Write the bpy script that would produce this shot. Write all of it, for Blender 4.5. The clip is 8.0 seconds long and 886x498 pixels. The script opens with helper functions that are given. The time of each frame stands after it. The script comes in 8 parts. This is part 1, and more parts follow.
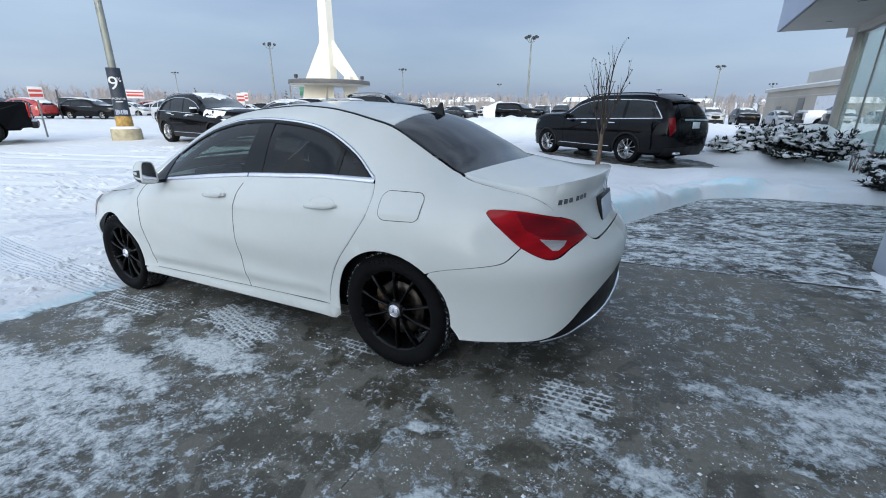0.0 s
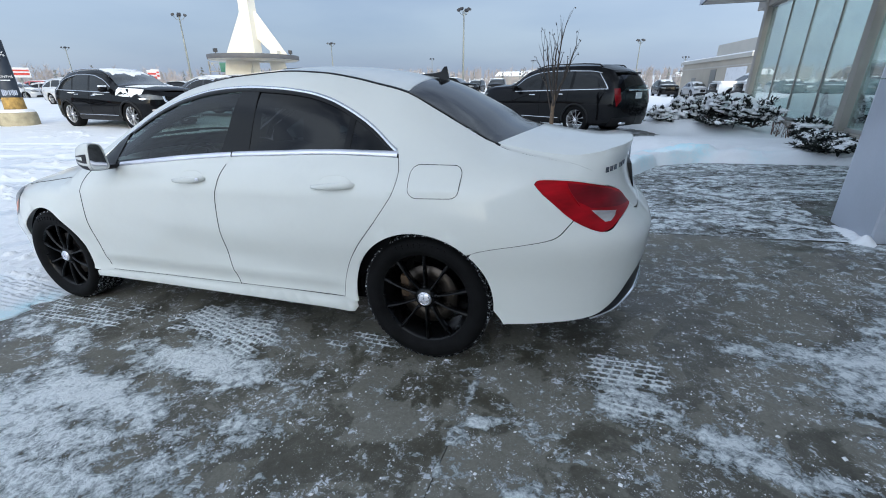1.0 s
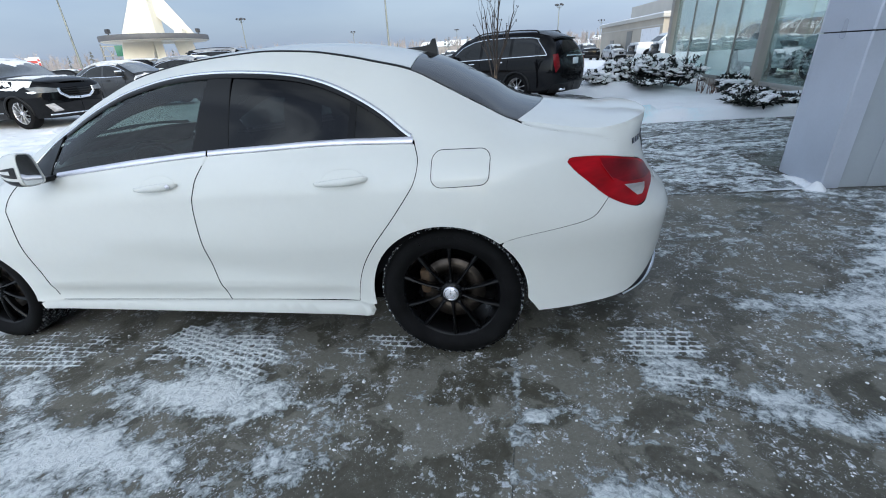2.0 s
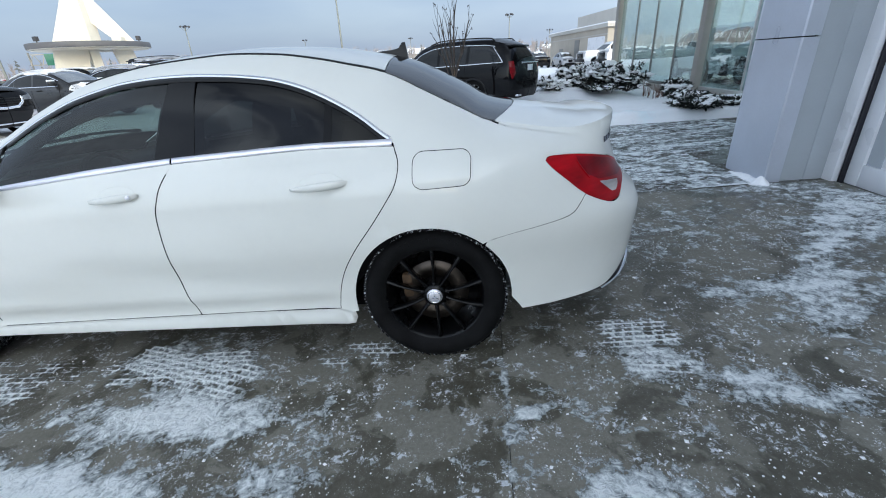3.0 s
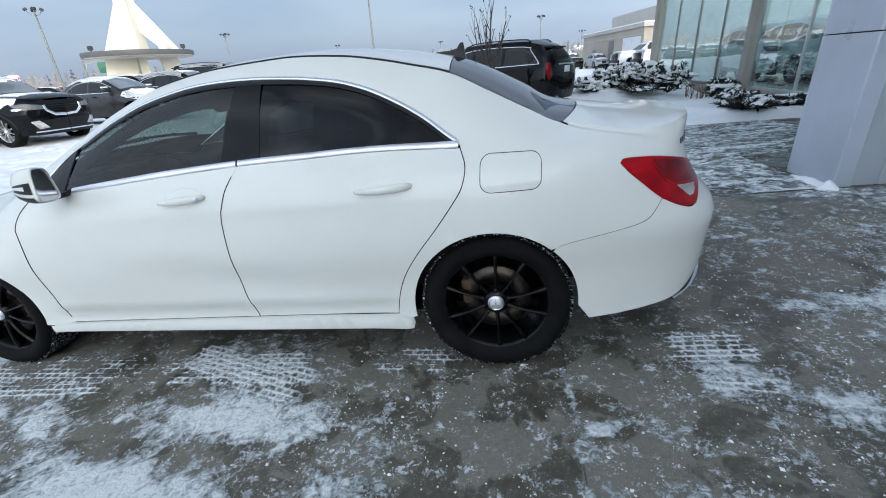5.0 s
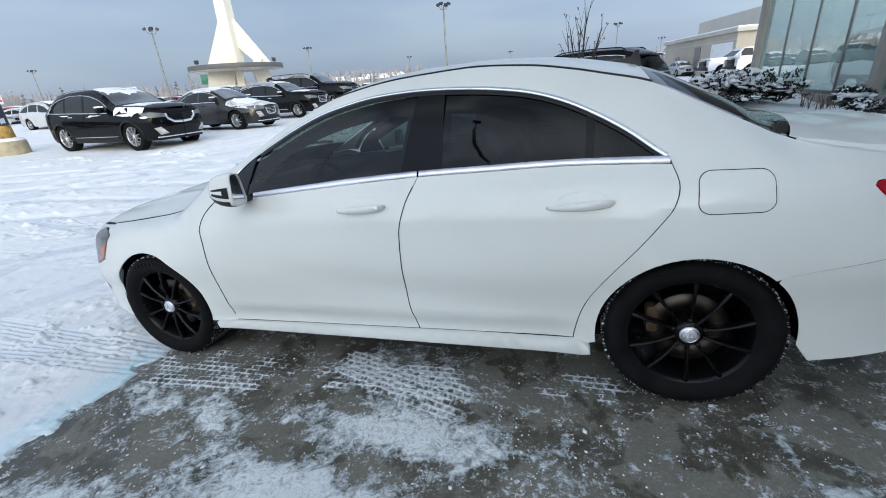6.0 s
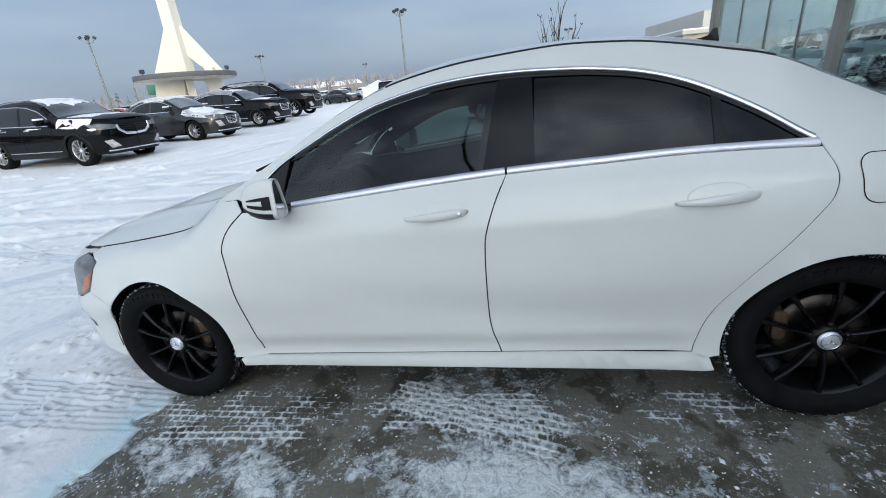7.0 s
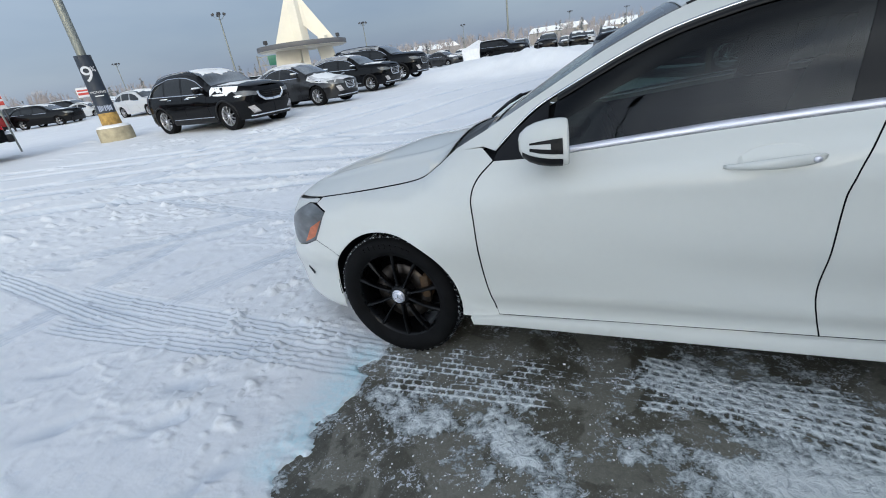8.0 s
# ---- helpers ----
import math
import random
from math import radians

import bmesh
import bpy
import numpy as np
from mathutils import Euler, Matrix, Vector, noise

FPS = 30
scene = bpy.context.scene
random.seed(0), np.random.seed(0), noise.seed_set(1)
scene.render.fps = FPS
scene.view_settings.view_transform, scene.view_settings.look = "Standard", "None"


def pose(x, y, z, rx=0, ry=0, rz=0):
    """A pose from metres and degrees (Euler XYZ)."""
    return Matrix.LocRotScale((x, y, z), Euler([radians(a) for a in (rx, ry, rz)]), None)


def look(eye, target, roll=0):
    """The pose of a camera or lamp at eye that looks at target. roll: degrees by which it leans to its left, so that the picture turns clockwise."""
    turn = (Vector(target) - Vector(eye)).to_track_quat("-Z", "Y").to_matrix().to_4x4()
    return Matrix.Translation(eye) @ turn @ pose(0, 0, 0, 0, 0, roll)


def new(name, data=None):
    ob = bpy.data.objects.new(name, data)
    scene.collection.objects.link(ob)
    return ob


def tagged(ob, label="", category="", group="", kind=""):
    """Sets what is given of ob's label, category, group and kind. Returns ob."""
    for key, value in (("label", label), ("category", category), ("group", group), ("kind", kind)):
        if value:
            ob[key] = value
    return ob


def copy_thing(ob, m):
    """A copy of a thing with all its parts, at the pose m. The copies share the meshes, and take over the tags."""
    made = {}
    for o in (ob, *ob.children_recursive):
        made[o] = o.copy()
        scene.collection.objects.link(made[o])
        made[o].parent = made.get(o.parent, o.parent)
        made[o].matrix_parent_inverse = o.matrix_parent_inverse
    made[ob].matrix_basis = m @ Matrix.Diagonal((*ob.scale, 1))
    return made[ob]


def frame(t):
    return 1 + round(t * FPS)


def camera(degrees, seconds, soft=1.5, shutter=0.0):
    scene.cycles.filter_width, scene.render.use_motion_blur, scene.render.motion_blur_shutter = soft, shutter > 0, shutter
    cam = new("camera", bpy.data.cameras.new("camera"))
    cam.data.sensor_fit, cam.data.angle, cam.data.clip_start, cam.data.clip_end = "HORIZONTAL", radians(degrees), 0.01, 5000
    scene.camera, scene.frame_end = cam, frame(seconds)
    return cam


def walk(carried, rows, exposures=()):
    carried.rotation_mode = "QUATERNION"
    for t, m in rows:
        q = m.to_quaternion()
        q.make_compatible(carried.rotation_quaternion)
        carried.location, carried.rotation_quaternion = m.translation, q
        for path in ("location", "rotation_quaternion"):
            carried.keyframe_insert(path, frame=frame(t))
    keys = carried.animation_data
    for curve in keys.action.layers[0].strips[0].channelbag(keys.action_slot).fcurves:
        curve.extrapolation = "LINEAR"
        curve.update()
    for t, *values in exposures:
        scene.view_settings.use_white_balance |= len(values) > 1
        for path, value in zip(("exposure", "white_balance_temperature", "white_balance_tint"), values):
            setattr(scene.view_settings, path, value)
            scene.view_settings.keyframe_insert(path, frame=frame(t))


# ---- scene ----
cam = camera(93.3, 8.0, soft=1.0)
# the forecourt falls towards the lot; the white sedan and the camera's rows are given on that slope
SLOPE = pose(0, 0, 0, -1.04, -3.22, 0)
PATH = [
    (0, (2.566, -2.466, 1.236), (1.632, -0.788, 0.68), -1.7),
    (0.5, (2.358, -2.533, 1.234), (1.541, -0.811, 0.63), -2.1),
    (1, (2.089, -2.478, 1.2), (1.414, -0.716, 0.537), -2.9),
    (1.5, (1.88, -2.42, 1.207), (1.345, -0.633, 0.486), -4.2),
    (1.7, (1.791, -2.424, 1.237), (1.307, -0.65, 0.451), -5.3),
    (3, (1.616, -2.438, 1.224), (1.381, -0.609, 0.45), -6.3),
    (3.5, (1.539, -2.473, 1.23), (1.337, -0.639, 0.459), -6.7),
    (4, (1.498, -2.479, 1.226), (1.278, -0.646, 0.456), -7.0),
    (4.2, (1.521, -2.462, 1.225), (1.291, -0.631, 0.455), -7.0),
    (5.3, (1.362, -2.398, 1.234), (0.919, -0.591, 0.502), -7.0),
    (5.5, (1.262, -2.42, 1.252), (0.76, -0.622, 0.533), -7.0),
    (6, (0.952, -2.419, 1.287), (0.325, -0.646, 0.607), -7.0),
    (6.5, (0.653, -2.274, 1.262), (-0.122, -0.553, 0.601), -9.3),
    (7, (0.417, -2.274, 1.268), (-0.046, -0.449, 0.592), -8.2),
    (7.5, (0.111, -2.363, 1.322), (-0.376, -0.547, 0.638), -8.8),
    (8, (-0.283, -2.313, 1.26), (-1.142, -0.674, 0.504), -10.6),
]
walk(cam, [(t, SLOPE @ look(eye, target, roll)) for t, eye, target, roll in PATH], [(0.0, 0.33, 6080, 0.0), (3.0, 0.56, 6250, 0.0), (5.5, 0.48, 6250, 0.0), (6.5, 0.20, 6250, 0.0), (7.0, 0.20, 6250, 0.0), (7.5, 0.18, 6250, 0.0), (8.0, 0.02, 6250, 0.0)])

# ---- sky, sun, exposure ----
SUN_FROM, SUN_HIGH = 150.0, 18.0          # degrees: bearing from +y towards +x, height
world = bpy.data.worlds.new("sky")
scene.world = world
world.use_nodes = True
wn, wl = world.node_tree.nodes, world.node_tree.links
wn.clear()
w_out = wn.new("ShaderNodeOutputWorld")
w_bg = wn.new("ShaderNodeBackground")
w_sky = wn.new("ShaderNodeTexSky")
w_sky.sky_type = "NISHITA"
w_sky.sun_disc = False
w_sky.sun_elevation, w_sky.sun_rotation = radians(SUN_HIGH), radians(SUN_FROM)
w_sky.air_density, w_sky.dust_density, w_sky.ozone_density = 1.0, 2.5, 1.6
w_mix = wn.new("ShaderNodeMix")
w_mix.data_type = "RGBA"
w_mix.inputs[0].default_value = 0.72
# the haze is whiter low down and has soft bands of cloud
w_tc = wn.new("ShaderNodeTexCoord")
w_map = wn.new("ShaderNodeMapping")
w_map.inputs["Scale"].default_value = (1.2, 1.2, 5.0)
w_noise = wn.new("ShaderNodeTexNoise")
w_noise.inputs["Scale"].default_value = 1.6
w_noise.inputs["Detail"].default_value = 5
w_ramp = wn.new("ShaderNodeValToRGB")
w_ramp.color_ramp.elements[0].position, w_ramp.color_ramp.elements[0].color = 0.34, (4.5, 5.1, 7.2, 1)
w_ramp.color_ramp.elements[1].position, w_ramp.color_ramp.elements[1].color = 0.68, (6.1, 6.6, 8.3, 1)
wl.new(w_tc.outputs["Generated"], w_map.inputs[0])
wl.new(w_map.outputs[0], w_noise.inputs["Vector"])
wl.new(w_noise.outputs["Fac"], w_ramp.inputs[0])
wl.new(w_ramp.outputs[0], w_mix.inputs[7])
wl.new(w_sky.outputs[0], w_mix.inputs[6])
# the haze thins towards the zenith and glows round the veiled sun
w_sep = wn.new("ShaderNodeSeparateXYZ")
w_high = wn.new("ShaderNodeValToRGB")
for w_k, (w_p, w_v) in enumerate(((0.0, 1.0), (0.50, 1.0), (0.72, 0.93), (0.88, 0.43), (1.0, 0.28))):
    w_e = w_high.color_ramp.elements[w_k] if w_k < 2 else w_high.color_ramp.elements.new(w_p)
    w_e.position, w_e.color = w_p, (w_v, w_v, w_v, 1)
w_dim = wn.new("ShaderNodeMix")
w_dim.data_type, w_dim.blend_type = "RGBA", "MULTIPLY"
w_dim.inputs[0].default_value = 1.0
w_dot = wn.new("ShaderNodeVectorMath")
w_dot.operation = "DOT_PRODUCT"
w_dot.inputs[1].default_value = (math.sin(radians(SUN_FROM)) * math.cos(radians(SUN_HIGH)), math.cos(radians(SUN_FROM)) * math.cos(radians(SUN_HIGH)), math.sin(radians(SUN_HIGH)))
w_unit = wn.new("ShaderNodeMath")
w_unit.operation, w_unit.inputs[1].default_value, w_unit.inputs[2].default_value = "MULTIPLY_ADD", 0.5, 0.5
w_glow = wn.new("ShaderNodeValToRGB")
for w_k, (w_p, w_v) in enumerate(((0.0, 0.130), (0.25, 0.210), (0.50, 0.290), (0.70, 0.42), (0.88, 0.62), (1.0, 0.85))):
    w_e = w_glow.color_ramp.elements[w_k] if w_k < 2 else w_glow.color_ramp.elements.new(w_p)
    w_e.position, w_e.color = w_p, (w_v * (0.965 + 0.10 * w_p), w_v, w_v * (1.05 - 0.17 * w_p), 1)
w_sum = wn.new("ShaderNodeMix")
w_sum.data_type, w_sum.blend_type = "RGBA", "MULTIPLY"
w_sum.inputs[0].default_value = 1.0
# clouds show higher up, above the haze
w_cmap = wn.new("ShaderNodeMapping")
w_cmap.inputs["Scale"].default_value = (1.0, 1.0, 2.6)
w_cloud = wn.new("ShaderNodeTexNoise")
w_cloud.inputs["Scale"].default_value, w_cloud.inputs["Detail"].default_value, w_cloud.inputs["Distortion"].default_value = 2.3, 6, 0.5
w_cramp = wn.new("ShaderNodeValToRGB")
w_cramp.color_ramp.elements[0].position, w_cramp.color_ramp.elements[0].color = 0.40, (0.60, 0.62, 0.68, 1)
w_cramp.color_ramp.elements[1].position, w_cramp.color_ramp.elements[1].color = 0.62, (1.60, 1.56, 1.48, 1)
w_above = wn.new("ShaderNodeMapRange")
w_above.inputs["From Min"].default_value, w_above.inputs["From Max"].default_value = 0.42, 0.62
w_clouds = wn.new("ShaderNodeMix")
w_clouds.data_type, w_clouds.blend_type = "RGBA", "MULTIPLY"
wl.new(w_tc.outputs["Generated"], w_cmap.inputs[0])
wl.new(w_cmap.outputs[0], w_cloud.inputs["Vector"])
wl.new(w_cloud.outputs["Fac"], w_cramp.inputs[0])
wl.new(w_sep.outputs["Z"], w_above.inputs["Value"])
wl.new(w_above.outputs["Result"], w_clouds.inputs[0])
wl.new(w_cramp.outputs[0], w_clouds.inputs[7])
wl.new(w_sum.outputs[2], w_clouds.inputs[6])
wl.new(w_tc.outputs["Generated"], w_sep.inputs[0])
wl.new(w_sep.outputs["Z"], w_high.inputs[0])
wl.new(w_mix.outputs[2], w_dim.inputs[6])
wl.new(w_high.outputs[0], w_dim.inputs[7])
wl.new(w_tc.outputs["Generated"], w_dot.inputs[0])
wl.new(w_dot.outputs["Value"], w_unit.inputs[0])
wl.new(w_unit.outputs[0], w_glow.inputs[0])
wl.new(w_dim.outputs[2], w_sum.inputs[6])
wl.new(w_glow.outputs[0], w_sum.inputs[7])
wl.new(w_clouds.outputs[2], w_bg.inputs["Color"])
w_bg.inputs["Strength"].default_value = 0.48
wl.new(w_bg.outputs[0], w_out.inputs["Surface"])
sun = new("sun", bpy.data.lights.new("sun", "SUN"))
sun.data.energy, sun.data.angle, sun.data.color = 0.36, radians(3.0), (1.0, 0.92, 0.82)
sun_way = Vector((math.sin(radians(SUN_FROM)) * math.cos(radians(SUN_HIGH)), math.cos(radians(SUN_FROM)) * math.cos(radians(SUN_HIGH)), math.sin(radians(SUN_HIGH))))
sun.matrix_world = look(sun_way * 60, (0, 0, 0))

# ---- materials ----
def material(name):
    m = bpy.data.materials.new(name)
    m.use_nodes = True
    nt = m.node_tree
    return m, nt.nodes, nt.links, nt.nodes["Principled BSDF"]


def noise_node(n, l, scale, detail=4.0, rough=0.55, stretch=None, space="Object"):
    tc = n.new("ShaderNodeTexCoord")
    src = tc.outputs[space]
    if stretch:
        mp = n.new("ShaderNodeMapping")
        mp.inputs["Scale"].default_value = stretch
        l.new(src, mp.inputs[0])
        src = mp.outputs[0]
    t = n.new("ShaderNodeTexNoise")
    t.inputs["Scale"].default_value, t.inputs["Detail"].default_value, t.inputs["Roughness"].default_value = scale, detail, rough
    l.new(src, t.inputs["Vector"])
    return t.outputs["Fac"]


def ramp_node(n, l, src, stops):
    r = n.new("ShaderNodeValToRGB")
    e = r.color_ramp.elements
    while len(e) < len(stops):
        e.new(0.5)
    for el, (p, c) in zip(e, stops):
        el.position = p
        el.color = (c, c, c, 1) if isinstance(c, (int, float)) else (*c, 1)
    l.new(src, r.inputs[0])
    return r.outputs[0]


def mix_node(n, l, fac, a, b, mode="MIX"):
    mx = n.new("ShaderNodeMix")
    mx.data_type, mx.blend_type = "RGBA", mode
    for sock, v in ((mx.inputs[0], fac), (mx.inputs[6], a), (mx.inputs[7], b)):
        if isinstance(v, bpy.types.NodeSocket):
            l.new(v, sock)
        elif isinstance(v, (int, float)):
            sock.default_value = v
        else:
            sock.default_value = (*v, 1)
    return mx.outputs[2]


def bump_node(n, l, src, bsdf, strength, dist):
    b = n.new("ShaderNodeBump")
    b.inputs["Strength"].default_value, b.inputs["Distance"].default_value = strength, dist
    l.new(src, b.inputs["Height"])
    l.new(b.outputs[0], bsdf.inputs["Normal"])


def surface(name, color, rough=0.5, metal=0.0, vary=0.15, scale=8.0, fine=60.0, bump=0.1, dist=0.002, coat=0.0, rough_vary=0.1, stretch=None, spec=0.5):
    """A plain material with two scales of variation in colour and gloss, and fine relief."""
    m, n, l, b = material(name)
    big = noise_node(n, l, scale, 3, stretch=stretch)
    small = noise_node(n, l, fine, 5, stretch=stretch)
    lo, hi = [c * (1 - vary) for c in color], [min(1, c * (1 + vary)) for c in color]
    base = mix_node(n, l, ramp_node(n, l, big, [(0.3, 0), (0.7, 1)]), lo, hi)
    base = mix_node(n, l, vary * 0.8, base, ramp_node(n, l, small, [(0.35, 0.6), (0.65, 1.0)]), "MULTIPLY")
    l.new(base, b.inputs["Base Color"])
    l.new(ramp_node(n, l, big, [(0.3, max(0.02, rough - rough_vary)), (0.7, min(1, rough + rough_vary))]), b.inputs["Roughness"])
    b.inputs["Metallic"].default_value = metal
    b.inputs["Specular IOR Level"].default_value = spec
    b.inputs["Coat Weight"].default_value = coat
    b.inputs["Coat Roughness"].default_value = 0.05
    if bump:
        bump_node(n, l, small, b, bump, dist)
    return m


def paint(name, color, dirt=0.12, coat=1.0, rough=0.35, salt=(0.42, 0.42, 0.40), spec=0.4, sheen=(0.05, 0.16)):
    """Car paint under clear coat with a thin film of road salt."""
    m, n, l, b = material(name)
    big = noise_node(n, l, 2.2, 5, 0.6)
    small = noise_node(n, l, 38.0, 4)
    film = mix_node(n, l, 0.55, ramp_node(n, l, big, [(0.35, 0), (0.75, 1)]), ramp_node(n, l, small, [(0.3, 0), (0.8, 1)]), "MULTIPLY")
    fac = n.new("ShaderNodeMath")
    fac.operation = "MULTIPLY"
    fac.inputs[1].default_value = dirt
    l.new(film, fac.inputs[0])
    l.new(mix_node(n, l, fac.outputs[0], color, salt), b.inputs["Base Color"])
    l.new(ramp_node(n, l, big, [(0.3, rough * 0.8), (0.7, rough * 1.25)]), b.inputs["Roughness"])
    b.inputs["Coat Weight"].default_value = coat
    b.inputs["Specular IOR Level"].default_value = spec
    l.new(ramp_node(n, l, big, [(0.3, sheen[0]), (0.8, sheen[1])]), b.inputs["Coat Roughness"])
    return m


def tinted_glass(name, tint, rough=0.02, grime=0.05, f0=0.045):
    """Window glass: clear tint with a mirror coat that grows at flat angles, a little grime."""
    m, n, l, b = material(name)
    n.remove(b)
    out = n["Material Output"]
    tr, gl, df = n.new("ShaderNodeBsdfTransparent"), n.new("ShaderNodeBsdfGlossy"), n.new("ShaderNodeBsdfDiffuse")
    tr.inputs[0].default_value = (*tint, 1)
    gl.inputs["Roughness"].default_value = rough
    df.inputs[0].default_value = (0.35, 0.36, 0.38, 1)
    lw, pw, fr = n.new("ShaderNodeLayerWeight"), n.new("ShaderNodeMath"), n.new("ShaderNodeMath")
    lw.inputs[0].default_value = 0.5
    pw.operation, pw.inputs[1].default_value = "POWER", 4.5
    fr.operation, fr.inputs[1].default_value, fr.inputs[2].default_value = "MULTIPLY_ADD", 1 - f0, f0
    l.new(lw.outputs["Facing"], pw.inputs[0])
    l.new(pw.outputs[0], fr.inputs[0])
    m1, m2 = n.new("ShaderNodeMixShader"), n.new("ShaderNodeMixShader")
    gr = n.new("ShaderNodeMath")
    gr.operation = "MULTIPLY"
    gr.inputs[1].default_value = grime
    l.new(ramp_node(n, l, noise_node(n, l, 5.0, 6, 0.65), [(0.35, 0.2), (0.75, 1)]), gr.inputs[0])
    l.new(gr.outputs[0], m1.inputs[0])
    l.new(tr.outputs[0], m1.inputs[1])
    l.new(df.outputs[0], m1.inputs[2])
    l.new(fr.outputs[0], m2.inputs[0])
    l.new(m1.outputs[0], m2.inputs[1])
    l.new(gl.outputs[0], m2.inputs[2])
    l.new(m2.outputs[0], out.inputs["Surface"])
    return m


def snow_material(name, color=(0.90, 0.905, 0.915), fine=90.0, crust=0.5):
    """Trodden snow: small crusts and grains, faint grey where it is packed, shade of its dips put into the colour."""
    m, n, l, b = material(name)
    big = noise_node(n, l, 1.1, 4)
    mid = noise_node(n, l, 11.0, 8, 0.72)
    small = noise_node(n, l, fine, 5, 0.75)
    base = mix_node(n, l, ramp_node(n, l, big, [(0.35, 0), (0.7, 1)]), [c * 0.94 for c in color], color)
    # hollows of the crust tinted blue-grey, painted shade to go with the bump
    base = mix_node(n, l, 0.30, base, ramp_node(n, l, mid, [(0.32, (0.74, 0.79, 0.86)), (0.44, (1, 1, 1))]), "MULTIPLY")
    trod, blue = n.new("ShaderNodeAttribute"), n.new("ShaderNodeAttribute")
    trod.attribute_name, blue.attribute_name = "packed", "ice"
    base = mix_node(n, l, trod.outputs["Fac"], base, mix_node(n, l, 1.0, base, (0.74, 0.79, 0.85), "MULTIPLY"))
    ice = mix_node(n, l, 1.0, blue.outputs["Color"], ramp_node(n, l, mid, [(0.36, 0.25), (0.60, 1.0)]), "MULTIPLY")
    base = mix_node(n, l, ice, base, (0.50, 0.83, 0.92))
    l.new(base, b.inputs["Base Color"])
    b.inputs["Roughness"].default_value = 0.6
    b.inputs["Specular IOR Level"].default_value = 0.3
    bump_node(n, l, mix_node(n, l, 0.5, mid, small), b, crust, 0.03)
    return m


def thin_snow_material(name):
    """Packed snow film with crumbling edges: where its depth runs out, the concrete shows through."""
    m, n, l, b = material(name)
    cover = n.new("ShaderNodeAttribute")
    cover.attribute_name = "cover"
    mid = noise_node(n, l, 13.0, 8, 0.72)
    swirl = noise_node(n, l, 30.0, 6, 0.68)
    mid.node.inputs["Distortion"].default_value, swirl.node.inputs["Distortion"].default_value = 0.6, 1.4
    fine = noise_node(n, l, 110.0, 3, 0.6)
    add = cover.outputs["Fac"]
    for src, amp in ((mid, 2.4), (swirl, 1.4), (fine, 0.4)):
        off = n.new("ShaderNodeMath")
        off.operation, off.inputs[1].default_value, off.inputs[2].default_value = "MULTIPLY_ADD", amp, -0.5 * amp
        l.new(src, off.inputs[0])
        s = n.new("ShaderNodeMath")
        s.operation = "ADD"
        l.new(add, s.inputs[0])
        l.new(off.outputs[0], s.inputs[1])
        add = s.outputs[0]
    mask = ramp_node(n, l, add, [(0.0, 0), (0.025, 0.55), (0.22, 0.80), (0.5, 0.98)])
    base = mix_node(n, l, ramp_node(n, l, add, [(0.02, 0), (0.70, 1)]), (0.42, 0.46, 0.47), (0.90, 0.93, 0.93))
    base = mix_node(n, l, 0.38, base, ramp_node(n, l, swirl, [(0.40, (0.40, 0.44, 0.48)), (0.52, (1, 1, 1))]), "MULTIPLY")
    l.new(base, b.inputs["Base Color"])
    b.inputs["Roughness"].default_value = 0.45
    bump_node(n, l, swirl, b, 0.9, 0.02)
    l.new(mask, b.inputs["Alpha"])
    return m


def concrete_material(name, damp=1.0):
    """Damp brown-grey concrete: dry pale areas with sharp shores, dark wet ones, grit and a trace of frost."""
    m, n, l, b = material(name)
    big = noise_node(n, l, 0.9, 5, 0.6)
    spot = noise_node(n, l, 2.9, 7, 0.60)
    spot.node.inputs["Distortion"].default_value = 0.5
    mid = noise_node(n, l, 9.0, 6, 0.7)
    fine = noise_node(n, l, 60.0, 5, 0.75)
    grit = noise_node(n, l, 190.0, 3, 0.6)
    dry = mix_node(n, l, ramp_node(n, l, big, [(0.33, 0), (0.67, 1)]), (0.165, 0.156, 0.126), (0.235, 0.224, 0.188))
    wet = mix_node(n, l, ramp_node(n, l, mid, [(0.35, 0), (0.65, 1)]), (0.078, 0.072, 0.053), (0.130, 0.121, 0.094))
    base = mix_node(n, l, ramp_node(n, l, spot, [(0.485, 0), (0.52, 1)]), wet, dry if damp == 1.0 else wet)
    if damp != 1.0:
        base = mix_node(n, l, 1.0, base, (damp, damp, damp * 1.04), "MULTIPLY")
    base = mix_node(n, l, 0.5, base, ramp_node(n, l, fine, [(0.34, 0.45), (0.62, 1.0)]), "MULTIPLY")
    clump = noise_node(n, l, 42.0, 6, 0.65)
    clump.node.inputs["Distortion"].default_value = 0.8
    frost = mix_node(n, l, 1.0, ramp_node(n, l, mid, [(0.52, 0), (0.60, 1)]), ramp_node(n, l, clump, [(0.53, 0), (0.57, 1)]), "MULTIPLY")
    fr = n.new("ShaderNodeMath")
    fr.operation = "MULTIPLY"
    fr.inputs[1].default_value = 0.85
    l.new(frost, fr.inputs[0])
    base = mix_node(n, l, fr.outputs[0], base, (0.66, 0.69, 0.73))
    sp = mix_node(n, l, 1.0, ramp_node(n, l, grit, [(0.645, 0), (0.67, 1)]), ramp_node(n, l, mid, [(0.42, 0.0), (0.56, 1)]), "MULTIPLY")
    base = mix_node(n, l, sp, base, (0.78, 0.80, 0.83))
    l.new(base, b.inputs["Base Color"])
    l.new(ramp_node(n, l, spot, [(0.47, 0.30), (0.53, 0.66)]), b.inputs["Roughness"])
    b.inputs["Specular IOR Level"].default_value = 0.35
    bump_node(n, l, mix_node(n, l, 0.5, fine, grit), b, 0.6, 0.004)
    return m


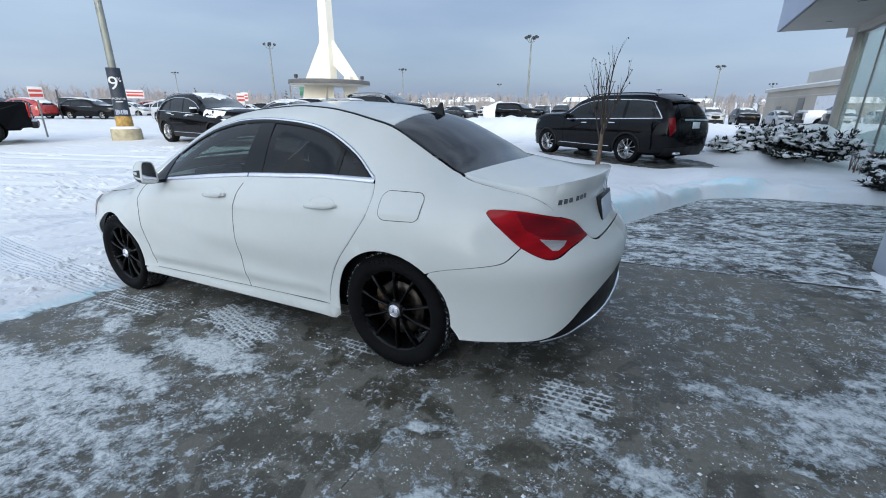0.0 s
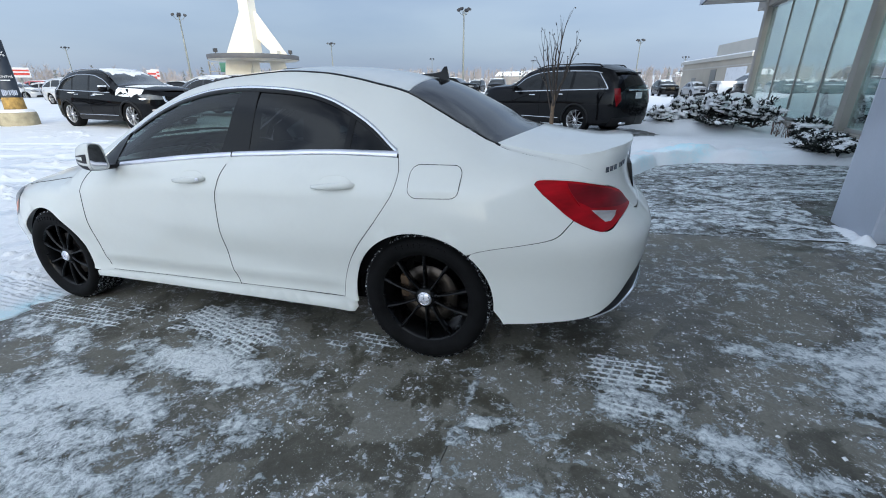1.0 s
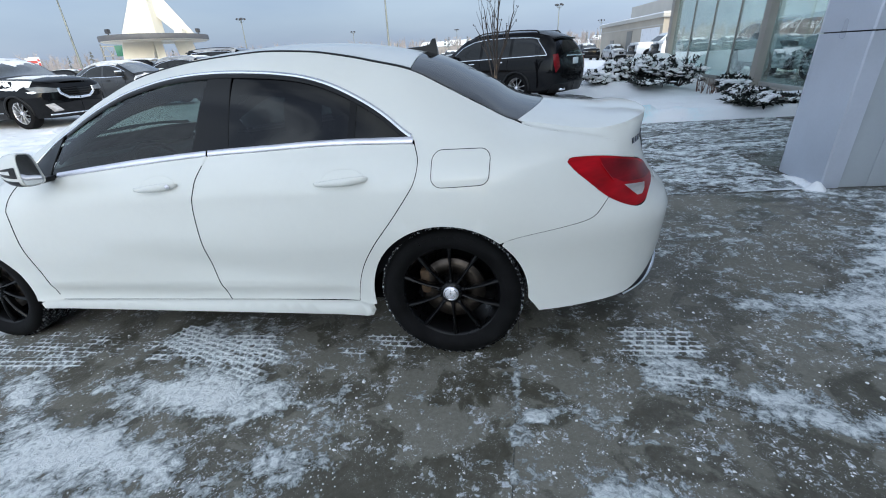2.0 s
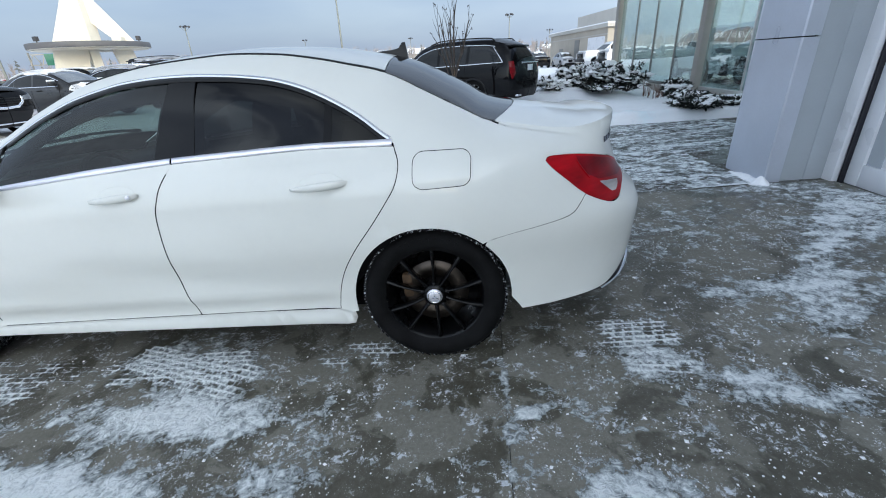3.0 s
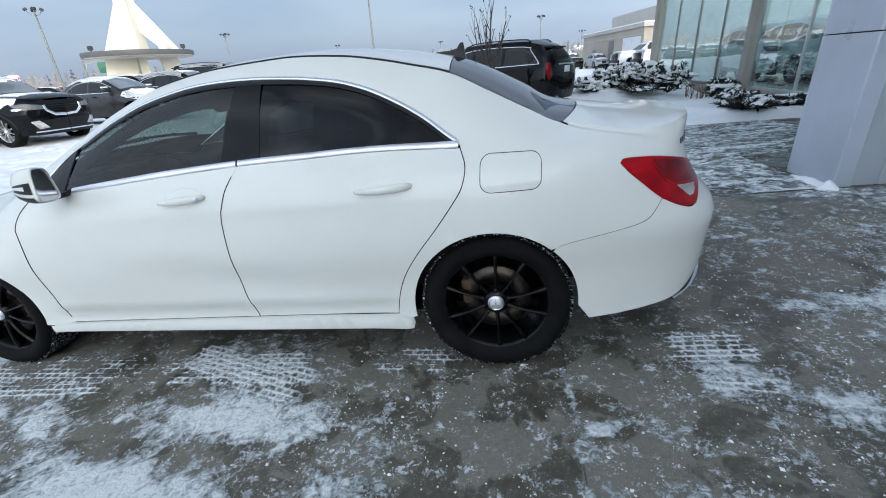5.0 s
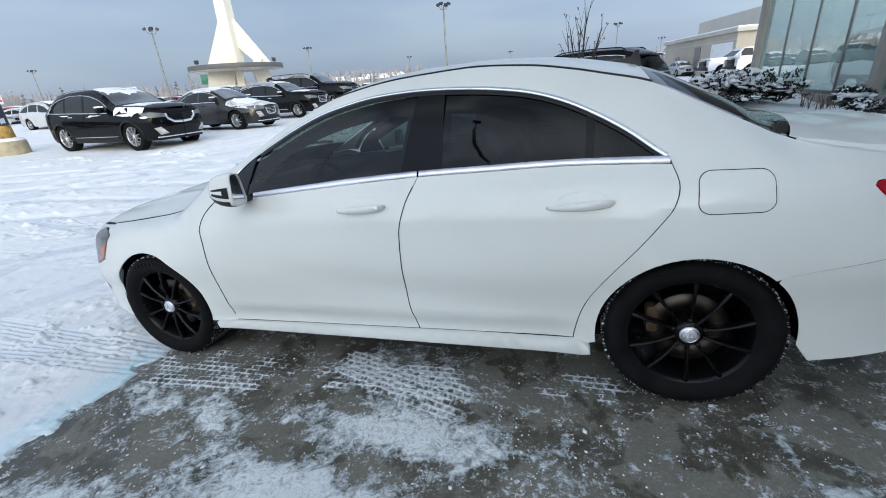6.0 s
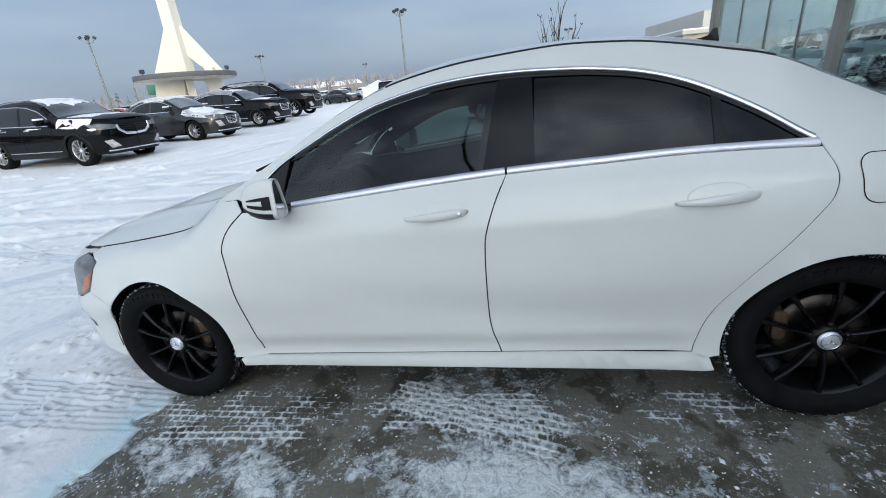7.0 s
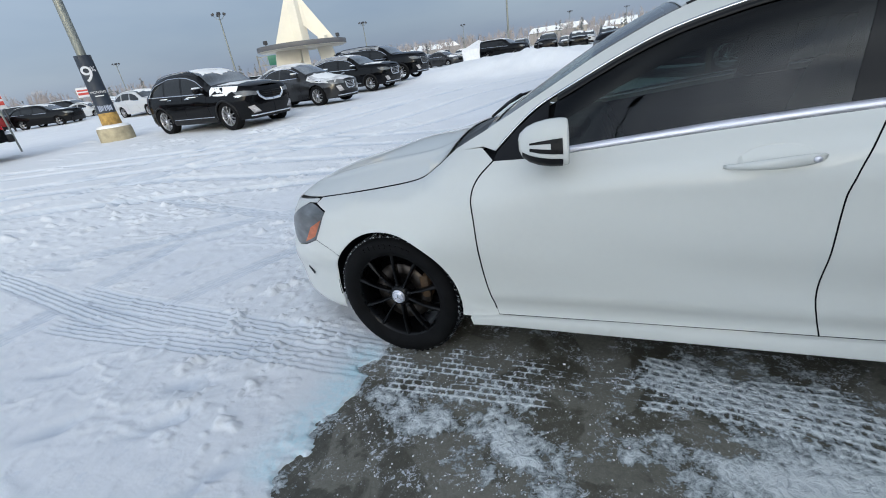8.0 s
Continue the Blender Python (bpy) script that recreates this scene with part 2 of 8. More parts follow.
WHITE = paint("pearl_white_paint", (0.70, 0.705, 0.665), dirt=0.14, rough=0.45, coat=0.75, sheen=(0.03, 0.06))
BLACK_PAINT = paint("black_car_paint", (0.0022, 0.0023, 0.003), dirt=0.004, rough=0.22, coat=0.36, spec=0.03, sheen=(0.015, 0.05))
GREY_PAINT = paint("dark_grey_car_paint", (0.007, 0.007, 0.008), dirt=0.05, rough=0.3, coat=0.5)
SILVER_PAINT = paint("silver_car_paint", (0.42, 0.43, 0.45), dirt=0.2, rough=0.3)
RED_PAINT = paint("red_car_paint", (0.30, 0.02, 0.02), dirt=0.15, rough=0.3)
PALE_PAINT = paint("white_car_paint", (0.72, 0.73, 0.74), dirt=0.15, rough=0.35)
GLASS_FRONT = tinted_glass("front_window_glass", (0.23, 0.30, 0.285), rough=0.0, grime=0.0, f0=0.044)
GLASS_DARK = tinted_glass("privacy_glass", (0.035, 0.037, 0.040), grime=0.0, f0=0.037)
GLASS_REAR = tinted_glass("rear_window_glass", (0.03, 0.033, 0.04), rough=0.04, grime=0.012, f0=0.06)
GLASS_CLEAR = tinted_glass("windscreen_glass", (0.62, 0.70, 0.66), grime=0.05)
BLACK_TRIM = surface("black_plastic_trim", (0.008, 0.008, 0.009), 0.42, vary=0.2, bump=0.08, spec=0.25)
GLOSS_BLACK = surface("gloss_black_trim", (0.004, 0.004, 0.0045), 0.16, vary=0.1, bump=0.0, coat=0.06, rough_vary=0.02, spec=0.2)
RIM_BLACK = surface("gloss_black_alloy", (0.003, 0.003, 0.0034), 0.30, vary=0.25, bump=0.04, coat=0.03, spec=0.22)
RUBBER = surface("tyre_rubber", (0.008, 0.008, 0.0085), 0.7, vary=0.4, scale=9, fine=120, bump=0.3, dist=0.002, spec=0.08)
def tread_material(name):
    """Black tread with packed snow in its grooves."""
    m, n, l, b = material(name)
    speck = ramp_node(n, l, noise_node(n, l, 95.0, 4, 0.7), [(0.55, 0), (0.61, 1)])
    l.new(mix_node(n, l, speck, (0.007, 0.007, 0.008), (0.62, 0.65, 0.69)), b.inputs["Base Color"])
    b.inputs["Roughness"].default_value = 0.8
    b.inputs["Specular IOR Level"].default_value = 0.15
    return m


TREAD_SNOW = tread_material("tread_rubber_with_packed_snow")
CHROME = surface("chrome", (0.78, 0.79, 0.82), 0.14, 1.0, vary=0.06, bump=0.0, rough_vary=0.05)
DARK_CHROME = surface("dark_chrome_lettering", (0.20, 0.20, 0.22), 0.2, 1.0, vary=0.1, bump=0.0)
SATIN = surface("satin_aluminium", (0.90, 0.89, 0.95), 0.52, 1.0, vary=0.06, bump=0.02)
DISC_STEEL = surface("brake_disc_steel", (0.085, 0.072, 0.062), 0.45, 1.0, vary=0.3, scale=12, bump=0.05)
RUST = surface("rusty_cast_iron", (0.09, 0.055, 0.03), 0.8, 0.2, vary=0.4, scale=30, bump=0.4)
DARK_CLOTH = surface("dark_seat_leather", (0.012, 0.012, 0.013), 0.6, vary=0.15, scale=3.0, fine=400.0, bump=0.0, spec=0.2)
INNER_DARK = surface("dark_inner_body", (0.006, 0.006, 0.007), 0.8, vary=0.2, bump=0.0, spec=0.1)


def lamp_lens(name, color, rough=0.05):
    """A moulded lens: soft bands of depth under a smooth skin."""
    m, n, l, b = material(name)
    deep = ramp_node(n, l, noise_node(n, l, 7.0, 2, 0.4, (1.0, 1.0, 2.6)), [(0.36, 0), (0.66, 1)])
    ribs = ramp_node(n, l, noise_node(n, l, 60.0, 2, 0.4, (0.25, 0.25, 1.4)), [(0.40, 0), (0.70, 1)])
    base = mix_node(n, l, deep, [c * 0.55 for c in color], [min(1, c * 1.15) for c in color])
    l.new(mix_node(n, l, mix_node(n, l, 0.75, (0, 0, 0), ribs), base, [min(1, c * 0.75) for c in color]), b.inputs["Base Color"])
    b.inputs["Roughness"].default_value = 0.3
    b.inputs["Coat Weight"].default_value = 0.28
    b.inputs["Specular IOR Level"].default_value = 0.1
    b.inputs["Coat Roughness"].default_value = rough
    return m


RED_LENS = lamp_lens("red_tail_lamp_lens", (0.37, 0.001, 0.007))
DARK_RED_LENS = lamp_lens("deep_red_tail_lamp_lens", (0.20, 0.001, 0.007))
PARKED_LENS = lamp_lens("dim_red_lamp_lens", (0.15, 0.003, 0.007))
CLEAR_LENS = lamp_lens("clear_lamp_lens", (0.52, 0.50, 0.50))
AMBER_LENS = lamp_lens("amber_lamp_lens", (0.62, 0.20, 0.10))
GREY_LENS = lamp_lens("grey_headlamp_lens", (0.17, 0.18, 0.19))
SNOW = snow_material("lot_snow", (0.86, 0.865, 0.88), fine=70, crust=0.34)
SNOW_CAP = snow_material("snow_cover", (0.90, 0.905, 0.915), fine=60, crust=0.35)
SNOW_THIN = thin_snow_material("packed_snow_on_concrete")
CONCRETE = concrete_material("icy_concrete")
CONCRETE_WET = concrete_material("dark_wet_concrete", 0.72)

import collections
import mathutils

# ---- mesh tools ----
def obj(name, verts, faces, mat, parent=None, label="", smooth=True, normals=None):
    """One mesh object from vertices and faces, under a parent where one is given."""
    me = bpy.data.meshes.new(name)
    me.from_pydata([tuple(map(float, v)) for v in verts], [], [tuple(map(int, f)) for f in faces])
    if mat is not None:
        me.materials.append(mat)
    if smooth:
        me.shade_smooth()
    if normals is not None:
        me.normals_split_custom_set_from_vertices([tuple(map(float, v)) for v in normals])
    ob = new(name, me)
    if parent is not None:
        ob.parent = parent
    if label:
        ob["label"] = label
    return ob


def part(name, bm, mat, parent=None, label="", smooth=False, angle=35):
    """Links a bmesh as one mesh object."""
    me = bpy.data.meshes.new(name)
    bmesh.ops.recalc_face_normals(bm, faces=bm.faces[:])
    bm.to_mesh(me)
    bm.free()
    if mat is not None:
        me.materials.append(mat)
    if smooth:
        me.shade_smooth()
        me.set_sharp_from_angle(angle=radians(angle))
    ob = new(name, me)
    if parent is not None:
        ob.parent = parent
    if label:
        ob["label"] = label
    return ob


def empty(name, m, label, category, group=""):
    e = new(name)
    e.matrix_world = m
    e.empty_display_size = 0.1
    return tagged(e, label, category, group)


def box_bm(bm, cx, cy, cz, sx, sy, sz, bevel=0.0, rot=None, segs=2):
    """Adds a box, its edges rounded, to a bmesh."""
    r = bmesh.ops.create_cube(bm, size=1.0)
    vs = r["verts"]
    bmesh.ops.scale(bm, vec=(sx, sy, sz), verts=vs)
    if bevel:
        es = list({e for v in vs for e in v.link_edges})
        rb = bmesh.ops.bevel(bm, geom=es, offset=bevel, segments=segs, affect="EDGES", profile=0.5)
        vs = list({v for f in rb["faces"] for v in f.verts} | {v for v in vs if v.is_valid})
    m = Matrix.Translation((cx, cy, cz)) @ (rot if rot is not None else Matrix.Identity(4))
    bmesh.ops.transform(bm, matrix=m, verts=vs)
    return vs


def box(name, c, s, mat, parent=None, label="", bevel=0.01, rot=None, segs=2):
    bm = bmesh.new()
    box_bm(bm, *c, *s, bevel, rot, segs)
    return part(name, bm, mat, parent, label, smooth=bevel > 0)


def lathe(profile, n, axis="y", arc=(0, 2 * math.pi)):
    """Vertices and faces of a profile of (radius, along) turned round an axis."""
    closed = abs(arc[1] - arc[0] - 2 * math.pi) < 1e-6
    k = n if closed else n + 1
    vs, fs = [], []
    for i in range(k):
        a = arc[0] + (arc[1] - arc[0]) * i / n
        c, s = math.cos(a), math.sin(a)
        for r, h in profile:
            vs.append({"y": (r * c, h, r * s), "z": (r * c, r * s, h), "x": (h, r * c, r * s)}[axis])
    m = len(profile)
    for i in range(n):
        j = (i + 1) % k
        for p in range(m - 1):
            fs.append((i * m + p, i * m + p + 1, j * m + p + 1, j * m + p))
    return vs, fs


def tube(points, radii, n=8):
    """Vertices and faces of a tapering tube along points."""
    vs, fs = [], []
    pts = [Vector(p) for p in points]
    if isinstance(radii, (int, float)):
        radii = [radii] * len(pts)
    ref = Vector((0.31, 0.77, 0.55))
    for i, p in enumerate(pts):
        d = (pts[min(i + 1, len(pts) - 1)] - pts[max(i - 1, 0)]).normalized()
        a = d.cross(ref).normalized()
        b = d.cross(a)
        for k in range(n):
            t = 2 * math.pi * k / n
            vs.append(p + radii[i] * (math.cos(t) * a + math.sin(t) * b))
    for i in range(len(pts) - 1):
        for k in range(n):
            fs.append((i * n + k, i * n + (k + 1) % n, (i + 1) * n + (k + 1) % n, (i + 1) * n + k))
    fs.append(tuple(range(n)))
    fs.append(tuple((len(pts) - 1) * n + k for k in range(n)))
    return vs, fs


def join(*shapes):
    vs, fs = [], []
    for v, f in shapes:
        o = len(vs)
        vs += list(v)
        fs += [tuple(i + o for i in q) for q in f]
    return vs, fs


def moved(shape, m):
    return [m @ Vector(v) for v in shape[0]], shape[1]


def curve(pts, n=6):
    """Points on a smooth curve through the given ones."""
    p = [np.array(q, float) for q in pts]
    p = [2 * p[0] - p[1]] + p + [2 * p[-1] - p[-2]]
    out = []
    for i in range(1, len(p) - 2):
        for k in range(n):
            t = k / n
            out.append(tuple(0.5 * (2 * p[i] + (p[i + 1] - p[i - 1]) * t + (2 * p[i - 1] - 5 * p[i] + 4 * p[i + 1] - p[i + 2]) * t * t
                                    + (3 * p[i] - p[i - 1] - 3 * p[i + 1] + p[i + 2]) * t ** 3)))
    out.append(tuple(p[-2]))
    return out


def arc(cx, cz, r, a0, a1, n=24):
    return [(cx + r * math.cos(radians(a0 + (a1 - a0) * i / n)), cz + r * math.sin(radians(a0 + (a1 - a0) * i / n))) for i in range(n + 1)]


def steps(xs, ys, x):
    """Monotone cubic through knots (rows of knots, one row per point, or one row for all)."""
    x = np.atleast_1d(np.asarray(x, float))
    xs = np.broadcast_to(np.asarray(xs, float), (len(x), np.shape(xs)[-1]))
    ys = np.broadcast_to(np.asarray(ys, float), (len(x), np.shape(ys)[-1]))
    x = np.clip(x, xs[:, 0], xs[:, -1])
    h = np.maximum(np.diff(xs, axis=1), 1e-6)
    d = np.diff(ys, axis=1) / h
    m = np.zeros_like(xs)
    m[:, 0], m[:, -1] = d[:, 0], d[:, -1]
    a, b = d[:, :-1], d[:, 1:]
    w1, w2 = 2 * h[:, 1:] + h[:, :-1], h[:, 1:] + 2 * h[:, :-1]
    ok = a * b > 0
    m[:, 1:-1] = np.where(ok, (w1 + w2) / (w1 / np.where(ok, a, 1) + w2 / np.where(ok, b, 1)), 0)
    k = np.clip((xs <= x[:, None]).sum(1) - 1, 0, h.shape[1] - 1)
    r = np.arange(len(x))
    s = (x - xs[r, k]) / h[r, k]
    return (ys[r, k] * (1 + 2 * s) * (1 - s) ** 2 + m[r, k] * h[r, k] * s * (1 - s) ** 2
            + ys[r, k + 1] * s * s * (3 - 2 * s) + m[r, k + 1] * h[r, k] * s * s * (s - 1))


class Shell:
    """A car's outer skin. side(u, z): u runs round the plan from the nose to the tail, z is the height; top(u, v): v runs across."""

    def __init__(self, plan_x, plan_y, fx, z8, r8, z7, r7, zb, rb, low, crown, relief=None, end_shift=((0.1, 0.2, 0.35, 0.55, 0.75, 0.95, 1.1), (-0.14, -0.07, -0.02, 0, -0.015, -0.04, -0.05)), nose_shift=None):
        s = np.concatenate([[0], np.cumsum(np.hypot(np.diff(plan_x), np.diff(plan_y)))])
        s -= np.interp(0, plan_x, s)
        self.u0, self.u1 = s[0], s[-1]
        self.uu = np.linspace(s[0], s[-1], 1500)
        self.px, self.py = steps(s, plan_x, self.uu), steps(s, plan_y, self.uu)
        self.fx, self.t = fx, dict(z8=z8, r8=r8, z7=z7, r7=r7, zb=zb, rb=rb, crown=crown)
        self.low, self.relief, self.end_shift = low, relief, end_shift
        self.nose_shift = nose_shift or end_shift
        self.end_x = 1.5 * max(plan_x) / 2.39

    def plan(self, u):
        return np.interp(u, self.uu, self.px), np.interp(u, self.uu, self.py)

    def u_of(self, x):
        return float(np.interp(x, self.px, self.uu))

    def get(self, key, x):
        return steps(self.fx, self.t[key], x)

    def rim(self, u):
        return self.get("z8", self.plan(np.atleast_1d(u))[0])

    def side(self, u, z):
        u, z = np.atleast_1d(np.asarray(u, float)), np.atleast_1d(np.asarray(z, float))
        x, y = self.plan(u)
        zb, z7, z8 = self.get("zb", x), self.get("z7", x), self.get("z8", x)
        lz, lr = self.low
        one = np.ones_like(u)
        zs = np.stack([one * a for a in lz[:-2]] + [np.minimum(lz[-2], zb - 0.30), np.minimum(lz[-1], zb - 0.20), zb - 0.11, zb, z7, z8], 1)
        rs = np.stack([one * a for a in lr] + [one * 0.975, self.get("rb", x), self.get("r7", x), self.get("r8", x)], 1)
        r = steps(zs, rs, z)
        if self.relief:
            r = r + self.relief(x, z)
        e = np.clip((np.abs(x) - self.end_x) / 0.8, 0, 1)
        e = e * e * (3 - 2 * e)
        x2 = x + np.where(x > 0, steps(*self.end_shift, z), -steps(*self.nose_shift, z)) * e
        return np.stack([x2, -y * r, z], 1)

    def top(self, u, v):
        u, v = np.atleast_1d(np.asarray(u, float)), np.atleast_1d(np.asarray(v, float))
        x, y = self.plan(u)
        rim = self.side(u, self.rim(u))
        return np.stack([rim[:, 0], rim[:, 1] * -v, rim[:, 2] + self.get("crown", x) * (1 - np.abs(v) ** 2.2)], 1)


def cut_grid(outline, su, sv):
    """Triangles that fill a flat outline, with inner points on a grid."""
    ring = []
    for p in outline:
        if not ring or math.hypot(p[0] - ring[-1][0], p[1] - ring[-1][1]) > 2e-5:
            ring.append((float(p[0]), float(p[1])))
    if math.hypot(ring[0][0] - ring[-1][0], ring[0][1] - ring[-1][1]) < 2e-5:
        ring.pop()
    edge = []
    for (x0, y0), (x1, y1) in zip(ring, ring[1:] + ring[:1]):
        n = max(1, math.ceil(max(abs(x1 - x0) / su, abs(y1 - y0) / sv)))
        edge += [(x0 + (x1 - x0) * k / n, y0 + (y1 - y0) * k / n) for k in range(n)]
    e = np.array(edge)
    nxt = np.roll(e, -1, 0)
    if (e[:, 0] * nxt[:, 1] - nxt[:, 0] * e[:, 1]).sum() < 0:
        e = e[::-1]
        nxt = np.roll(e, -1, 0)
    gx, gy = np.meshgrid(np.arange(math.ceil(e[:, 0].min() / su), math.floor(e[:, 0].max() / su) + 1) * su, np.arange(math.ceil(e[:, 1].min() / sv), math.floor(e[:, 1].max() / sv) + 1) * sv)
    g = np.stack([gx.ravel(), gy.ravel()], 1)
    if len(g):
        inside = np.zeros(len(g), bool)
        near = np.full(len(g), 1e9)
        for (x0, y0), (x1, y1) in zip(e, nxt):
            if (y0 > y1) != (y1 > y0) or y0 != y1:
                hit = ((y0 > g[:, 1]) != (y1 > g[:, 1]))
                inside ^= hit & (g[:, 0] < (x1 - x0) * (g[:, 1] - y0) / ((y1 - y0) or 1e-12) + x0)
            near = np.minimum(near, ((g[:, 0] - x0) / su) ** 2 + ((g[:, 1] - y0) / sv) ** 2)
        g = g[inside & (near > 0.06)]
    pts = np.vstack([e, g]) if len(g) else e
    vo, _, fo, _, _, _ = mathutils.geometry.delaunay_2d_cdt([Vector(p) for p in pts], [], [list(range(len(e)))], 1, 1e-7)
    tri = [list(f) for f in fo]
    count = collections.Counter(tuple(sorted((f[k], f[(k + 1) % len(f)]))) for f in tri for k in range(len(f)))
    rim = [q for q, n in count.items() if n == 1]
    return np.array([(v[0], v[1]) for v in vo]), tri, rim


def panel(name, fn, outline, mat, parent, label="", step=(0.06, 0.05), lift=0.0, lip=0.005, mirror=False, both=False):
    """A sheet of a car's skin inside an outline, with its edges turned in."""
    pts, tri, rim = cut_grid(outline, *step)
    a, b = pts[:, 0], pts[:, 1]
    p = fn(a, b)
    e = 2e-3
    da, db = fn(a + e, b) - fn(a - e, b), fn(a, b + e) - fn(a, b - e)
    nr = np.cross(da, db)
    nr /= np.maximum(np.linalg.norm(nr, axis=1), 1e-12)[:, None]
    out = p - np.array([0.1, 0, 0.5]) * [1, 0, 1]
    nr *= np.where((nr * out).sum(1) < 0, -1, 1)[:, None]
    p = p + nr * lift
    faces = []
    for t in tri:
        g = np.cross(p[t[1]] - p[t[0]], p[t[2]] - p[t[0]])
        faces.append(list(t) if g @ nr[t[0]] > 0 else list(t)[::-1])
    verts, norms = p, nr
    if lip:
        ids = sorted({i for q in rim for i in q})
        at = {i: len(p) + k for k, i in enumerate(ids)}
        verts = np.vstack([p, p[ids] - nr[ids] * lip])
        norms = np.vstack([nr, nr[ids]])
        way = set()
        for f in faces:
            for q in range(len(f)):
                way.add((f[q], f[(q + 1) % len(f)]))
        faces += [[j, i, at[i], at[j]] if (i, j) in way else [i, j, at[j], at[i]] for i, j in rim]
    flip = np.array([1, -1, 1])
    if both:
        k = len(verts)
        faces = faces + [[i + k for i in reversed(f)] for f in faces]
        verts, norms = np.vstack([verts, verts * flip]), np.vstack([norms, norms * flip])
    elif mirror:
        verts, norms, faces = verts * flip, norms * flip, [f[::-1] for f in faces]
    return obj(name, verts, faces, mat, parent, label, normals=norms)


def ribbon(name, fn, line, width, mat, parent, label="", lift=0.002, thick=0.004, mirror=False, across=(0, 1)):
    """A thin strip of trim along a line on a car's skin; width may vary along it."""
    k = len(line)
    ws = np.broadcast_to(np.asarray(width, float), (k,)) if np.ndim(width) == 0 else np.interp(np.linspace(0, 1, k), np.linspace(0, 1, len(width)), width)
    a = np.array([q[0] for q in line])
    b = np.array([q[1] for q in line])
    ta, tb = np.gradient(a), np.gradient(b)
    ln = np.maximum(np.hypot(ta, tb), 1e-9)
    na, nb = -tb / ln, ta / ln
    lo, hi = across
    p0, p1 = fn(a + na * ws * lo, b + nb * ws * lo), fn(a + na * ws * hi, b + nb * ws * hi)
    e = 2e-3
    nr = np.cross(fn(a + e, b) - fn(a - e, b), fn(a, b + e) - fn(a, b - e))
    nr /= np.linalg.norm(nr, axis=1)[:, None]
    nr *= np.where((nr * (p0 - np.array([0.1, 0, 0.5]) * [1, 0, 1])).sum(1) < 0, -1, 1)[:, None]
    mid = (p0 + p1) / 2 + nr * (lift + thick)
    rows = [p0 - nr * 0.004, p0 + nr * (lift + thick * 0.6), mid, p1 + nr * (lift + thick * 0.6), p1 - nr * 0.004]
    verts = np.vstack(rows)
    if mirror:
        verts = verts * np.array([1, -1, 1])
    faces = [(r * k + i, r * k + i + 1, (r + 1) * k + i + 1, (r + 1) * k + i) for r in range(4) for i in range(k - 1)]
    return obj(name, verts, faces, mat, parent, label)

# ---- the white four-door coupe ----
def coupe_relief(x, z):
    """The pressed lines of the flank: a crease at handle height and a falling hollow below it."""
    line = 0.795 + 0.022 * (x + 0.9)
    a = np.clip((x + 1.25) / 0.4, 0, 1) * np.clip((2.0 - x) / 0.5, 0, 1)
    crease = 0.0085 * np.exp(-(np.sqrt((z - line) ** 2 + 0.007 ** 2) - 0.007) / 0.038) * a
    fall = 0.66 - 0.15 * (x + 0.9)
    b = np.clip((x + 0.95) / 0.3, 0, 1) * np.clip((1.0 - x) / 0.3, 0, 1)
    hollow = -0.010 * np.exp(-((z - fall) / 0.075) ** 2) * b
    haunch = 0.010 * np.exp(-((x - 1.4) / 0.45) ** 2 - ((z - 0.74) / 0.12) ** 2)
    dx, dz = np.abs(x) - 1.349, z - 0.318
    flare = 0.008 * np.exp(-((np.hypot(dx, dz) - 0.345) / 0.022) ** 2) * (z > 0.25)
    tuck = 0.0055 * np.tanh((z - 0.350) / 0.012) * np.clip((x + 0.98) / 0.15, 0, 1) * np.clip((0.98 - x) / 0.15, 0, 1) * (z < 0.6)
    return crease + hollow + haunch + flare + tuck - 0.0055 * (z < 0.6) * np.clip((x + 0.98) / 0.15, 0, 1) * np.clip((0.98 - x) / 0.15, 0, 1)


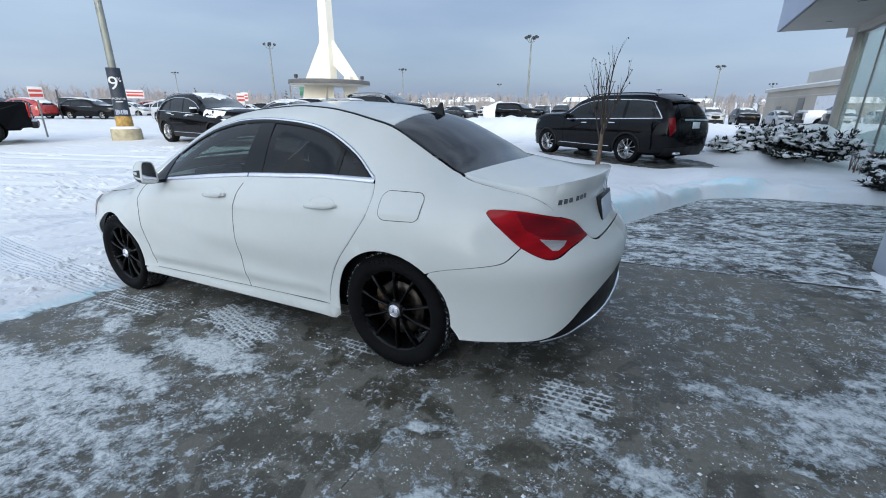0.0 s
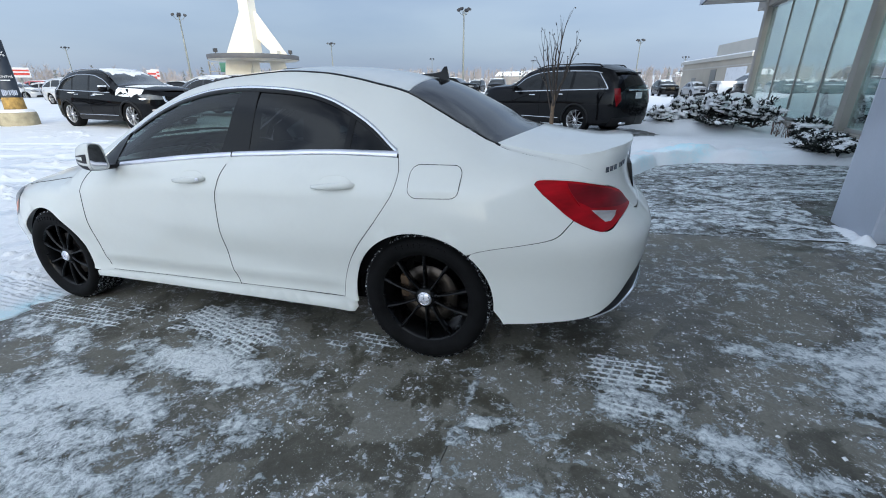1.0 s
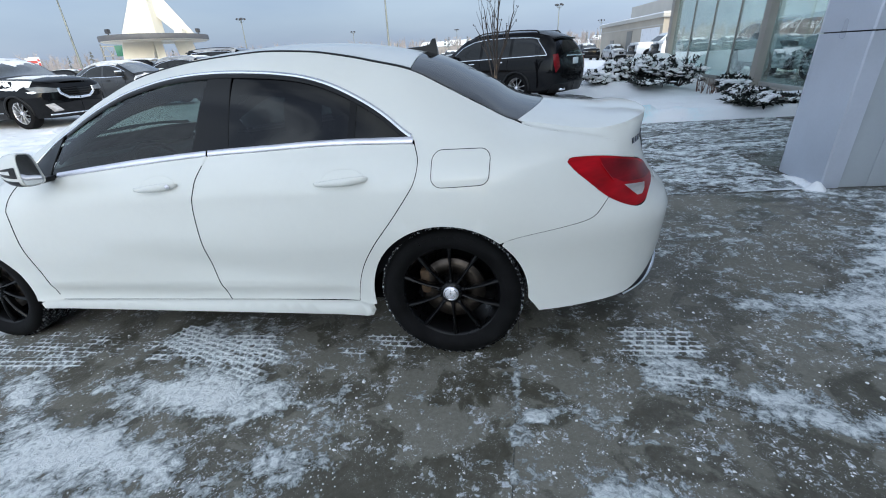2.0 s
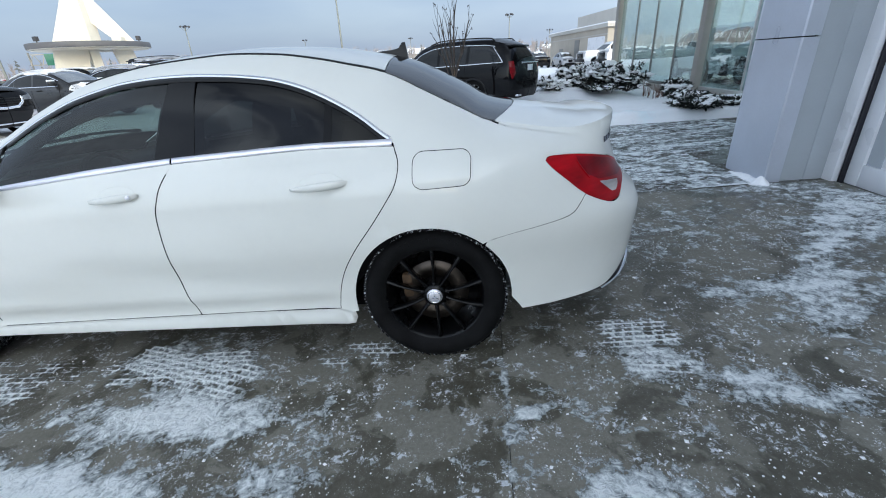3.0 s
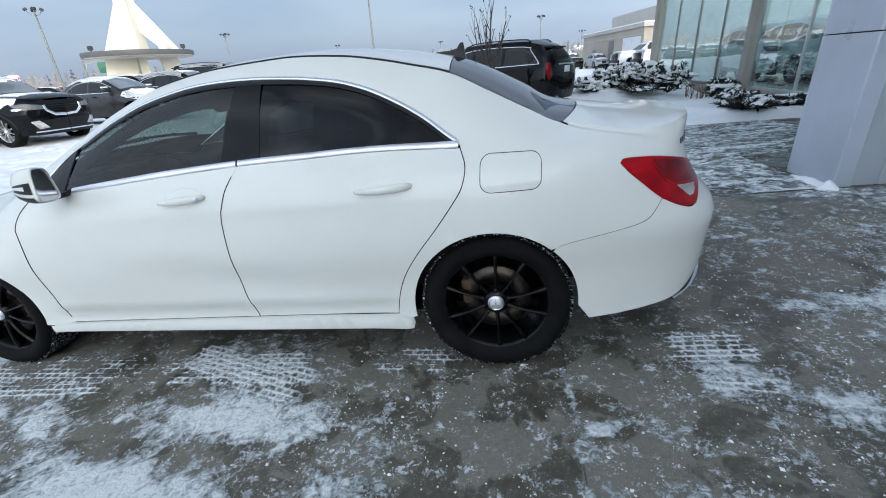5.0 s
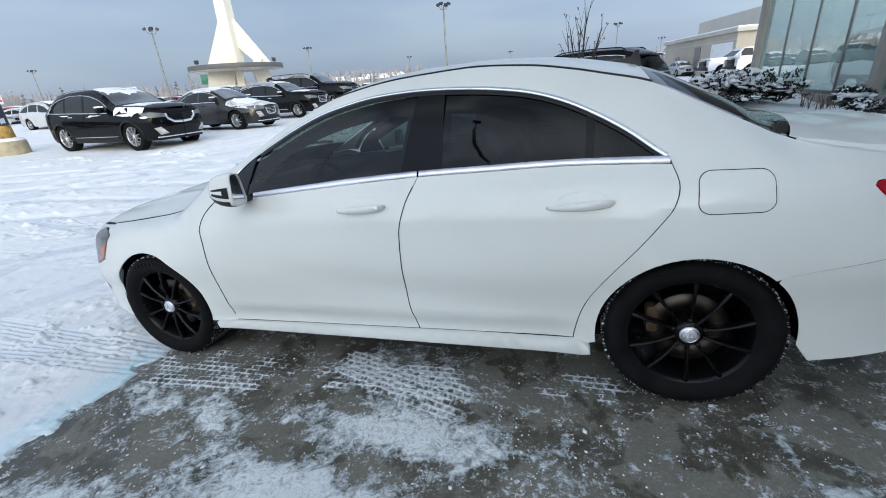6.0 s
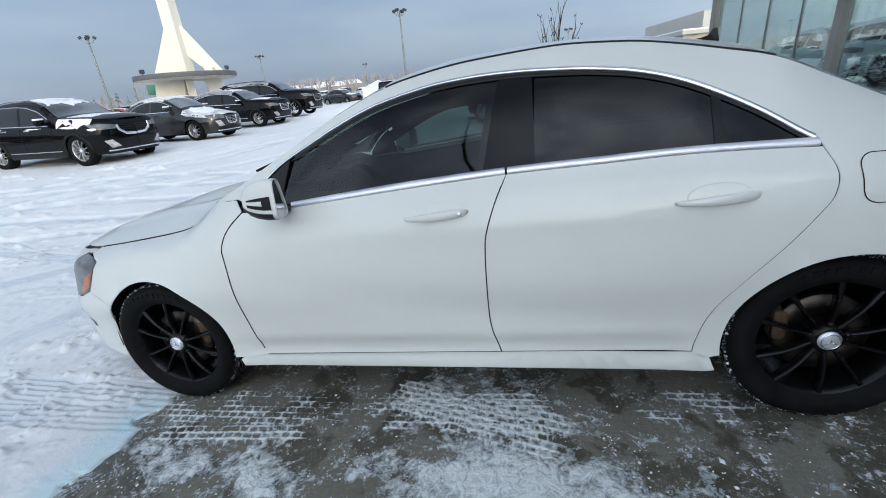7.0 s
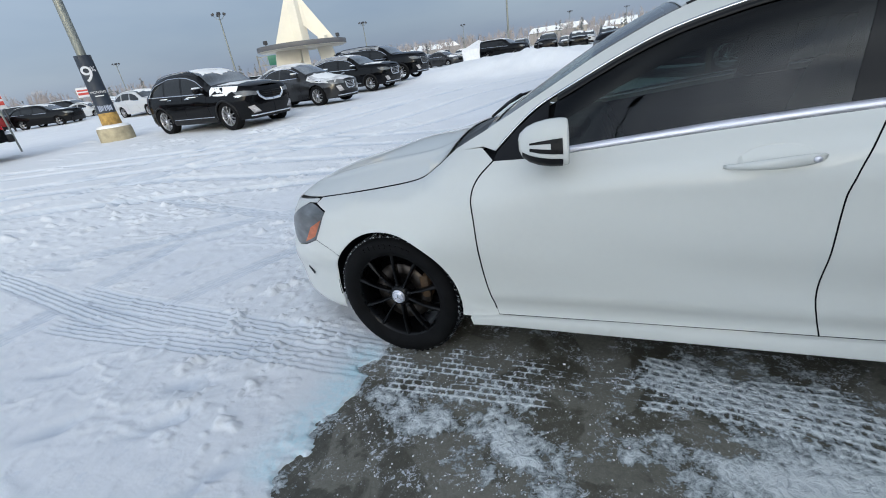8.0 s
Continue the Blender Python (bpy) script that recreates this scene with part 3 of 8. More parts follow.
COUPE = Shell(
    plan_x=[-2.235, -2.225, -2.185, -2.105, -1.98, -1.80, -1.58, -1.30, -0.9, -0.4, 0.0, 0.5, 1.0, 1.35, 1.60, 1.82, 2.02, 2.16, 2.26, 2.325, 2.358, 2.366],
    plan_y=[0.0, 0.22, 0.44, 0.60, 0.715, 0.80, 0.853, 0.882, 0.888, 0.888, 0.888, 0.888, 0.888, 0.886, 0.872, 0.842, 0.785, 0.71, 0.60, 0.43, 0.22, 0.0],
    fx=[-2.235, -2.1, -1.8, -1.45, -1.2, -1.1, -1.0, -0.85, -0.6, -0.39, -0.1, 0.2, 0.47, 0.74, 0.93, 1.05, 1.2, 1.375, 1.517, 1.66, 1.8, 2.0, 2.1, 2.2, 2.29, 2.366],
    z8=[0.73, 0.765, 0.785, 0.820, 0.852, 0.900, 0.967, 1.035, 1.155, 1.255, 1.35, 1.385, 1.391, 1.368, 1.33, 1.298, 1.255, 1.163, 1.085, 1.019, 0.997, 0.967, 0.960, 0.966, 0.982, 0.988],
    r8=[0.80, 0.80, 0.79, 0.77, 0.762, 0.757, 0.75, 0.735, 0.695, 0.655, 0.615, 0.60, 0.59, 0.593, 0.597, 0.605, 0.615, 0.64, 0.67, 0.695, 0.72, 0.755, 0.785, 0.81, 0.84, 0.86],
    z7=[0.70, 0.735, 0.76, 0.795, 0.825, 0.865, 0.92, 0.97, 1.09, 1.19, 1.285, 1.325, 1.33, 1.305, 1.27, 1.235, 1.19, 1.105, 1.04, 0.985, 0.962, 0.93, 0.918, 0.925, 0.945, 0.955],
    r7=[0.93, 0.90, 0.88, 0.868, 0.858, 0.85, 0.84, 0.815, 0.765, 0.735, 0.70, 0.69, 0.683, 0.683, 0.686, 0.69, 0.705, 0.73, 0.765, 0.79, 0.815, 0.845, 0.86, 0.88, 0.90, 0.91],
    zb=[0.62, 0.66, 0.715, 0.76, 0.79, 0.815, 0.85, 0.895, 0.94, 0.955, 0.975, 0.985, 0.992, 0.994, 0.993, 0.99, 0.985, 0.975, 0.95, 0.925, 0.90, 0.875, 0.868, 0.865, 0.865, 0.865],
    rb=[0.97, 0.96, 0.945, 0.935, 0.925, 0.92, 0.915, 0.91, 0.905, 0.902, 0.90, 0.90, 0.898, 0.896, 0.893, 0.891, 0.889, 0.888, 0.897, 0.905, 0.915, 0.925, 0.93, 0.94, 0.945, 0.95],
    low=([0.12, 0.19, 0.24, 0.29, 0.42, 0.62], [0.86, 0.942, 0.972, 0.963, 0.968, 1.0]),
    crown=[0.02, 0.05, 0.09, 0.115, 0.115, 0.09, 0.055, 0.05, 0.06, 0.06, 0.055, 0.05, 0.045, 0.05, 0.06, 0.065, 0.07, 0.085, 0.085, 0.07, 0.06, 0.06, 0.052, 0.032, 0.012, 0.002],
    relief=coupe_relief,
    end_shift=((0.1, 0.25, 0.4, 0.52, 0.59, 0.64, 0.70, 0.78, 0.90, 0.98), (-0.12, -0.05, -0.025, -0.012, -0.006, -0.022, -0.075, -0.12, -0.145, -0.125)),
    nose_shift=((0.1, 0.22, 0.32, 0.45, 0.6, 0.7, 0.8, 0.95), (-0.08, 0.03, 0.065, 0.065, 0.025, 0.0, -0.02, -0.05)))
HUB_F, HUB_R, HUB_Y, HUB_Z = -1.349, 1.349, 0.842, 0.318
BELT_LO = curve([(-0.62, 0.934), (-0.28, 0.957), (0.0, 0.974), (0.31, 0.988), (0.6, 0.992), (0.9, 0.995), (1.247, 0.981)], 5)
BELT_UP = curve([(-0.62, 0.950), (-0.287, 0.975), (0.0, 0.990), (0.21, 0.999), (0.5, 1.002), (0.76, 1.004), (1.0, 1.005), (1.235, 0.999)], 5)
DLO_TOP = curve([(-0.80, 0.955), (-0.72, 1.03), (-0.633, 1.094), (-0.5, 1.155), (-0.34, 1.223), (-0.19, 1.272), (0.0, 1.307), (0.12, 1.317), (0.25, 1.319), (0.386, 1.313),
                 (0.529, 1.299), (0.63, 1.285), (0.756, 1.26), (0.878, 1.219), (0.996, 1.161), (1.109, 1.092), (1.196, 1.026), (1.235, 0.999)], 4)
DOOR_SPLIT = curve([(0.307, 0.988), (0.262, 0.897), (0.227, 0.80), (0.217, 0.735), (0.21, 0.6), (0.205, 0.43), (0.235, 0.286)], 5)
DOOR_REAR = curve([(1.254, 0.979), (1.272, 0.916), (1.255, 0.845), (1.215, 0.785), (1.14, 0.69), (1.055, 0.59), (0.988, 0.495), (0.948, 0.41), (0.924, 0.32), (0.92, 0.290)], 5)
DOOR_FRONT = curve([(-0.80, 0.930), (-0.86, 0.872), (-0.884, 0.81), (-0.88, 0.70), (-0.876, 0.57), (-0.87, 0.43), (-0.838, 0.275)], 5)
GAP = 0.0020


def between(line, lo, hi):
    return [p for p in line if lo <= p[0] <= hi]


def at_x(line, x):
    xs = [p[0] for p in line]
    return (x, float(np.interp(x, xs, [p[1] for p in line])))


def shrink(outline, d):
    """The outline drawn in by d."""
    k = len(outline)
    area = sum(outline[i][0] * outline[(i + 1) % k][1] - outline[(i + 1) % k][0] * outline[i][1] for i in range(k))
    sg = 1 if area > 0 else -1
    out = []
    for i in range(k):
        (x0, y0), (x1, y1), (x2, y2) = outline[i - 1], outline[i], outline[(i + 1) % k]
        ax, ay, bx, by = x1 - x0, y1 - y0, x2 - x1, y2 - y1
        la, lb = math.hypot(ax, ay) or 1e-9, math.hypot(bx, by) or 1e-9
        nx, ny = -(ay / la + by / lb), ax / la + bx / lb
        ln = math.hypot(nx, ny) or 1e-9
        out.append((x1 + sg * d * nx / ln, y1 + sg * d * ny / ln))
    return out


def wheel(parent, x, y, z, r, w, spokes, rim_mat, side, rim_r=None, detail=True, label=""):
    """A wheel: tyre, tread, rim, spokes, hub cap, brake disc and caliper; y is the outer face of the hub."""
    rim_r = rim_r or r * 0.735
    root = new("wheel")
    root.parent = parent
    root.matrix_local = pose(x, y, z) @ (Matrix.Identity(4) if side < 0 else pose(0, 0, 0, 0, 0, 180))
    if label:
        root["label"] = label
    n = 56 if detail else 28
    prof = [(rim_r - 0.012, 0.012), (rim_r + 0.004, 0.0), (rim_r + 0.012, -0.006), (rim_r + (r - rim_r) * 0.5, -0.014), (r - 0.022, -0.006), (r - 0.008, 0.010), (r - 0.006, 0.03),
            (r - 0.006, w - 0.03), (r - 0.02, w), (rim_r, w - 0.01), (rim_r - 0.012, w - 0.02)]
    obj("tyre", *lathe(prof, n), RUBBER, root)
    if detail:
        shapes = []
        for row in range(5):
            for i in range(64):
                a = 2 * math.pi * (i + 0.5 * (row % 2)) / 64
                yy = 0.012 + (w - 0.024) * (row + 0.5) / 5
                bm_m = Matrix.Rotation(-a, 4, "Y") @ Matrix.Translation((r - 0.003, yy, 0)) @ Matrix.Rotation(0.35 * (1 if row < 2 else -1), 4, "X")
                hx, hy, hz = 0.005, (w - 0.03) / 11.5, 0.0125
                vs = [bm_m @ Vector((sx * hx, sy * hy, sz * hz)) for sx in (-1, 1) for sy in (-1, 1) for sz in (-1, 1)]
                shapes.append((vs, [(0, 1, 3, 2), (4, 6, 7, 5), (0, 4, 5, 1), (2, 3, 7, 6), (0, 2, 6, 4), (1, 5, 7, 3)]))
        tr = obj("tread", *join(*shapes), TREAD_SNOW, root, "winter tread blocks with packed snow", smooth=False)
        tr["kind"] = "stuff"
    obj("rim", *lathe([(rim_r, 0.004), (rim_r + 0.004, 0.010), (rim_r - 0.012, 0.014), (rim_r - 0.020, 0.03), (rim_r - 0.034, 0.07), (rim_r - 0.034, w - 0.02)], n), rim_mat, root)
    for i in range(spokes):
        a = 2 * math.pi * i / spokes + (0.03 if i % 2 else -0.03) + 0.3
        ca, sa = math.cos(a), math.sin(a)
        rows = []
        for t in np.linspace(0, 1, 7):
            rr = 0.050 + (rim_r - 0.014 - 0.050) * t
            hw = 0.0092 - 0.0042 * math.sin(math.pi * min(1, t * 1.15)) + 0.002 * t ** 3
            face = 0.022 - 0.008 * math.sin(math.pi * t) - 0.006 * t
            for off, dy in ((-hw, 0.010), (-hw * 0.45, 0.0), (hw * 0.45, 0.0), (hw, 0.010), (hw, 0.034), (-hw, 0.034)):
                rows.append((rr * ca - off * sa, face + dy, rr * sa + off * ca))
        fs = [(k * 6 + j, k * 6 + (j + 1) % 6, (k + 1) * 6 + (j + 1) % 6, (k + 1) * 6 + j) for k in range(6) for j in range(6)]
        obj("spoke", rows, fs, rim_mat, root)
    obj("hub", *lathe([(0.001, 0.016), (0.038, 0.016), (0.050, 0.022), (0.056, 0.04), (0.070, 0.08)], 32), rim_mat, root)
    cap = obj("hub_cap", *lathe([(0.0005, 0.006), (0.016, 0.0065), (0.030, 0.009), (0.0355, 0.013), (0.036, 0.02)], 32), SATIN, root, "silver hub cap with a raised three-armed mark")
    if detail:
        shapes = [lathe([(0.0265, 0.0062), (0.0285, 0.0045), (0.0305, 0.0062)], 32)]
        for k in range(3):
            m = Matrix.Rotation(-2 * math.pi * k / 3 - math.pi / 2, 4, "Y")
            shapes.append(moved(([(0.0, 0.004, -0.004), (0.0, 0.004, 0.004), (0.027, 0.0055, 0.0), (0.0, 0.0015, 0.0)], [(0, 2, 3), (1, 3, 2), (0, 1, 2), (0, 3, 1)]), m))
        obj("mark", *join(*shapes), CHROME, cap)
        for k in range(5):
            a = 2 * math.pi * k / 5 + 0.3
            obj("wheel_bolt", *moved(lathe([(0.0005, 0.018), (0.008, 0.019), (0.010, 0.03)], 8), Matrix.Translation((0.058 * math.cos(a), 0, 0.058 * math.sin(a)))), BLACK_TRIM, root)
        obj("brake_disc", *lathe([(0.07, 0.085), (0.075, 0.070), (0.148, 0.070), (0.150, 0.076), (0.148, 0.092), (0.07, 0.092)], 48), DISC_STEEL, root, "worn steel brake disc")
        bm = bmesh.new()
        box_bm(bm, 0.125 if x < 0 else -0.125, 0.095, 0.03, 0.05, 0.06, 0.12, 0.015)
        part("brake_caliper", bm, RUST, root, "rusty brake caliper", smooth=True)
        bars = []
        for k in range(9):
            a = math.pi / 2 + (k - 4) * 0.11
            rr = rim_r + (r - rim_r) * 0.52
            m = Matrix.Rotation(-a, 4, "Y") @ Matrix.Translation((rr, -0.0155, 0))
            bars.append(moved(([(-0.010, 0, -0.008), (0.010, 0, -0.008), (0.010, 0, 0.006), (-0.010, 0, 0.006), (-0.010, 0.004, -0.008), (0.010, 0.004, -0.008), (0.010, 0.004, 0.006), (-0.010, 0.004, 0.006)],
                               [(0, 1, 2, 3), (0, 4, 5, 1), (1, 5, 6, 2), (2, 6, 7, 3), (3, 7, 4, 0)]), m))
        obj("sidewall_lettering", *join(*bars), RUBBER, root, "raised unreadable lettering bars", smooth=False)
    return root


def seat(name, parent, x, y):
    root = new(name)
    root.parent = parent
    root.location = (x, y, 0.30)
    box("cushion", (-0.05, 0, 0.12), (0.50, 0.48, 0.16), DARK_CLOTH, root, bevel=0.05, segs=3)
    box("backrest", (0.27, 0, 0.44), (0.16, 0.48, 0.60), DARK_CLOTH, root, bevel=0.06, segs=3, rot=Matrix.Rotation(0.32, 4, "Y"))
    box("headrest", (0.38, 0, 0.80), (0.10, 0.27, 0.19), DARK_CLOTH, root, bevel=0.04, segs=3, rot=Matrix.Rotation(0.22, 4, "Y"))
    return root


def door_handle(parent, u0, u1, z, mirror, keyhole):
    """A pull handle standing off the door on a long tapering cup."""
    k, m = 22, 10
    us = np.linspace(u0, u1, k)
    base = COUPE.side(us, np.full(k, z) + np.linspace(-0.008, 0.004, k))
    vs, fs = [], []
    for i, t in enumerate(np.linspace(0, 1, k)):
        grip = math.sin(math.pi * min(1, max(0, t))) ** 0.45
        hh = 0.005 + 0.0165 * (0.35 + 0.65 * t) * grip
        lift = 0.004 + 0.026 * math.sin(math.pi * t) ** 0.6
        for j in range(m):
            a = 2 * math.pi * j / m
            vs.append(base[i] + np.array([0, -(lift + 0.009 * math.cos(a) * grip), hh * math.sin(a)]))
    fs = [(i * m + j, i * m + (j + 1) % m, (i + 1) * m + (j + 1) % m, (i + 1) * m + j) for i in range(k - 1) for j in range(m)]
    fs += [tuple(range(m)), tuple((k - 1) * m + j for j in range(m))]
    fl = np.array([1, -1 if mirror else 1, 1])
    h = obj("door_handle", np.array(vs) * fl, fs, WHITE, parent)
    # cup behind the grip
    mid, w = (u0 + u1) / 2, (u1 - u0)
    ring = [(mid + 0.40 * w * math.cos(a) + 0.01, z + 0.004 + (0.040 if math.sin(a) > 0 else 0.024) * math.sin(a)) for a in np.linspace(0, 2 * math.pi, 40)[:-1]]

    def dish(a, b):
        q = ((a - mid - 0.01) / (0.40 * w)) ** 2 + ((b - z - 0.004) / np.where(b > z, 0.040, 0.024)) ** 2
        p = COUPE.side(a, b)
        p[:, 1] += 0.014 * np.clip(1 - q, 0, 1) - 0.0012
        return p
    panel("handle_cup", dish, ring, WHITE, h, step=(0.015, 0.008), lip=0.0, mirror=mirror)
    if keyhole:
        p = COUPE.side([u1 - 0.028], [z + 0.003])[0] * fl
        s = lathe([(0.0005, -0.001), (0.0075, -0.001), (0.0085, 0.001), (0.0085, 0.006)], 20)
        m4 = Matrix.Translation((p[0], p[1] + (-0.034 if not mirror else 0.034), p[2])) @ (Matrix.Identity(4) if not mirror else pose(0, 0, 0, 0, 0, 180))
        obj("keyhole", *moved(s, m4), SATIN, h, "round key lock")


def door_mirror(parent, mirror):
    """Folding door mirror: domed cap with a dark lower band, indicator slit, rim and recessed glass."""
    fl = -1 if mirror else 1
    root = new("door_mirror")
    root.parent = parent
    cy, cz, n = -0.937, 1.006, 180

    def ring(x, hy, hz, e=0.5):
        out = []
        for j in range(n):
            a = 2 * math.pi * j / n
            c, s = math.cos(a), math.sin(a)
            y, z = hy * math.copysign(abs(c) ** e, c), hz * math.copysign(abs(s) ** e, s)
            out.append((x - 0.32 * y, fl * (cy + y * (1 - 0.16 * z / hz)), cz + z - 0.10 * y))
        return out

    def loft(name, rings, cols, mat, label="", close=None):
        vs = [p for r in rings for p in r]
        fs = [(i * n + j, i * n + (j + 1) % n, (i + 1) * n + (j + 1) % n, (i + 1) * n + j) for i in range(len(rings) - 1) for j in cols]
        if close is not None:
            fs.append(tuple(close * n + j for j in range(n)))
        used = sorted({i for f in fs for i in f})
        back = {i: k for k, i in enumerate(used)}
        vs, fs = [vs[i] for i in used], [tuple(back[i] for i in f) for f in fs]
        return obj(name, vs, fs, mat, root, label)
    skin = [(-0.655, 0.016, 0.018, 0.8), (-0.647, 0.032, 0.038, 0.75), (-0.624, 0.045, 0.056, 0.68), (-0.594, 0.053, 0.067, 0.60), (-0.558, 0.057, 0.073, 0.54), (-0.522, 0.057, 0.074, 0.50), (-0.508, 0.0555, 0.072, 0.46), (-0.502, 0.054, 0.070, 0.45),
            (-0.503, 0.0515, 0.067, 0.45), (-0.510, 0.0505, 0.066, 0.45)]
    loft("housing", [ring(*s) for s in skin], range(n), WHITE, "pearl white mirror cap", 0)
    proud = [ring(x, hy * 1.015 + 0.0006, hz * 1.015 + 0.0006, e) for x, hy, hz, e in skin[1:6]]
    cols = lambda a0, a1: [j for j in range(n) if a0 <= 360 * (j + 0.5) / n <= a1]
    loft("lower_band", proud, cols(204, 336), BLACK_TRIM, "black lower band")
    loft("indicator", proud[1:], cols(178, 180), GLOSS_BLACK, "dark indicator slit")
    loft("indicator", proud[1:], cols(184, 192), GLOSS_BLACK, "dark indicator slit")
    loft("indicator", proud[3:], cols(180, 184), GLOSS_BLACK, "dark indicator lens")
    loft("mirror_glass", [ring(-0.5080, 0.0510, 0.0665, 0.45), ring(-0.5083, 0.02, 0.02, 0.6)], range(n), MIRROR_SILVER, "mirror glass", 1)
    box("foot", (-0.575, fl * -0.865, cz - 0.066), (0.07, 0.10, 0.026), BLACK_TRIM, root, bevel=0.012)
    return root


MIRROR_SILVER = surface("mirror_silver", (0.62, 0.64, 0.66), 0.04, 1.0, vary=0.03, bump=0.0)


def white_coupe():
    car = empty("car", SLOPE, "pearl white four-door coupe with black alloy wheels, parked on icy concrete", "car")
    S, T = COUPE.side, COUPE.top
    rz = lambda u: float(COUPE.rim(u)[0])
    for mirror in (False, True):
        k = dict(mirror=mirror)
        # doors
        top = between(BELT_LO, -0.62, 0.305)
        out = DOOR_FRONT + [(0.0, 0.283), (0.233, 0.287)] + DOOR_SPLIT[::-1] + top[::-1]
        front = panel("front_door", S, shrink(out, GAP), WHITE, car, **k)
        out = DOOR_SPLIT + [(0.6, 0.289), (0.918, 0.291)] + DOOR_REAR[::-1] + between(BELT_LO, 0.31, 1.245)[::-1]
        rear = panel("rear_door", S, shrink(out, GAP), WHITE, car, **k)
        for ln in (DOOR_SPLIT, DOOR_REAR, DOOR_FRONT):
            ribbon("door_seal", S, ln, 0.018, INNER_DARK, car, "dark rubber door seal", lift=-0.0045, thick=0.001, across=(-0.5, 0.5), **k)
        # one pressing: front pillar, roof rail, rear pillar, quarter
        edge = [(u, rz(u) - 0.002) for u in np.linspace(COUPE.u_of(-1.0), COUPE.u_of(1.66), 60)]
        trunk = curve([(1.66, 1.0165), (1.70, 1.003), (1.77, 0.987), (1.947, 0.957), (2.06, 0.941), (2.14, 0.928), (2.235, 0.903), (2.30, 0.867), (2.342, 0.829)], 5)
        tail_top = curve([(1.93, 0.866), (1.96, 0.879), (2.08, 0.873), (2.2, 0.857), (2.336, 0.829)], 5)
        tail_low = curve([(1.93, 0.866), (1.97, 0.828), (2.02, 0.788), (2.06, 0.751), (2.09, 0.716)], 5)
        hood_gap = curve([(-1.0, 0.965), (-1.05, 0.930), (-1.10, 0.898), (-1.2, 0.850), (-1.45, 0.818), (-1.82, 0.782)], 4)
        gapline = curve([(1.598, 0.583), (1.70, 0.606), (1.82, 0.625), (1.95, 0.648), (2.03, 0.683), (2.09, 0.716)], 4)
        arch = arc(HUB_R, HUB_Z, 0.345, 48, 186, 26)
        dlo = [(p[0], p[1] + 0.006) for p in DLO_TOP]
        out = ([(-0.86, 0.975)] + edge + trunk[1:] + tail_top[::-1] + tail_low[1:] + gapline[::-1][1:-1] + [arch[0]] + arch[1:] + [(0.975, 0.272)] + [(0.935, 0.285)]
               + [(p[0] + 0.001, p[1]) for p in DOOR_REAR[::-1]] + [(1.252, 0.99)] + dlo[::-1])
        panel("body_side", S, shrink(out, GAP * 0.6), WHITE, car, **k)
        for ln in (gapline, trunk, hood_gap):
            ribbon("shut_line", S, ln, 0.013, INNER_DARK, car, "dark panel joint", lift=-0.0065, thick=0.001, across=(-0.5, 0.5), **k)
        # front wing
        farch = arc(HUB_F, HUB_Z, 0.35, -8, 140, 28)
        out = ([(-0.862, 0.972)] + hood_gap + [(-1.83, 0.764), (-1.712, 0.745), (-1.742, 0.685), (-1.797, 0.60), (-1.70, 0.572)] + [p for p in farch[::-1]] + [(-0.955, 0.262), (-0.842, 0.272)]
               + DOOR_FRONT[::-1])
        panel("front_wing", S, shrink(out, GAP * 0.6), WHITE, car, **k)
        # sill
        panel("sill", S, [(-0.965, 0.262), (-0.955, 0.234), (0.0, 0.232), (0.955, 0.229), (0.987, 0.234), (0.975, 0.270), (0.93, 0.2865), (0.6, 0.2875), (0.0, 0.2815), (-0.84, 0.2715)], WHITE, car,
              step=(0.08, 0.02), lift=0.016, lip=0.04, **k)
        ribbon("wing_gap", S, [p for p in DOOR_FRONT if p[1] > 0.29], 0.0055, INNER_DARK, car, "dark gap before the front door", lift=0.0007, thick=0.0004, across=(-0.5, 0.5), **k)
        ribbon("door_gap", S, [p for p in DOOR_SPLIT if p[1] < 0.96], 0.0042, INNER_DARK, car, "dark gap between the doors", lift=0.0007, thick=0.0004, across=(-0.5, 0.5), **k)
        rail = [p for p in DLO_TOP if -0.66 < p[0] < 1.05]
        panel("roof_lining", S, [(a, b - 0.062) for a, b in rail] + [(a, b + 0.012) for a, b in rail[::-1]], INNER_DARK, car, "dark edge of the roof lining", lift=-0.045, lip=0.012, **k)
        ribbon("sill_seal", S, [(-0.835, 0.276), (-0.4, 0.281), (0.0, 0.285), (0.5, 0.290), (0.92, 0.292)], 0.0018, INNER_DARK, car, "dark joint above the sill", lift=0.0008, thick=0.0005, **k)
        # windows
        top = [p for p in DLO_TOP]
        fw = between(top, -0.60, 0.30)
        out = [(-0.60, 0.951)] + between(BELT_UP, -0.59, 0.225) + [(0.226, 0.999), (0.303, 1.312)] + fw[::-1]
        w = panel("front_window", S, shrink(out, 0.003), GLASS_FRONT, front, "lightly tinted front door window", lift=-0.006, lip=0.004, **k)
        w.visible_shadow = False
        rw = between(top, 0.40, 0.975)
        out = [(0.397, 1.002)] + between(BELT_UP, 0.40, 0.965) + [(0.968, 1.004), (0.978, 1.172)] + rw[::-1]
        w = panel("rear_window", S, shrink(out, 0.003), GLASS_DARK, rear, "dark tinted rear door window", lift=-0.006, lip=0.004, **k)
        w.visible_shadow = False
        qw = between(top, 1.0, 1.23)
        out = [(0.996, 1.005)] + between(BELT_UP, 1.0, 1.22) + qw[::-1] + [(1.0, 1.158)]
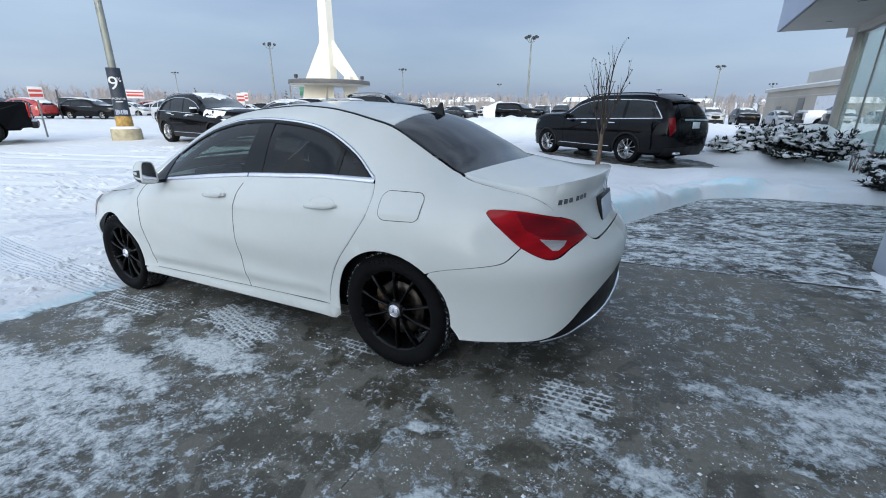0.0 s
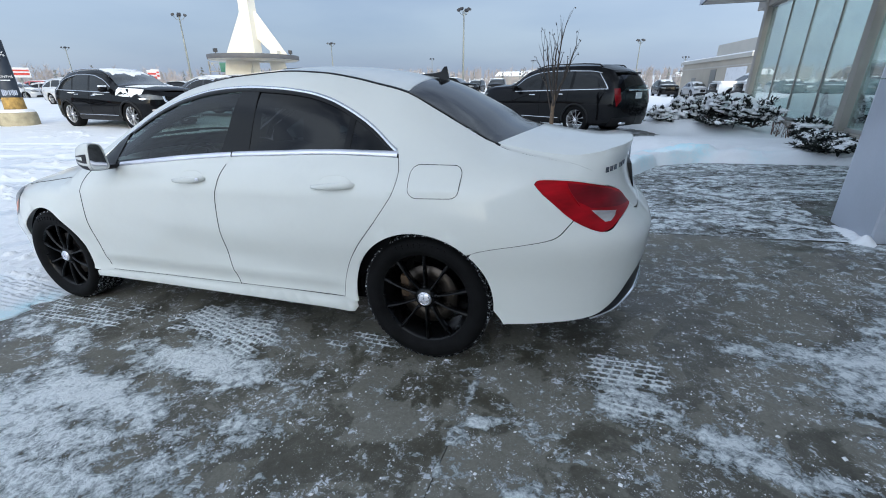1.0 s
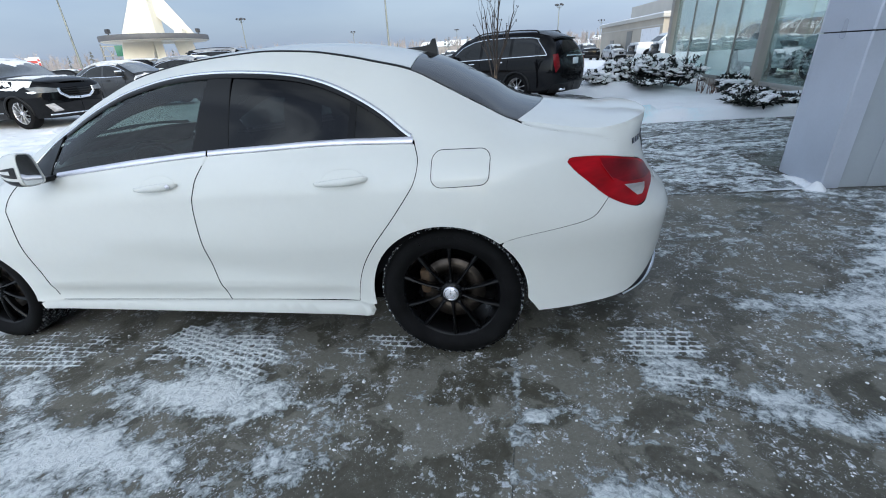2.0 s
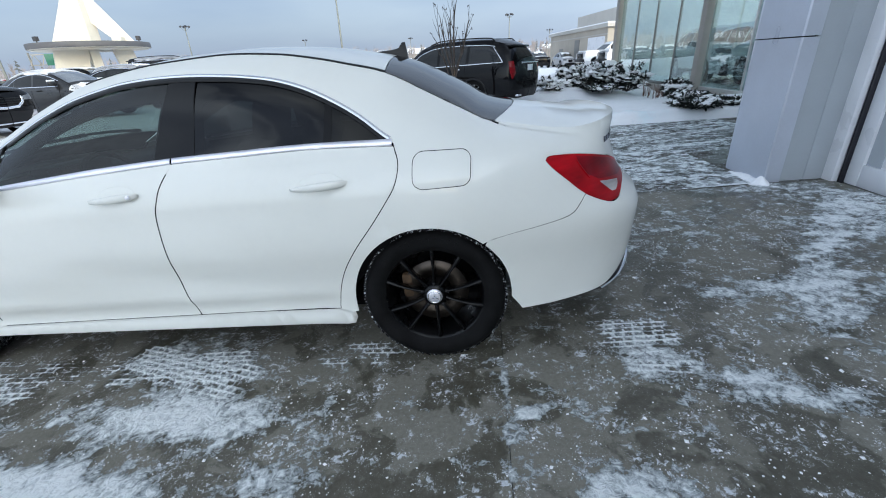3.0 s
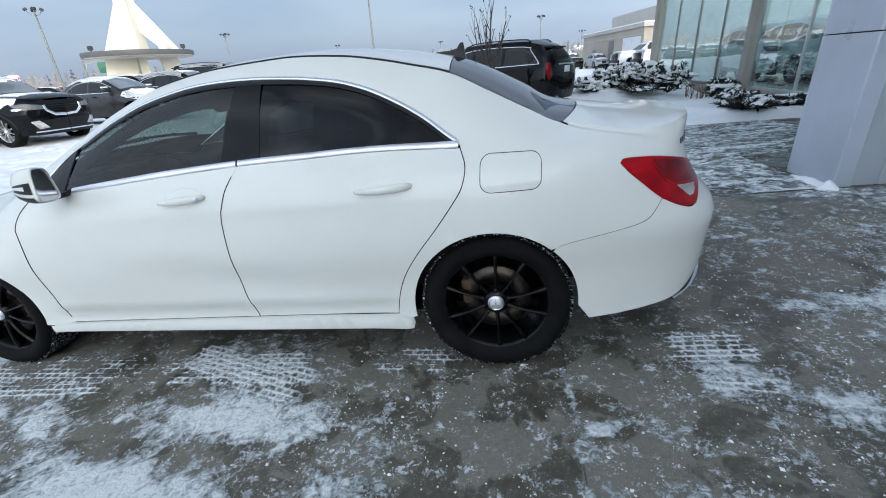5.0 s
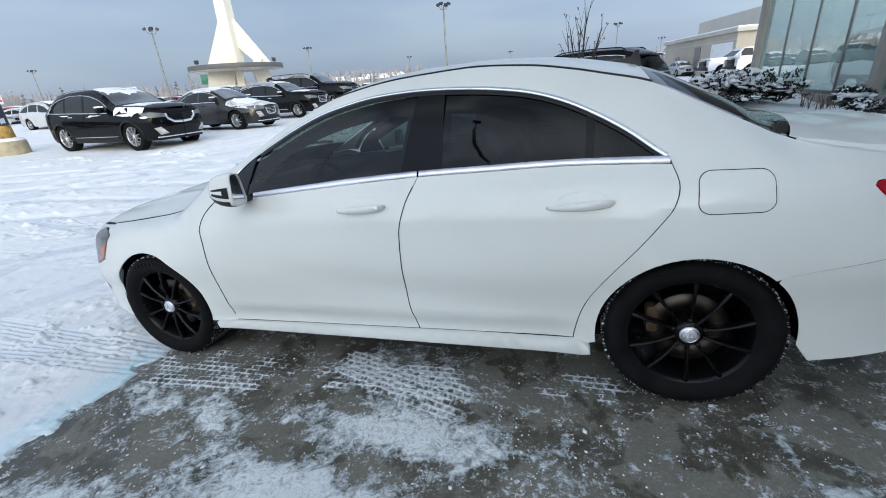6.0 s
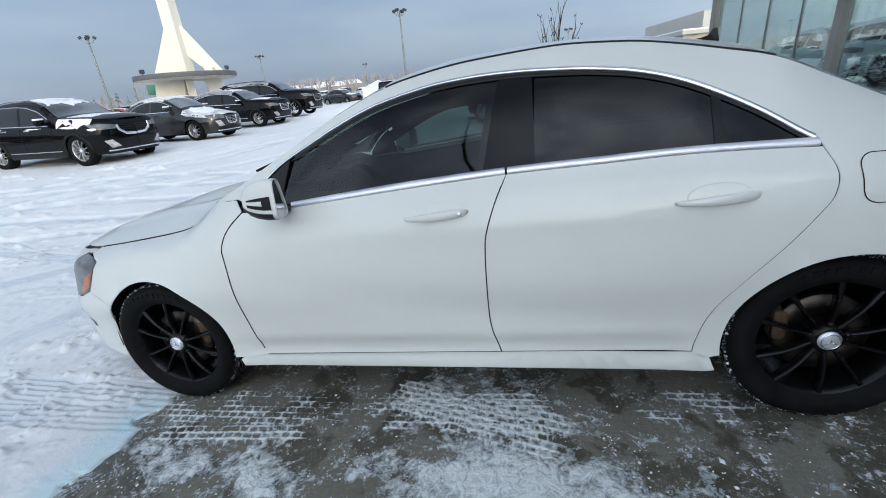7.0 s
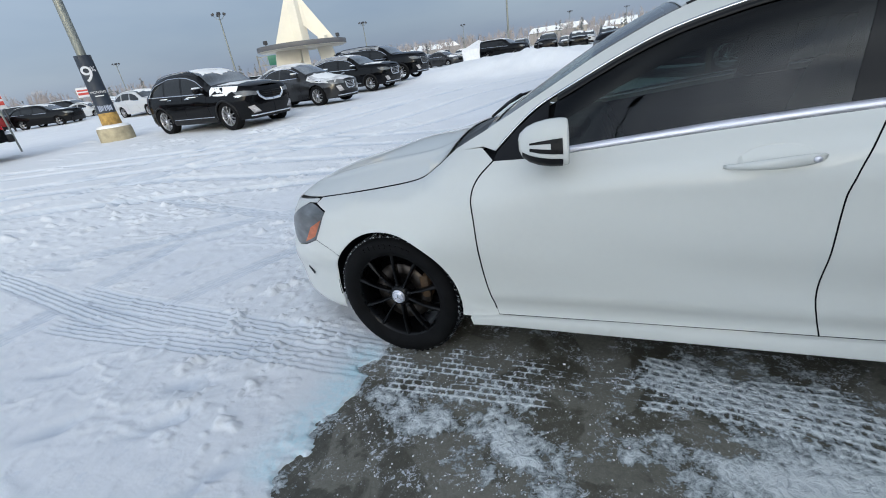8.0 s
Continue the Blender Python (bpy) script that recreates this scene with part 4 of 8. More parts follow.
        panel("quarter_window", S, shrink(out, 0.002), GLASS_DARK, rear, "small dark rear quarter pane", lift=-0.006, lip=0.004, **k)
        out = [(0.224, 0.999), (0.408, 1.002), (0.413, 1.322), (0.298, 1.326)]
        panel("pillar_trim", S, out, GLOSS_BLACK, car, "gloss black centre pillar trim", step=(0.04, 0.03), lift=-0.003, **k)
        panel("window_divider", S, [(0.966, 1.003), (0.998, 1.004), (1.002, 1.158), (0.976, 1.172)], GLOSS_BLACK, rear, step=(0.04, 0.03), lift=-0.002, **k)
        panel("mirror_patch", S, [(-0.80, 0.931), (-0.60, 0.936), (-0.598, 1.11), (-0.633, 1.09), (-0.72, 1.026), (-0.79, 0.958)], BLACK_TRIM, front, "black corner trim behind the mirror",
              step=(0.04, 0.03), lift=-0.002, **k)
        bm_line = [(p[0], p[1]) for p in between(DLO_TOP, -0.60, 1.23)]
        ribbon("window_seal", S, bm_line, [0.018, 0.018, 0.014, 0.010], BLACK_TRIM, car, "black rubber window seal", lift=-0.003, thick=0.002, across=(-1, 0.1), **k)
        ribbon("window_trim", S, [(p[0], p[1] + 0.001) for p in between(DLO_TOP, -0.79, 1.24)], [0.005, 0.006, 0.010, 0.013, 0.014], CHROME, car, "bright window surround", lift=0.0005, thick=0.003, across=(0, 1), **k)
        ribbon("belt_trim", S, between(BELT_LO, -0.61, 0.300) + [at_x(BELT_LO, 0.3035)], [0.018, 0.022, 0.021], SATIN, front, "bright belt moulding", lift=0.002, thick=0.0015, **k)
        ribbon("belt_trim", S, [at_x(BELT_LO, 0.3115)] + between(BELT_LO, 0.318, 1.25), [0.021, 0.021, 0.020, 0.022], SATIN, rear, "bright belt moulding", lift=0.002, thick=0.0015, **k)
        door_handle(front, -0.068, 0.170, 0.880, mirror, not mirror)
        door_handle(rear, 0.830, 1.068, 0.866, mirror, False)
        door_mirror(front, mirror)
        # rear lamp
        lamp_out = (curve([(1.93, 0.866), (1.96, 0.879), (2.08, 0.873), (2.2, 0.857), (2.352, 0.824), (2.447, 0.791), (2.50, 0.730)], 4)
                    + curve([(2.50, 0.728), (2.42, 0.712), (2.329, 0.694), (2.227, 0.666), (2.162, 0.671), (2.088, 0.716), (2.02, 0.787), (1.932, 0.864)], 4)[1:])
        lamp = panel("rear_lamp", S, shrink(lamp_out, 0.002), RED_LENS, car, "red wraparound rear lamp", step=(0.03, 0.02), lift=0.004, lip=0.02, **k)
        panel("upper_lens", S, shrink([(2.10, 0.864), (2.2, 0.850), (2.35, 0.817), (2.44, 0.783), (2.485, 0.737), (2.36, 0.736), (2.20, 0.753), (2.13, 0.79)], 0.003), DARK_RED_LENS, lamp, "deeper red upper lens",
              step=(0.03, 0.02), lift=0.0052, lip=0.0, **k)
        panel("reversing_lens", S, shrink([(2.196, 0.747), (2.335, 0.727), (2.305, 0.708), (2.262, 0.692), (2.232, 0.694)], 0.002), CLEAR_LENS, lamp, "clear reversing lens", step=(0.03, 0.02), lift=0.0056, lip=0.0, **k)
        ribbon("lamp_rib", S, [(2.10, 0.840), (2.125, 0.80), (2.145, 0.768)], 0.006, RED_LENS, lamp, lift=0.005, thick=0.003, **k)
        # headlamp
        hl = panel("headlamp", S, shrink(curve([(-1.715, 0.742), (-1.83, 0.760), (-1.92, 0.757), (-2.06, 0.706), (-2.15, 0.65), (-2.08, 0.585), (-1.985, 0.552), (-1.90, 0.568), (-1.80, 0.602), (-1.745, 0.68), (-1.717, 0.736)], 4), 0.002),
                   GREY_LENS, car, "grey clear headlamp", step=(0.03, 0.02), lift=0.003, lip=0.02, **k)
        panel("indicator_lens", S, [(-1.735, 0.705), (-1.80, 0.615), (-1.90, 0.575), (-1.835, 0.660)], AMBER_LENS, hl, "amber side reflector", step=(0.03, 0.02), lift=0.0042, lip=0.0, **k)
        # fuel flap on the far quarter of the near side
        if not mirror:
            rr = lambda d: [(cx + (0.042 - d) * math.cos(a), cz + (0.038 - d) * math.sin(a)) for cx, cz, a0 in ((1.516, 0.908, 0), (1.370, 0.914, 90), (1.367, 0.855, 180), (1.511, 0.855, 270))
                            for a in [radians(a0 + q * 15) for q in range(7)]]
            panel("fuel_flap_gap", S, rr(-0.0005), INNER_DARK, car, "dark gap round the fuel flap", step=(0.015, 0.015), lift=0.0010, lip=0.0)
            panel("fuel_flap", S, rr(0.0024), WHITE, car, step=(0.015, 0.015), lift=0.0018, lip=0.001)
        # wheel housings
        for hx, rr in ((HUB_F, 0.36), (HUB_R, 0.355)):
            fl = 1 if mirror else -1
            vs, fs = lathe([(rr, 0.0), (rr, 0.34), (0.02, 0.34)], 30, arc=(radians(-3), radians(183)))
            obj("wheel_housing", [(v[0] + hx, fl * 0.81 - fl * v[1], v[2] + HUB_Z) for v in vs], fs, INNER_DARK, car)
        for hx in (HUB_F, HUB_R):
            wheel(car, hx, (HUB_Y if mirror else -HUB_Y), HUB_Z, 0.318, 0.215, 10, RIM_BLACK, 1 if mirror else -1, label="black ten-spoke alloy wheel on a winter tyre")
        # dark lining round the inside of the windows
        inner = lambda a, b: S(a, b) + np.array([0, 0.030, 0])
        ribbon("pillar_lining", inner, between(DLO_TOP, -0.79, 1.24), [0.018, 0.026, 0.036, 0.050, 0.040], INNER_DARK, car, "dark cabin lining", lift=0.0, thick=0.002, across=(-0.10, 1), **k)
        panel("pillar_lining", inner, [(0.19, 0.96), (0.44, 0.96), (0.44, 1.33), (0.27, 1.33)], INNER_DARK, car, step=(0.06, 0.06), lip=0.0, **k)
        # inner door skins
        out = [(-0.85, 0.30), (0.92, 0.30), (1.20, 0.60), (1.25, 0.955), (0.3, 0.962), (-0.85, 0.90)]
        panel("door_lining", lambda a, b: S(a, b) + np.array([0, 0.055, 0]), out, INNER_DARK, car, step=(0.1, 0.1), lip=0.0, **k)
    # bumpers, both halves in one piece
    UE = COUPE.u1 - 0.004
    out = ([(1.698, 0.300), (1.745, 0.240)] + curve([(1.745, 0.240), (1.957, 0.250), (2.165, 0.262), (2.245, 0.292), (2.296, 0.332), (2.39, 0.412), (2.544, 0.472), (2.755, 0.500), (UE, 0.51)], 4)
           + curve([(UE, 0.700), (2.685, 0.697), (2.56, 0.694), (2.503, 0.7255)], 4) + curve([(2.503, 0.7255), (2.42, 0.7105), (2.329, 0.6925), (2.227, 0.6645), (2.162, 0.6695), (2.092, 0.7145)], 4)[1:]
           + curve([(2.091, 0.7145), (2.03, 0.6815), (1.95, 0.6465), (1.82, 0.6235), (1.70, 0.6045), (1.60, 0.5815)], 4)[1:] + arc(HUB_R, HUB_Z, 0.345, 46, -2, 10))
    panel("rear_bumper", S, shrink(out, GAP * 0.6), WHITE, car, both=True)
    out = curve([(2.10, 0.252), (2.165, 0.259), (2.245, 0.288), (2.296, 0.328), (2.39, 0.408), (2.544, 0.468), (2.755, 0.496), (UE, 0.506)], 4) + [(UE, 0.31), (2.6, 0.305), (2.40, 0.290), (2.28, 0.262), (2.2, 0.245)]
    dif = panel("diffuser", S, out, BLACK_TRIM, car, "black lower rear diffuser", lift=-0.006, both=True)
    for mirror in (False, True):
        ribbon("diffuser_strip", S, curve([(2.16, 0.250), (2.28, 0.268), (2.40, 0.296), (2.6, 0.311), (UE, 0.316)], 4), 0.006, CHROME, dif, "bright strip along the lower edge", lift=0.002, thick=0.006, mirror=mirror)
    for fl in (-1, 1):
        obj("exhaust_tip", *moved(lathe([(0.030, 0.0), (0.034, 0.003), (0.036, 0.02), (0.034, 0.12), (0.028, 0.12), (0.028, 0.01)], 24, axis="x"), Matrix.Translation((2.17, fl * 0.50, 0.262)) @ Matrix.Diagonal((-1, 1.9, 0.9, 1))),
            CHROME, car, "oval chrome exhaust tip")
    farch2 = arc(HUB_F, HUB_Z, 0.35, 141, 188, 10)
    out = farch2 + [(-1.72, 0.205), (-1.95, 0.20), (-2.3, 0.20), (-2.79, 0.20), (-2.79, 0.70), (-2.5, 0.728), (-2.3, 0.745), (-2.12, 0.761), (-1.98, 0.769), (-1.845, 0.778), (-1.842, 0.767), (-1.925, 0.762), (-2.065, 0.712), (-2.158, 0.65), (-2.085, 0.580), (-1.985, 0.547),
                     (-1.90, 0.563), (-1.80, 0.597), (-1.70, 0.570)]
    panel("front_bumper", S, shrink(out, GAP * 0.6), WHITE, car, both=True)
    panel("grille", S, [(-2.79, 0.52), (-2.79, 0.69), (-2.45, 0.69), (-2.38, 0.62), (-2.45, 0.53)], GLOSS_BLACK, car, "black radiator grille", lift=0.006, both=True)
    panel("front_vent", S, [(-1.93, 0.43), (-1.95, 0.41), (-1.91, 0.37), (-1.895, 0.39)], BLACK_TRIM, car, "small dark vent slot", lift=0.002, lip=0.0, step=(0.03, 0.02), both=True)
    # boot lid: upper skin and rear face
    u0 = COUPE.u_of(1.675)
    front_edge = [(u0 + 0.15 * (1 - (v / 0.985) ** 2), v) for v in np.linspace(-0.985, 0.985, 17)]
    out = front_edge + [(u, 0.9995) for u in np.linspace(u0 + 0.012, COUPE.u1 - 0.02, 26)] + [(u, -0.9995) for u in np.linspace(COUPE.u1 - 0.02, u0 + 0.012, 26)]
    lid = panel("boot_lid", T, out, WHITE, car, "white boot lid with a lip spoiler", step=(0.05, 0.10), lip=0.003)
    trunk = curve([(1.692, 1.0055), (1.77, 0.987), (1.85, 0.9735), (1.947, 0.957), (2.06, 0.941), (2.14, 0.928), (2.235, 0.903), (2.30, 0.867), (2.342, 0.829)], 5)
    out = (trunk + curve([(2.352, 0.828), (2.447, 0.795), (2.505, 0.732), (2.56, 0.699), (2.685, 0.701), (2.85, 0.704), (UE, 0.705)], 5)
           + [(u, rz(u) + 0.0020) for u in np.linspace(UE, 1.695, 44)])
    panel("boot_face", S, shrink(out, GAP * 0.9), WHITE, lid, "white rear face of the boot lid", both=True, step=(0.05, 0.04))
    # badge bars, plate recess, plate
    for i, u in enumerate((2.345, 2.385, 2.425, 2.485, 2.525, 2.565)):
        panel("badge_bar", S, [(u - 0.012, 0.882 + i * 0.0016), (u + 0.012, 0.882 + i * 0.0016), (u + 0.014, 0.903 + i * 0.0016), (u - 0.010, 0.903 + i * 0.0016)], DARK_CHROME, lid, "chrome lettering bar", step=(0.03, 0.03), lift=0.004, lip=0.003)
    panel("plate_recess", S, [(2.62, 0.745), (UE, 0.745), (UE, 0.885), (2.64, 0.885)], WHITE, lid, step=(0.05, 0.04), lift=-0.004, both=True)
    box("plate_holder", (2.238, 0, 0.795), (0.022, 0.36, 0.15), BLACK_TRIM, lid, "black plate frame", bevel=0.004, rot=Matrix.Rotation(-0.16, 4, "Y"))
    box("plate", (2.2495, 0, 0.795), (0.006, 0.31, 0.115), surface("pale_plate", (0.62, 0.68, 0.74), 0.4, vary=0.1), lid, "pale dealer plate with blank bars", bevel=0.002, rot=Matrix.Rotation(-0.16, 4, "Y"))
    obj("boot_mark", *moved(lathe([(0.036, 0.0), (0.040, 0.004), (0.044, 0.0)], 28, axis="x"), Matrix.Translation((2.232, 0, 0.905))), CHROME, lid, "round chrome mark")
    # bonnet, scuttle, screens, roof
    uh, uc = COUPE.u_of(-1.07), COUPE.u_of(-2.10)
    out = [(u, -0.99) for u in np.linspace(uc, uh, 26)] + [(uh - 0.03, -0.5), (uh - 0.05, 0.0), (uh - 0.03, 0.5)] + [(u, 0.99) for u in np.linspace(uh, uc, 26)] + [(uc - 0.03, 0.5), (uc - 0.05, 0.0), (uc - 0.03, -0.5)]

    def bonnet(a, b):
        p = T(a, b)
        x = p[:, 0]
        p[:, 2] += 0.010 * np.exp(-((np.abs(p[:, 1]) - 0.36 - 0.10 * (x + 2.0)) / 0.035) ** 2) * np.clip((-1.05 - x) / 0.2, 0, 1) * np.clip((x + 2.1) / 0.25, 0, 1)
        return p
    panel("bonnet", bonnet, out, WHITE, car, step=(0.05, 0.06))
    ua = COUPE.u_of(-0.86)
    panel("scuttle", T, [(uh + 0.004, -0.97), (ua + 0.03, -0.93), (ua - 0.02, 0.0), (ua + 0.03, 0.93), (uh + 0.004, 0.97), (uh - 0.02, 0.5), (uh - 0.045, 0.0), (uh - 0.02, -0.5)], BLACK_TRIM, car, "black scuttle panel", step=(0.05, 0.15), lift=-0.012)
    ur = COUPE.u_of(-0.18)
    ws = panel("windscreen", T, [(ua, -0.96), (ua - 0.04, 0.0), (ua, 0.96)] + [(u, 0.96) for u in np.linspace(ua + 0.05, ur, 12)] + [(ur - 0.05, 0.0)] + [(u, -0.96) for u in np.linspace(ur, ua + 0.05, 12)], GLASS_CLEAR, car,
               "clear windscreen", step=(0.06, 0.12), lift=-0.003)
    ws.visible_shadow = False
    for v0, v1 in ((0.10, -0.80), (0.78, 0.0)):
        q = T([COUPE.u_of(-0.885), COUPE.u_of(-0.865)], [v0, v1])
        obj("wiper", *tube([q[0] + [0, 0, 0.02], (q[0] + q[1]) / 2 + [0, 0, 0.025], q[1] + [0, 0, 0.016]], [0.012, 0.009, 0.006], 6), BLACK_TRIM, car, "black windscreen wiper")
    ug = COUPE.u_of(1.21)
    out = [(ur + 0.006, -0.985), (ur - 0.044, 0.0), (ur + 0.006, 0.985)] + [(u, 0.985) for u in np.linspace(ur + 0.05, ug - 0.004, 24)] + [(ug - 0.035, 0.0)] + [(u, -0.985) for u in np.linspace(ug - 0.004, ur + 0.05, 24)]
    panel("roof", T, out, WHITE, car, "white roof with light frost", step=(0.06, 0.10))
    for fl in (-1, 1):
        ribbon("roof_strip", T, [(u, fl * 0.992) for u in np.linspace(ur + 0.02, ug, 40)], 0.030, BLACK_TRIM, car, "black roof channel strip", lift=0.0015, thick=0.002, across=(-0.5, 0.5))
    rg = COUPE.u_of(1.668)
    panel("rear_screen", T, [(ug, -0.975), (ug - 0.030, 0.0), (ug, 0.975)] + [(u, 0.975) for u in np.linspace(ug + 0.05, rg, 14)] + [(rg + 0.15 * (1 - (v / 0.985) ** 2), v) for v in np.linspace(0.9, -0.9, 13)]
          + [(u, -0.975) for u in np.linspace(rg, ug + 0.05, 14)], GLASS_REAR, car, "dark tinted rear screen", step=(0.05, 0.08), lift=-0.001)
    # aerial fin
    bm = bmesh.new()
    prof = [(1.065, 0.0), (1.11, 0.016), (1.15, 0.030), (1.185, 0.048), (1.205, 0.080), (1.222, 0.086), (1.228, 0.04), (1.232, 0.0)]
    base_z = float(T([COUPE.u_of(1.15)], [0.0])[0][2]) - 0.008
    loops = []
    for w in (-1, -0.5, 0.5, 1):
        loops.append([bm.verts.new((x, w * (0.020 if i in (0, 7) else 0.016 * (1 - z / 0.098)), base_z + z - (abs(w) == 1) * 0.003 - (x - 1.15) * 0.35)) for i, (x, z) in enumerate(prof)])
    for a, b in zip(loops, loops[1:]):
        for i in range(len(prof) - 1):
            bm.faces.new((a[i], a[i + 1], b[i + 1], b[i]))
    bm.faces.new(loops[0])
    bm.faces.new(loops[-1][::-1])
    part("roof_aerial", bm, GLOSS_BLACK, car, "black shark-fin aerial", smooth=True)
    # underside and cabin
    box("floor_pan", (0.0, 0, 0.235), (3.3, 1.40, 0.05), INNER_DARK, car, bevel=0.02)
    box("bulkhead", (-1.05, 0, 0.55), (0.06, 1.40, 0.62), INNER_DARK, car, bevel=0.02)
    box("boot_box", (1.62, 0, 0.55), (0.80, 1.10, 0.56), INNER_DARK, car, bevel=0.05)
    box("engine_box", (-1.62, 0, 0.50), (0.95, 1.10, 0.44), INNER_DARK, car, bevel=0.05)
    box("parcel_shelf", (1.42, 0, 0.93), (0.42, 1.18, 0.05), DARK_CLOTH, car, bevel=0.02)
    dash = box("dashboard", (-0.70, 0, 0.84), (0.48, 1.42, 0.20), DARK_CLOTH, car, "dark dashboard", bevel=0.07, segs=3)
    box("binnacle", (-0.60, -0.37, 0.955), (0.20, 0.32, 0.07), DARK_CLOTH, dash, bevel=0.03)
    ring = lathe([(0.178 + 0.013 * math.cos(a), 0.013 * math.sin(a)) for a in np.linspace(0, 2 * math.pi, 9)], 36, axis="x")
    sw = obj("steering_wheel", *moved(ring, Matrix.Translation((-0.36, -0.37, 0.85)) @ Matrix.Rotation(-0.42, 4, "Y")), DARK_CLOTH, car, "black steering wheel")
    box("wheel_boss", (-0.37, -0.37, 0.85), (0.05, 0.20, 0.10), DARK_CLOTH, sw, bevel=0.02, rot=Matrix.Rotation(-0.42, 4, "Y"))
    seat("front_seat", car, 0.20, -0.37)
    seat("front_seat", car, 0.20, 0.37)
    box("rear_bench", (0.98, 0, 0.40), (0.46, 1.20, 0.18), DARK_CLOTH, car, bevel=0.05)
    box("rear_backrest", (1.28, 0, 0.66), (0.16, 1.20, 0.56), DARK_CLOTH, car, bevel=0.05, rot=Matrix.Rotation(0.40, 4, "Y"))
    for yy in (-0.38, 0.38):
        box("rear_headrest", (1.36, yy, 0.99), (0.08, 0.24, 0.15), DARK_CLOTH, car, bevel=0.03)
    box("rear_view_mirror", (-0.20, 0.0, 1.235), (0.05, 0.24, 0.075), BLACK_TRIM, car, "black inside mirror", bevel=0.02)
    return car


white_coupe()

# ---- ground ----
def lattice(ix, iy, seed):
    h = (ix.astype(np.int64) * 374761393 + iy.astype(np.int64) * 668265263 + seed * 1442695041) & 0x7FFFFFFF
    h = (h ^ (h >> 13)) * 1274126177 & 0x7FFFFFFF
    return ((h ^ (h >> 16)) & 0xFFFF) / 65535.0


def value_noise(x, y, seed=0):
    ix, iy = np.floor(x), np.floor(y)
    fx, fy = x - ix, y - iy
    fx, fy = fx * fx * (3 - 2 * fx), fy * fy * (3 - 2 * fy)
    a, b = lattice(ix, iy, seed), lattice(ix + 1, iy, seed)
    c, d = lattice(ix, iy + 1, seed), lattice(ix + 1, iy + 1, seed)
    return (a + (b - a) * fx) * (1 - fy) + (c + (d - c) * fx) * fy


def fbm(x, y, octaves=4, seed=0, gain=0.5):
    """Fractal noise, about -1 to 1."""
    t, amp, s = 0, 1.0, 0
    for o in range(octaves):
        t = t + amp * (value_noise(x * 2 ** o, y * 2 ** o, seed + o * 7) * 2 - 1)
        s += amp
        amp *= gain
    return t / s


def smooth(a, b, v):
    t = np.clip((v - a) / (b - a), 0, 1)
    return t * t * (3 - 2 * t)


def pad_z(x, y):
    return 0.0562 * x - 0.0182 * y


def mound(x, y, cx, cy, rx, ry, high, turn=0.0):
    c, s = math.cos(radians(turn)), math.sin(radians(turn))
    dx, dy = x - cx, y - cy
    a, b = (dx * c + dy * s) / rx, (-dx * s + dy * c) / ry
    return high * np.exp(-(a * a + b * b) ** 1.3)


def walk_edge(y):
    """x of the snow's edge on the far walk."""
    return np.interp(y, [1.4, 2.0, 3.1, 4.4, 5.5, 6.0], [0.9, 1.35, 2.0, 2.55, 3.0, 3.9])


def base_z(x, y):
    """The firm ground without loose snow."""
    lot = 0.09 + 0.11 * np.exp(-((y - 10.0) / 3.0) ** 2) * smooth(-5, -9, x) + (0.06 * smooth(11, 16, y) + 0.12 * smooth(16, 19, y)) * smooth(-4, -9, x)
    w = smooth(-8.0, -1.5, x) * smooth(10.0, 5.6, y) * smooth(-26, -12, y)
    return w * pad_z(x, y) + (1 - w) * lot


def bare(x, y):
    """1 on the swept concrete, 0 where snow lies."""
    edge_x = -1.47 + 0.12 * fbm(y * 1.3, x * 0.4, 3, 5) + 0.16 * fbm(y * 6, x * 6, 5, 6, 0.7)
    a = smooth(-0.02, 0.05, x - edge_x) * (y < 1.8)
    b = smooth(-0.03, 0.05, x - walk_edge(y) - 0.05 * fbm(x * 3, y * 3, 3, 8)) * (y >= 1.2) * smooth(0.06, -0.04, y - 5.75 + 0.16 * (x - 4.4) + 0.06 * fbm(x * 3, y * 3, 3, 9))
    return np.maximum(a * smooth(1.85, 1.70, y), b)


def track(x, y, x0, y0, turn, width, length, lug):
    """A tyre's print: -1..0, ribbed along its way, within its width."""
    c, s = math.cos(radians(turn)), math.sin(radians(turn))
    a, b = (x - x0) * c + (y - y0) * s, -(x - x0) * s + (y - y0) * c
    b = b + 0.012 * fbm(a * 1.6, b * 0 + y0, 3, 62)
    inside = smooth(width / 2, width / 2 - 0.02, np.abs(b)) * smooth(length / 2, length / 2 - 0.3, np.abs(a))
    rib = (0.5 + 0.5 * np.cos(2 * math.pi * b / lug)) ** 0.6
    return inside * (-0.20 - 0.80 * rib * (0.85 + 0.15 * np.sin(a / 0.021 + b * 60)))


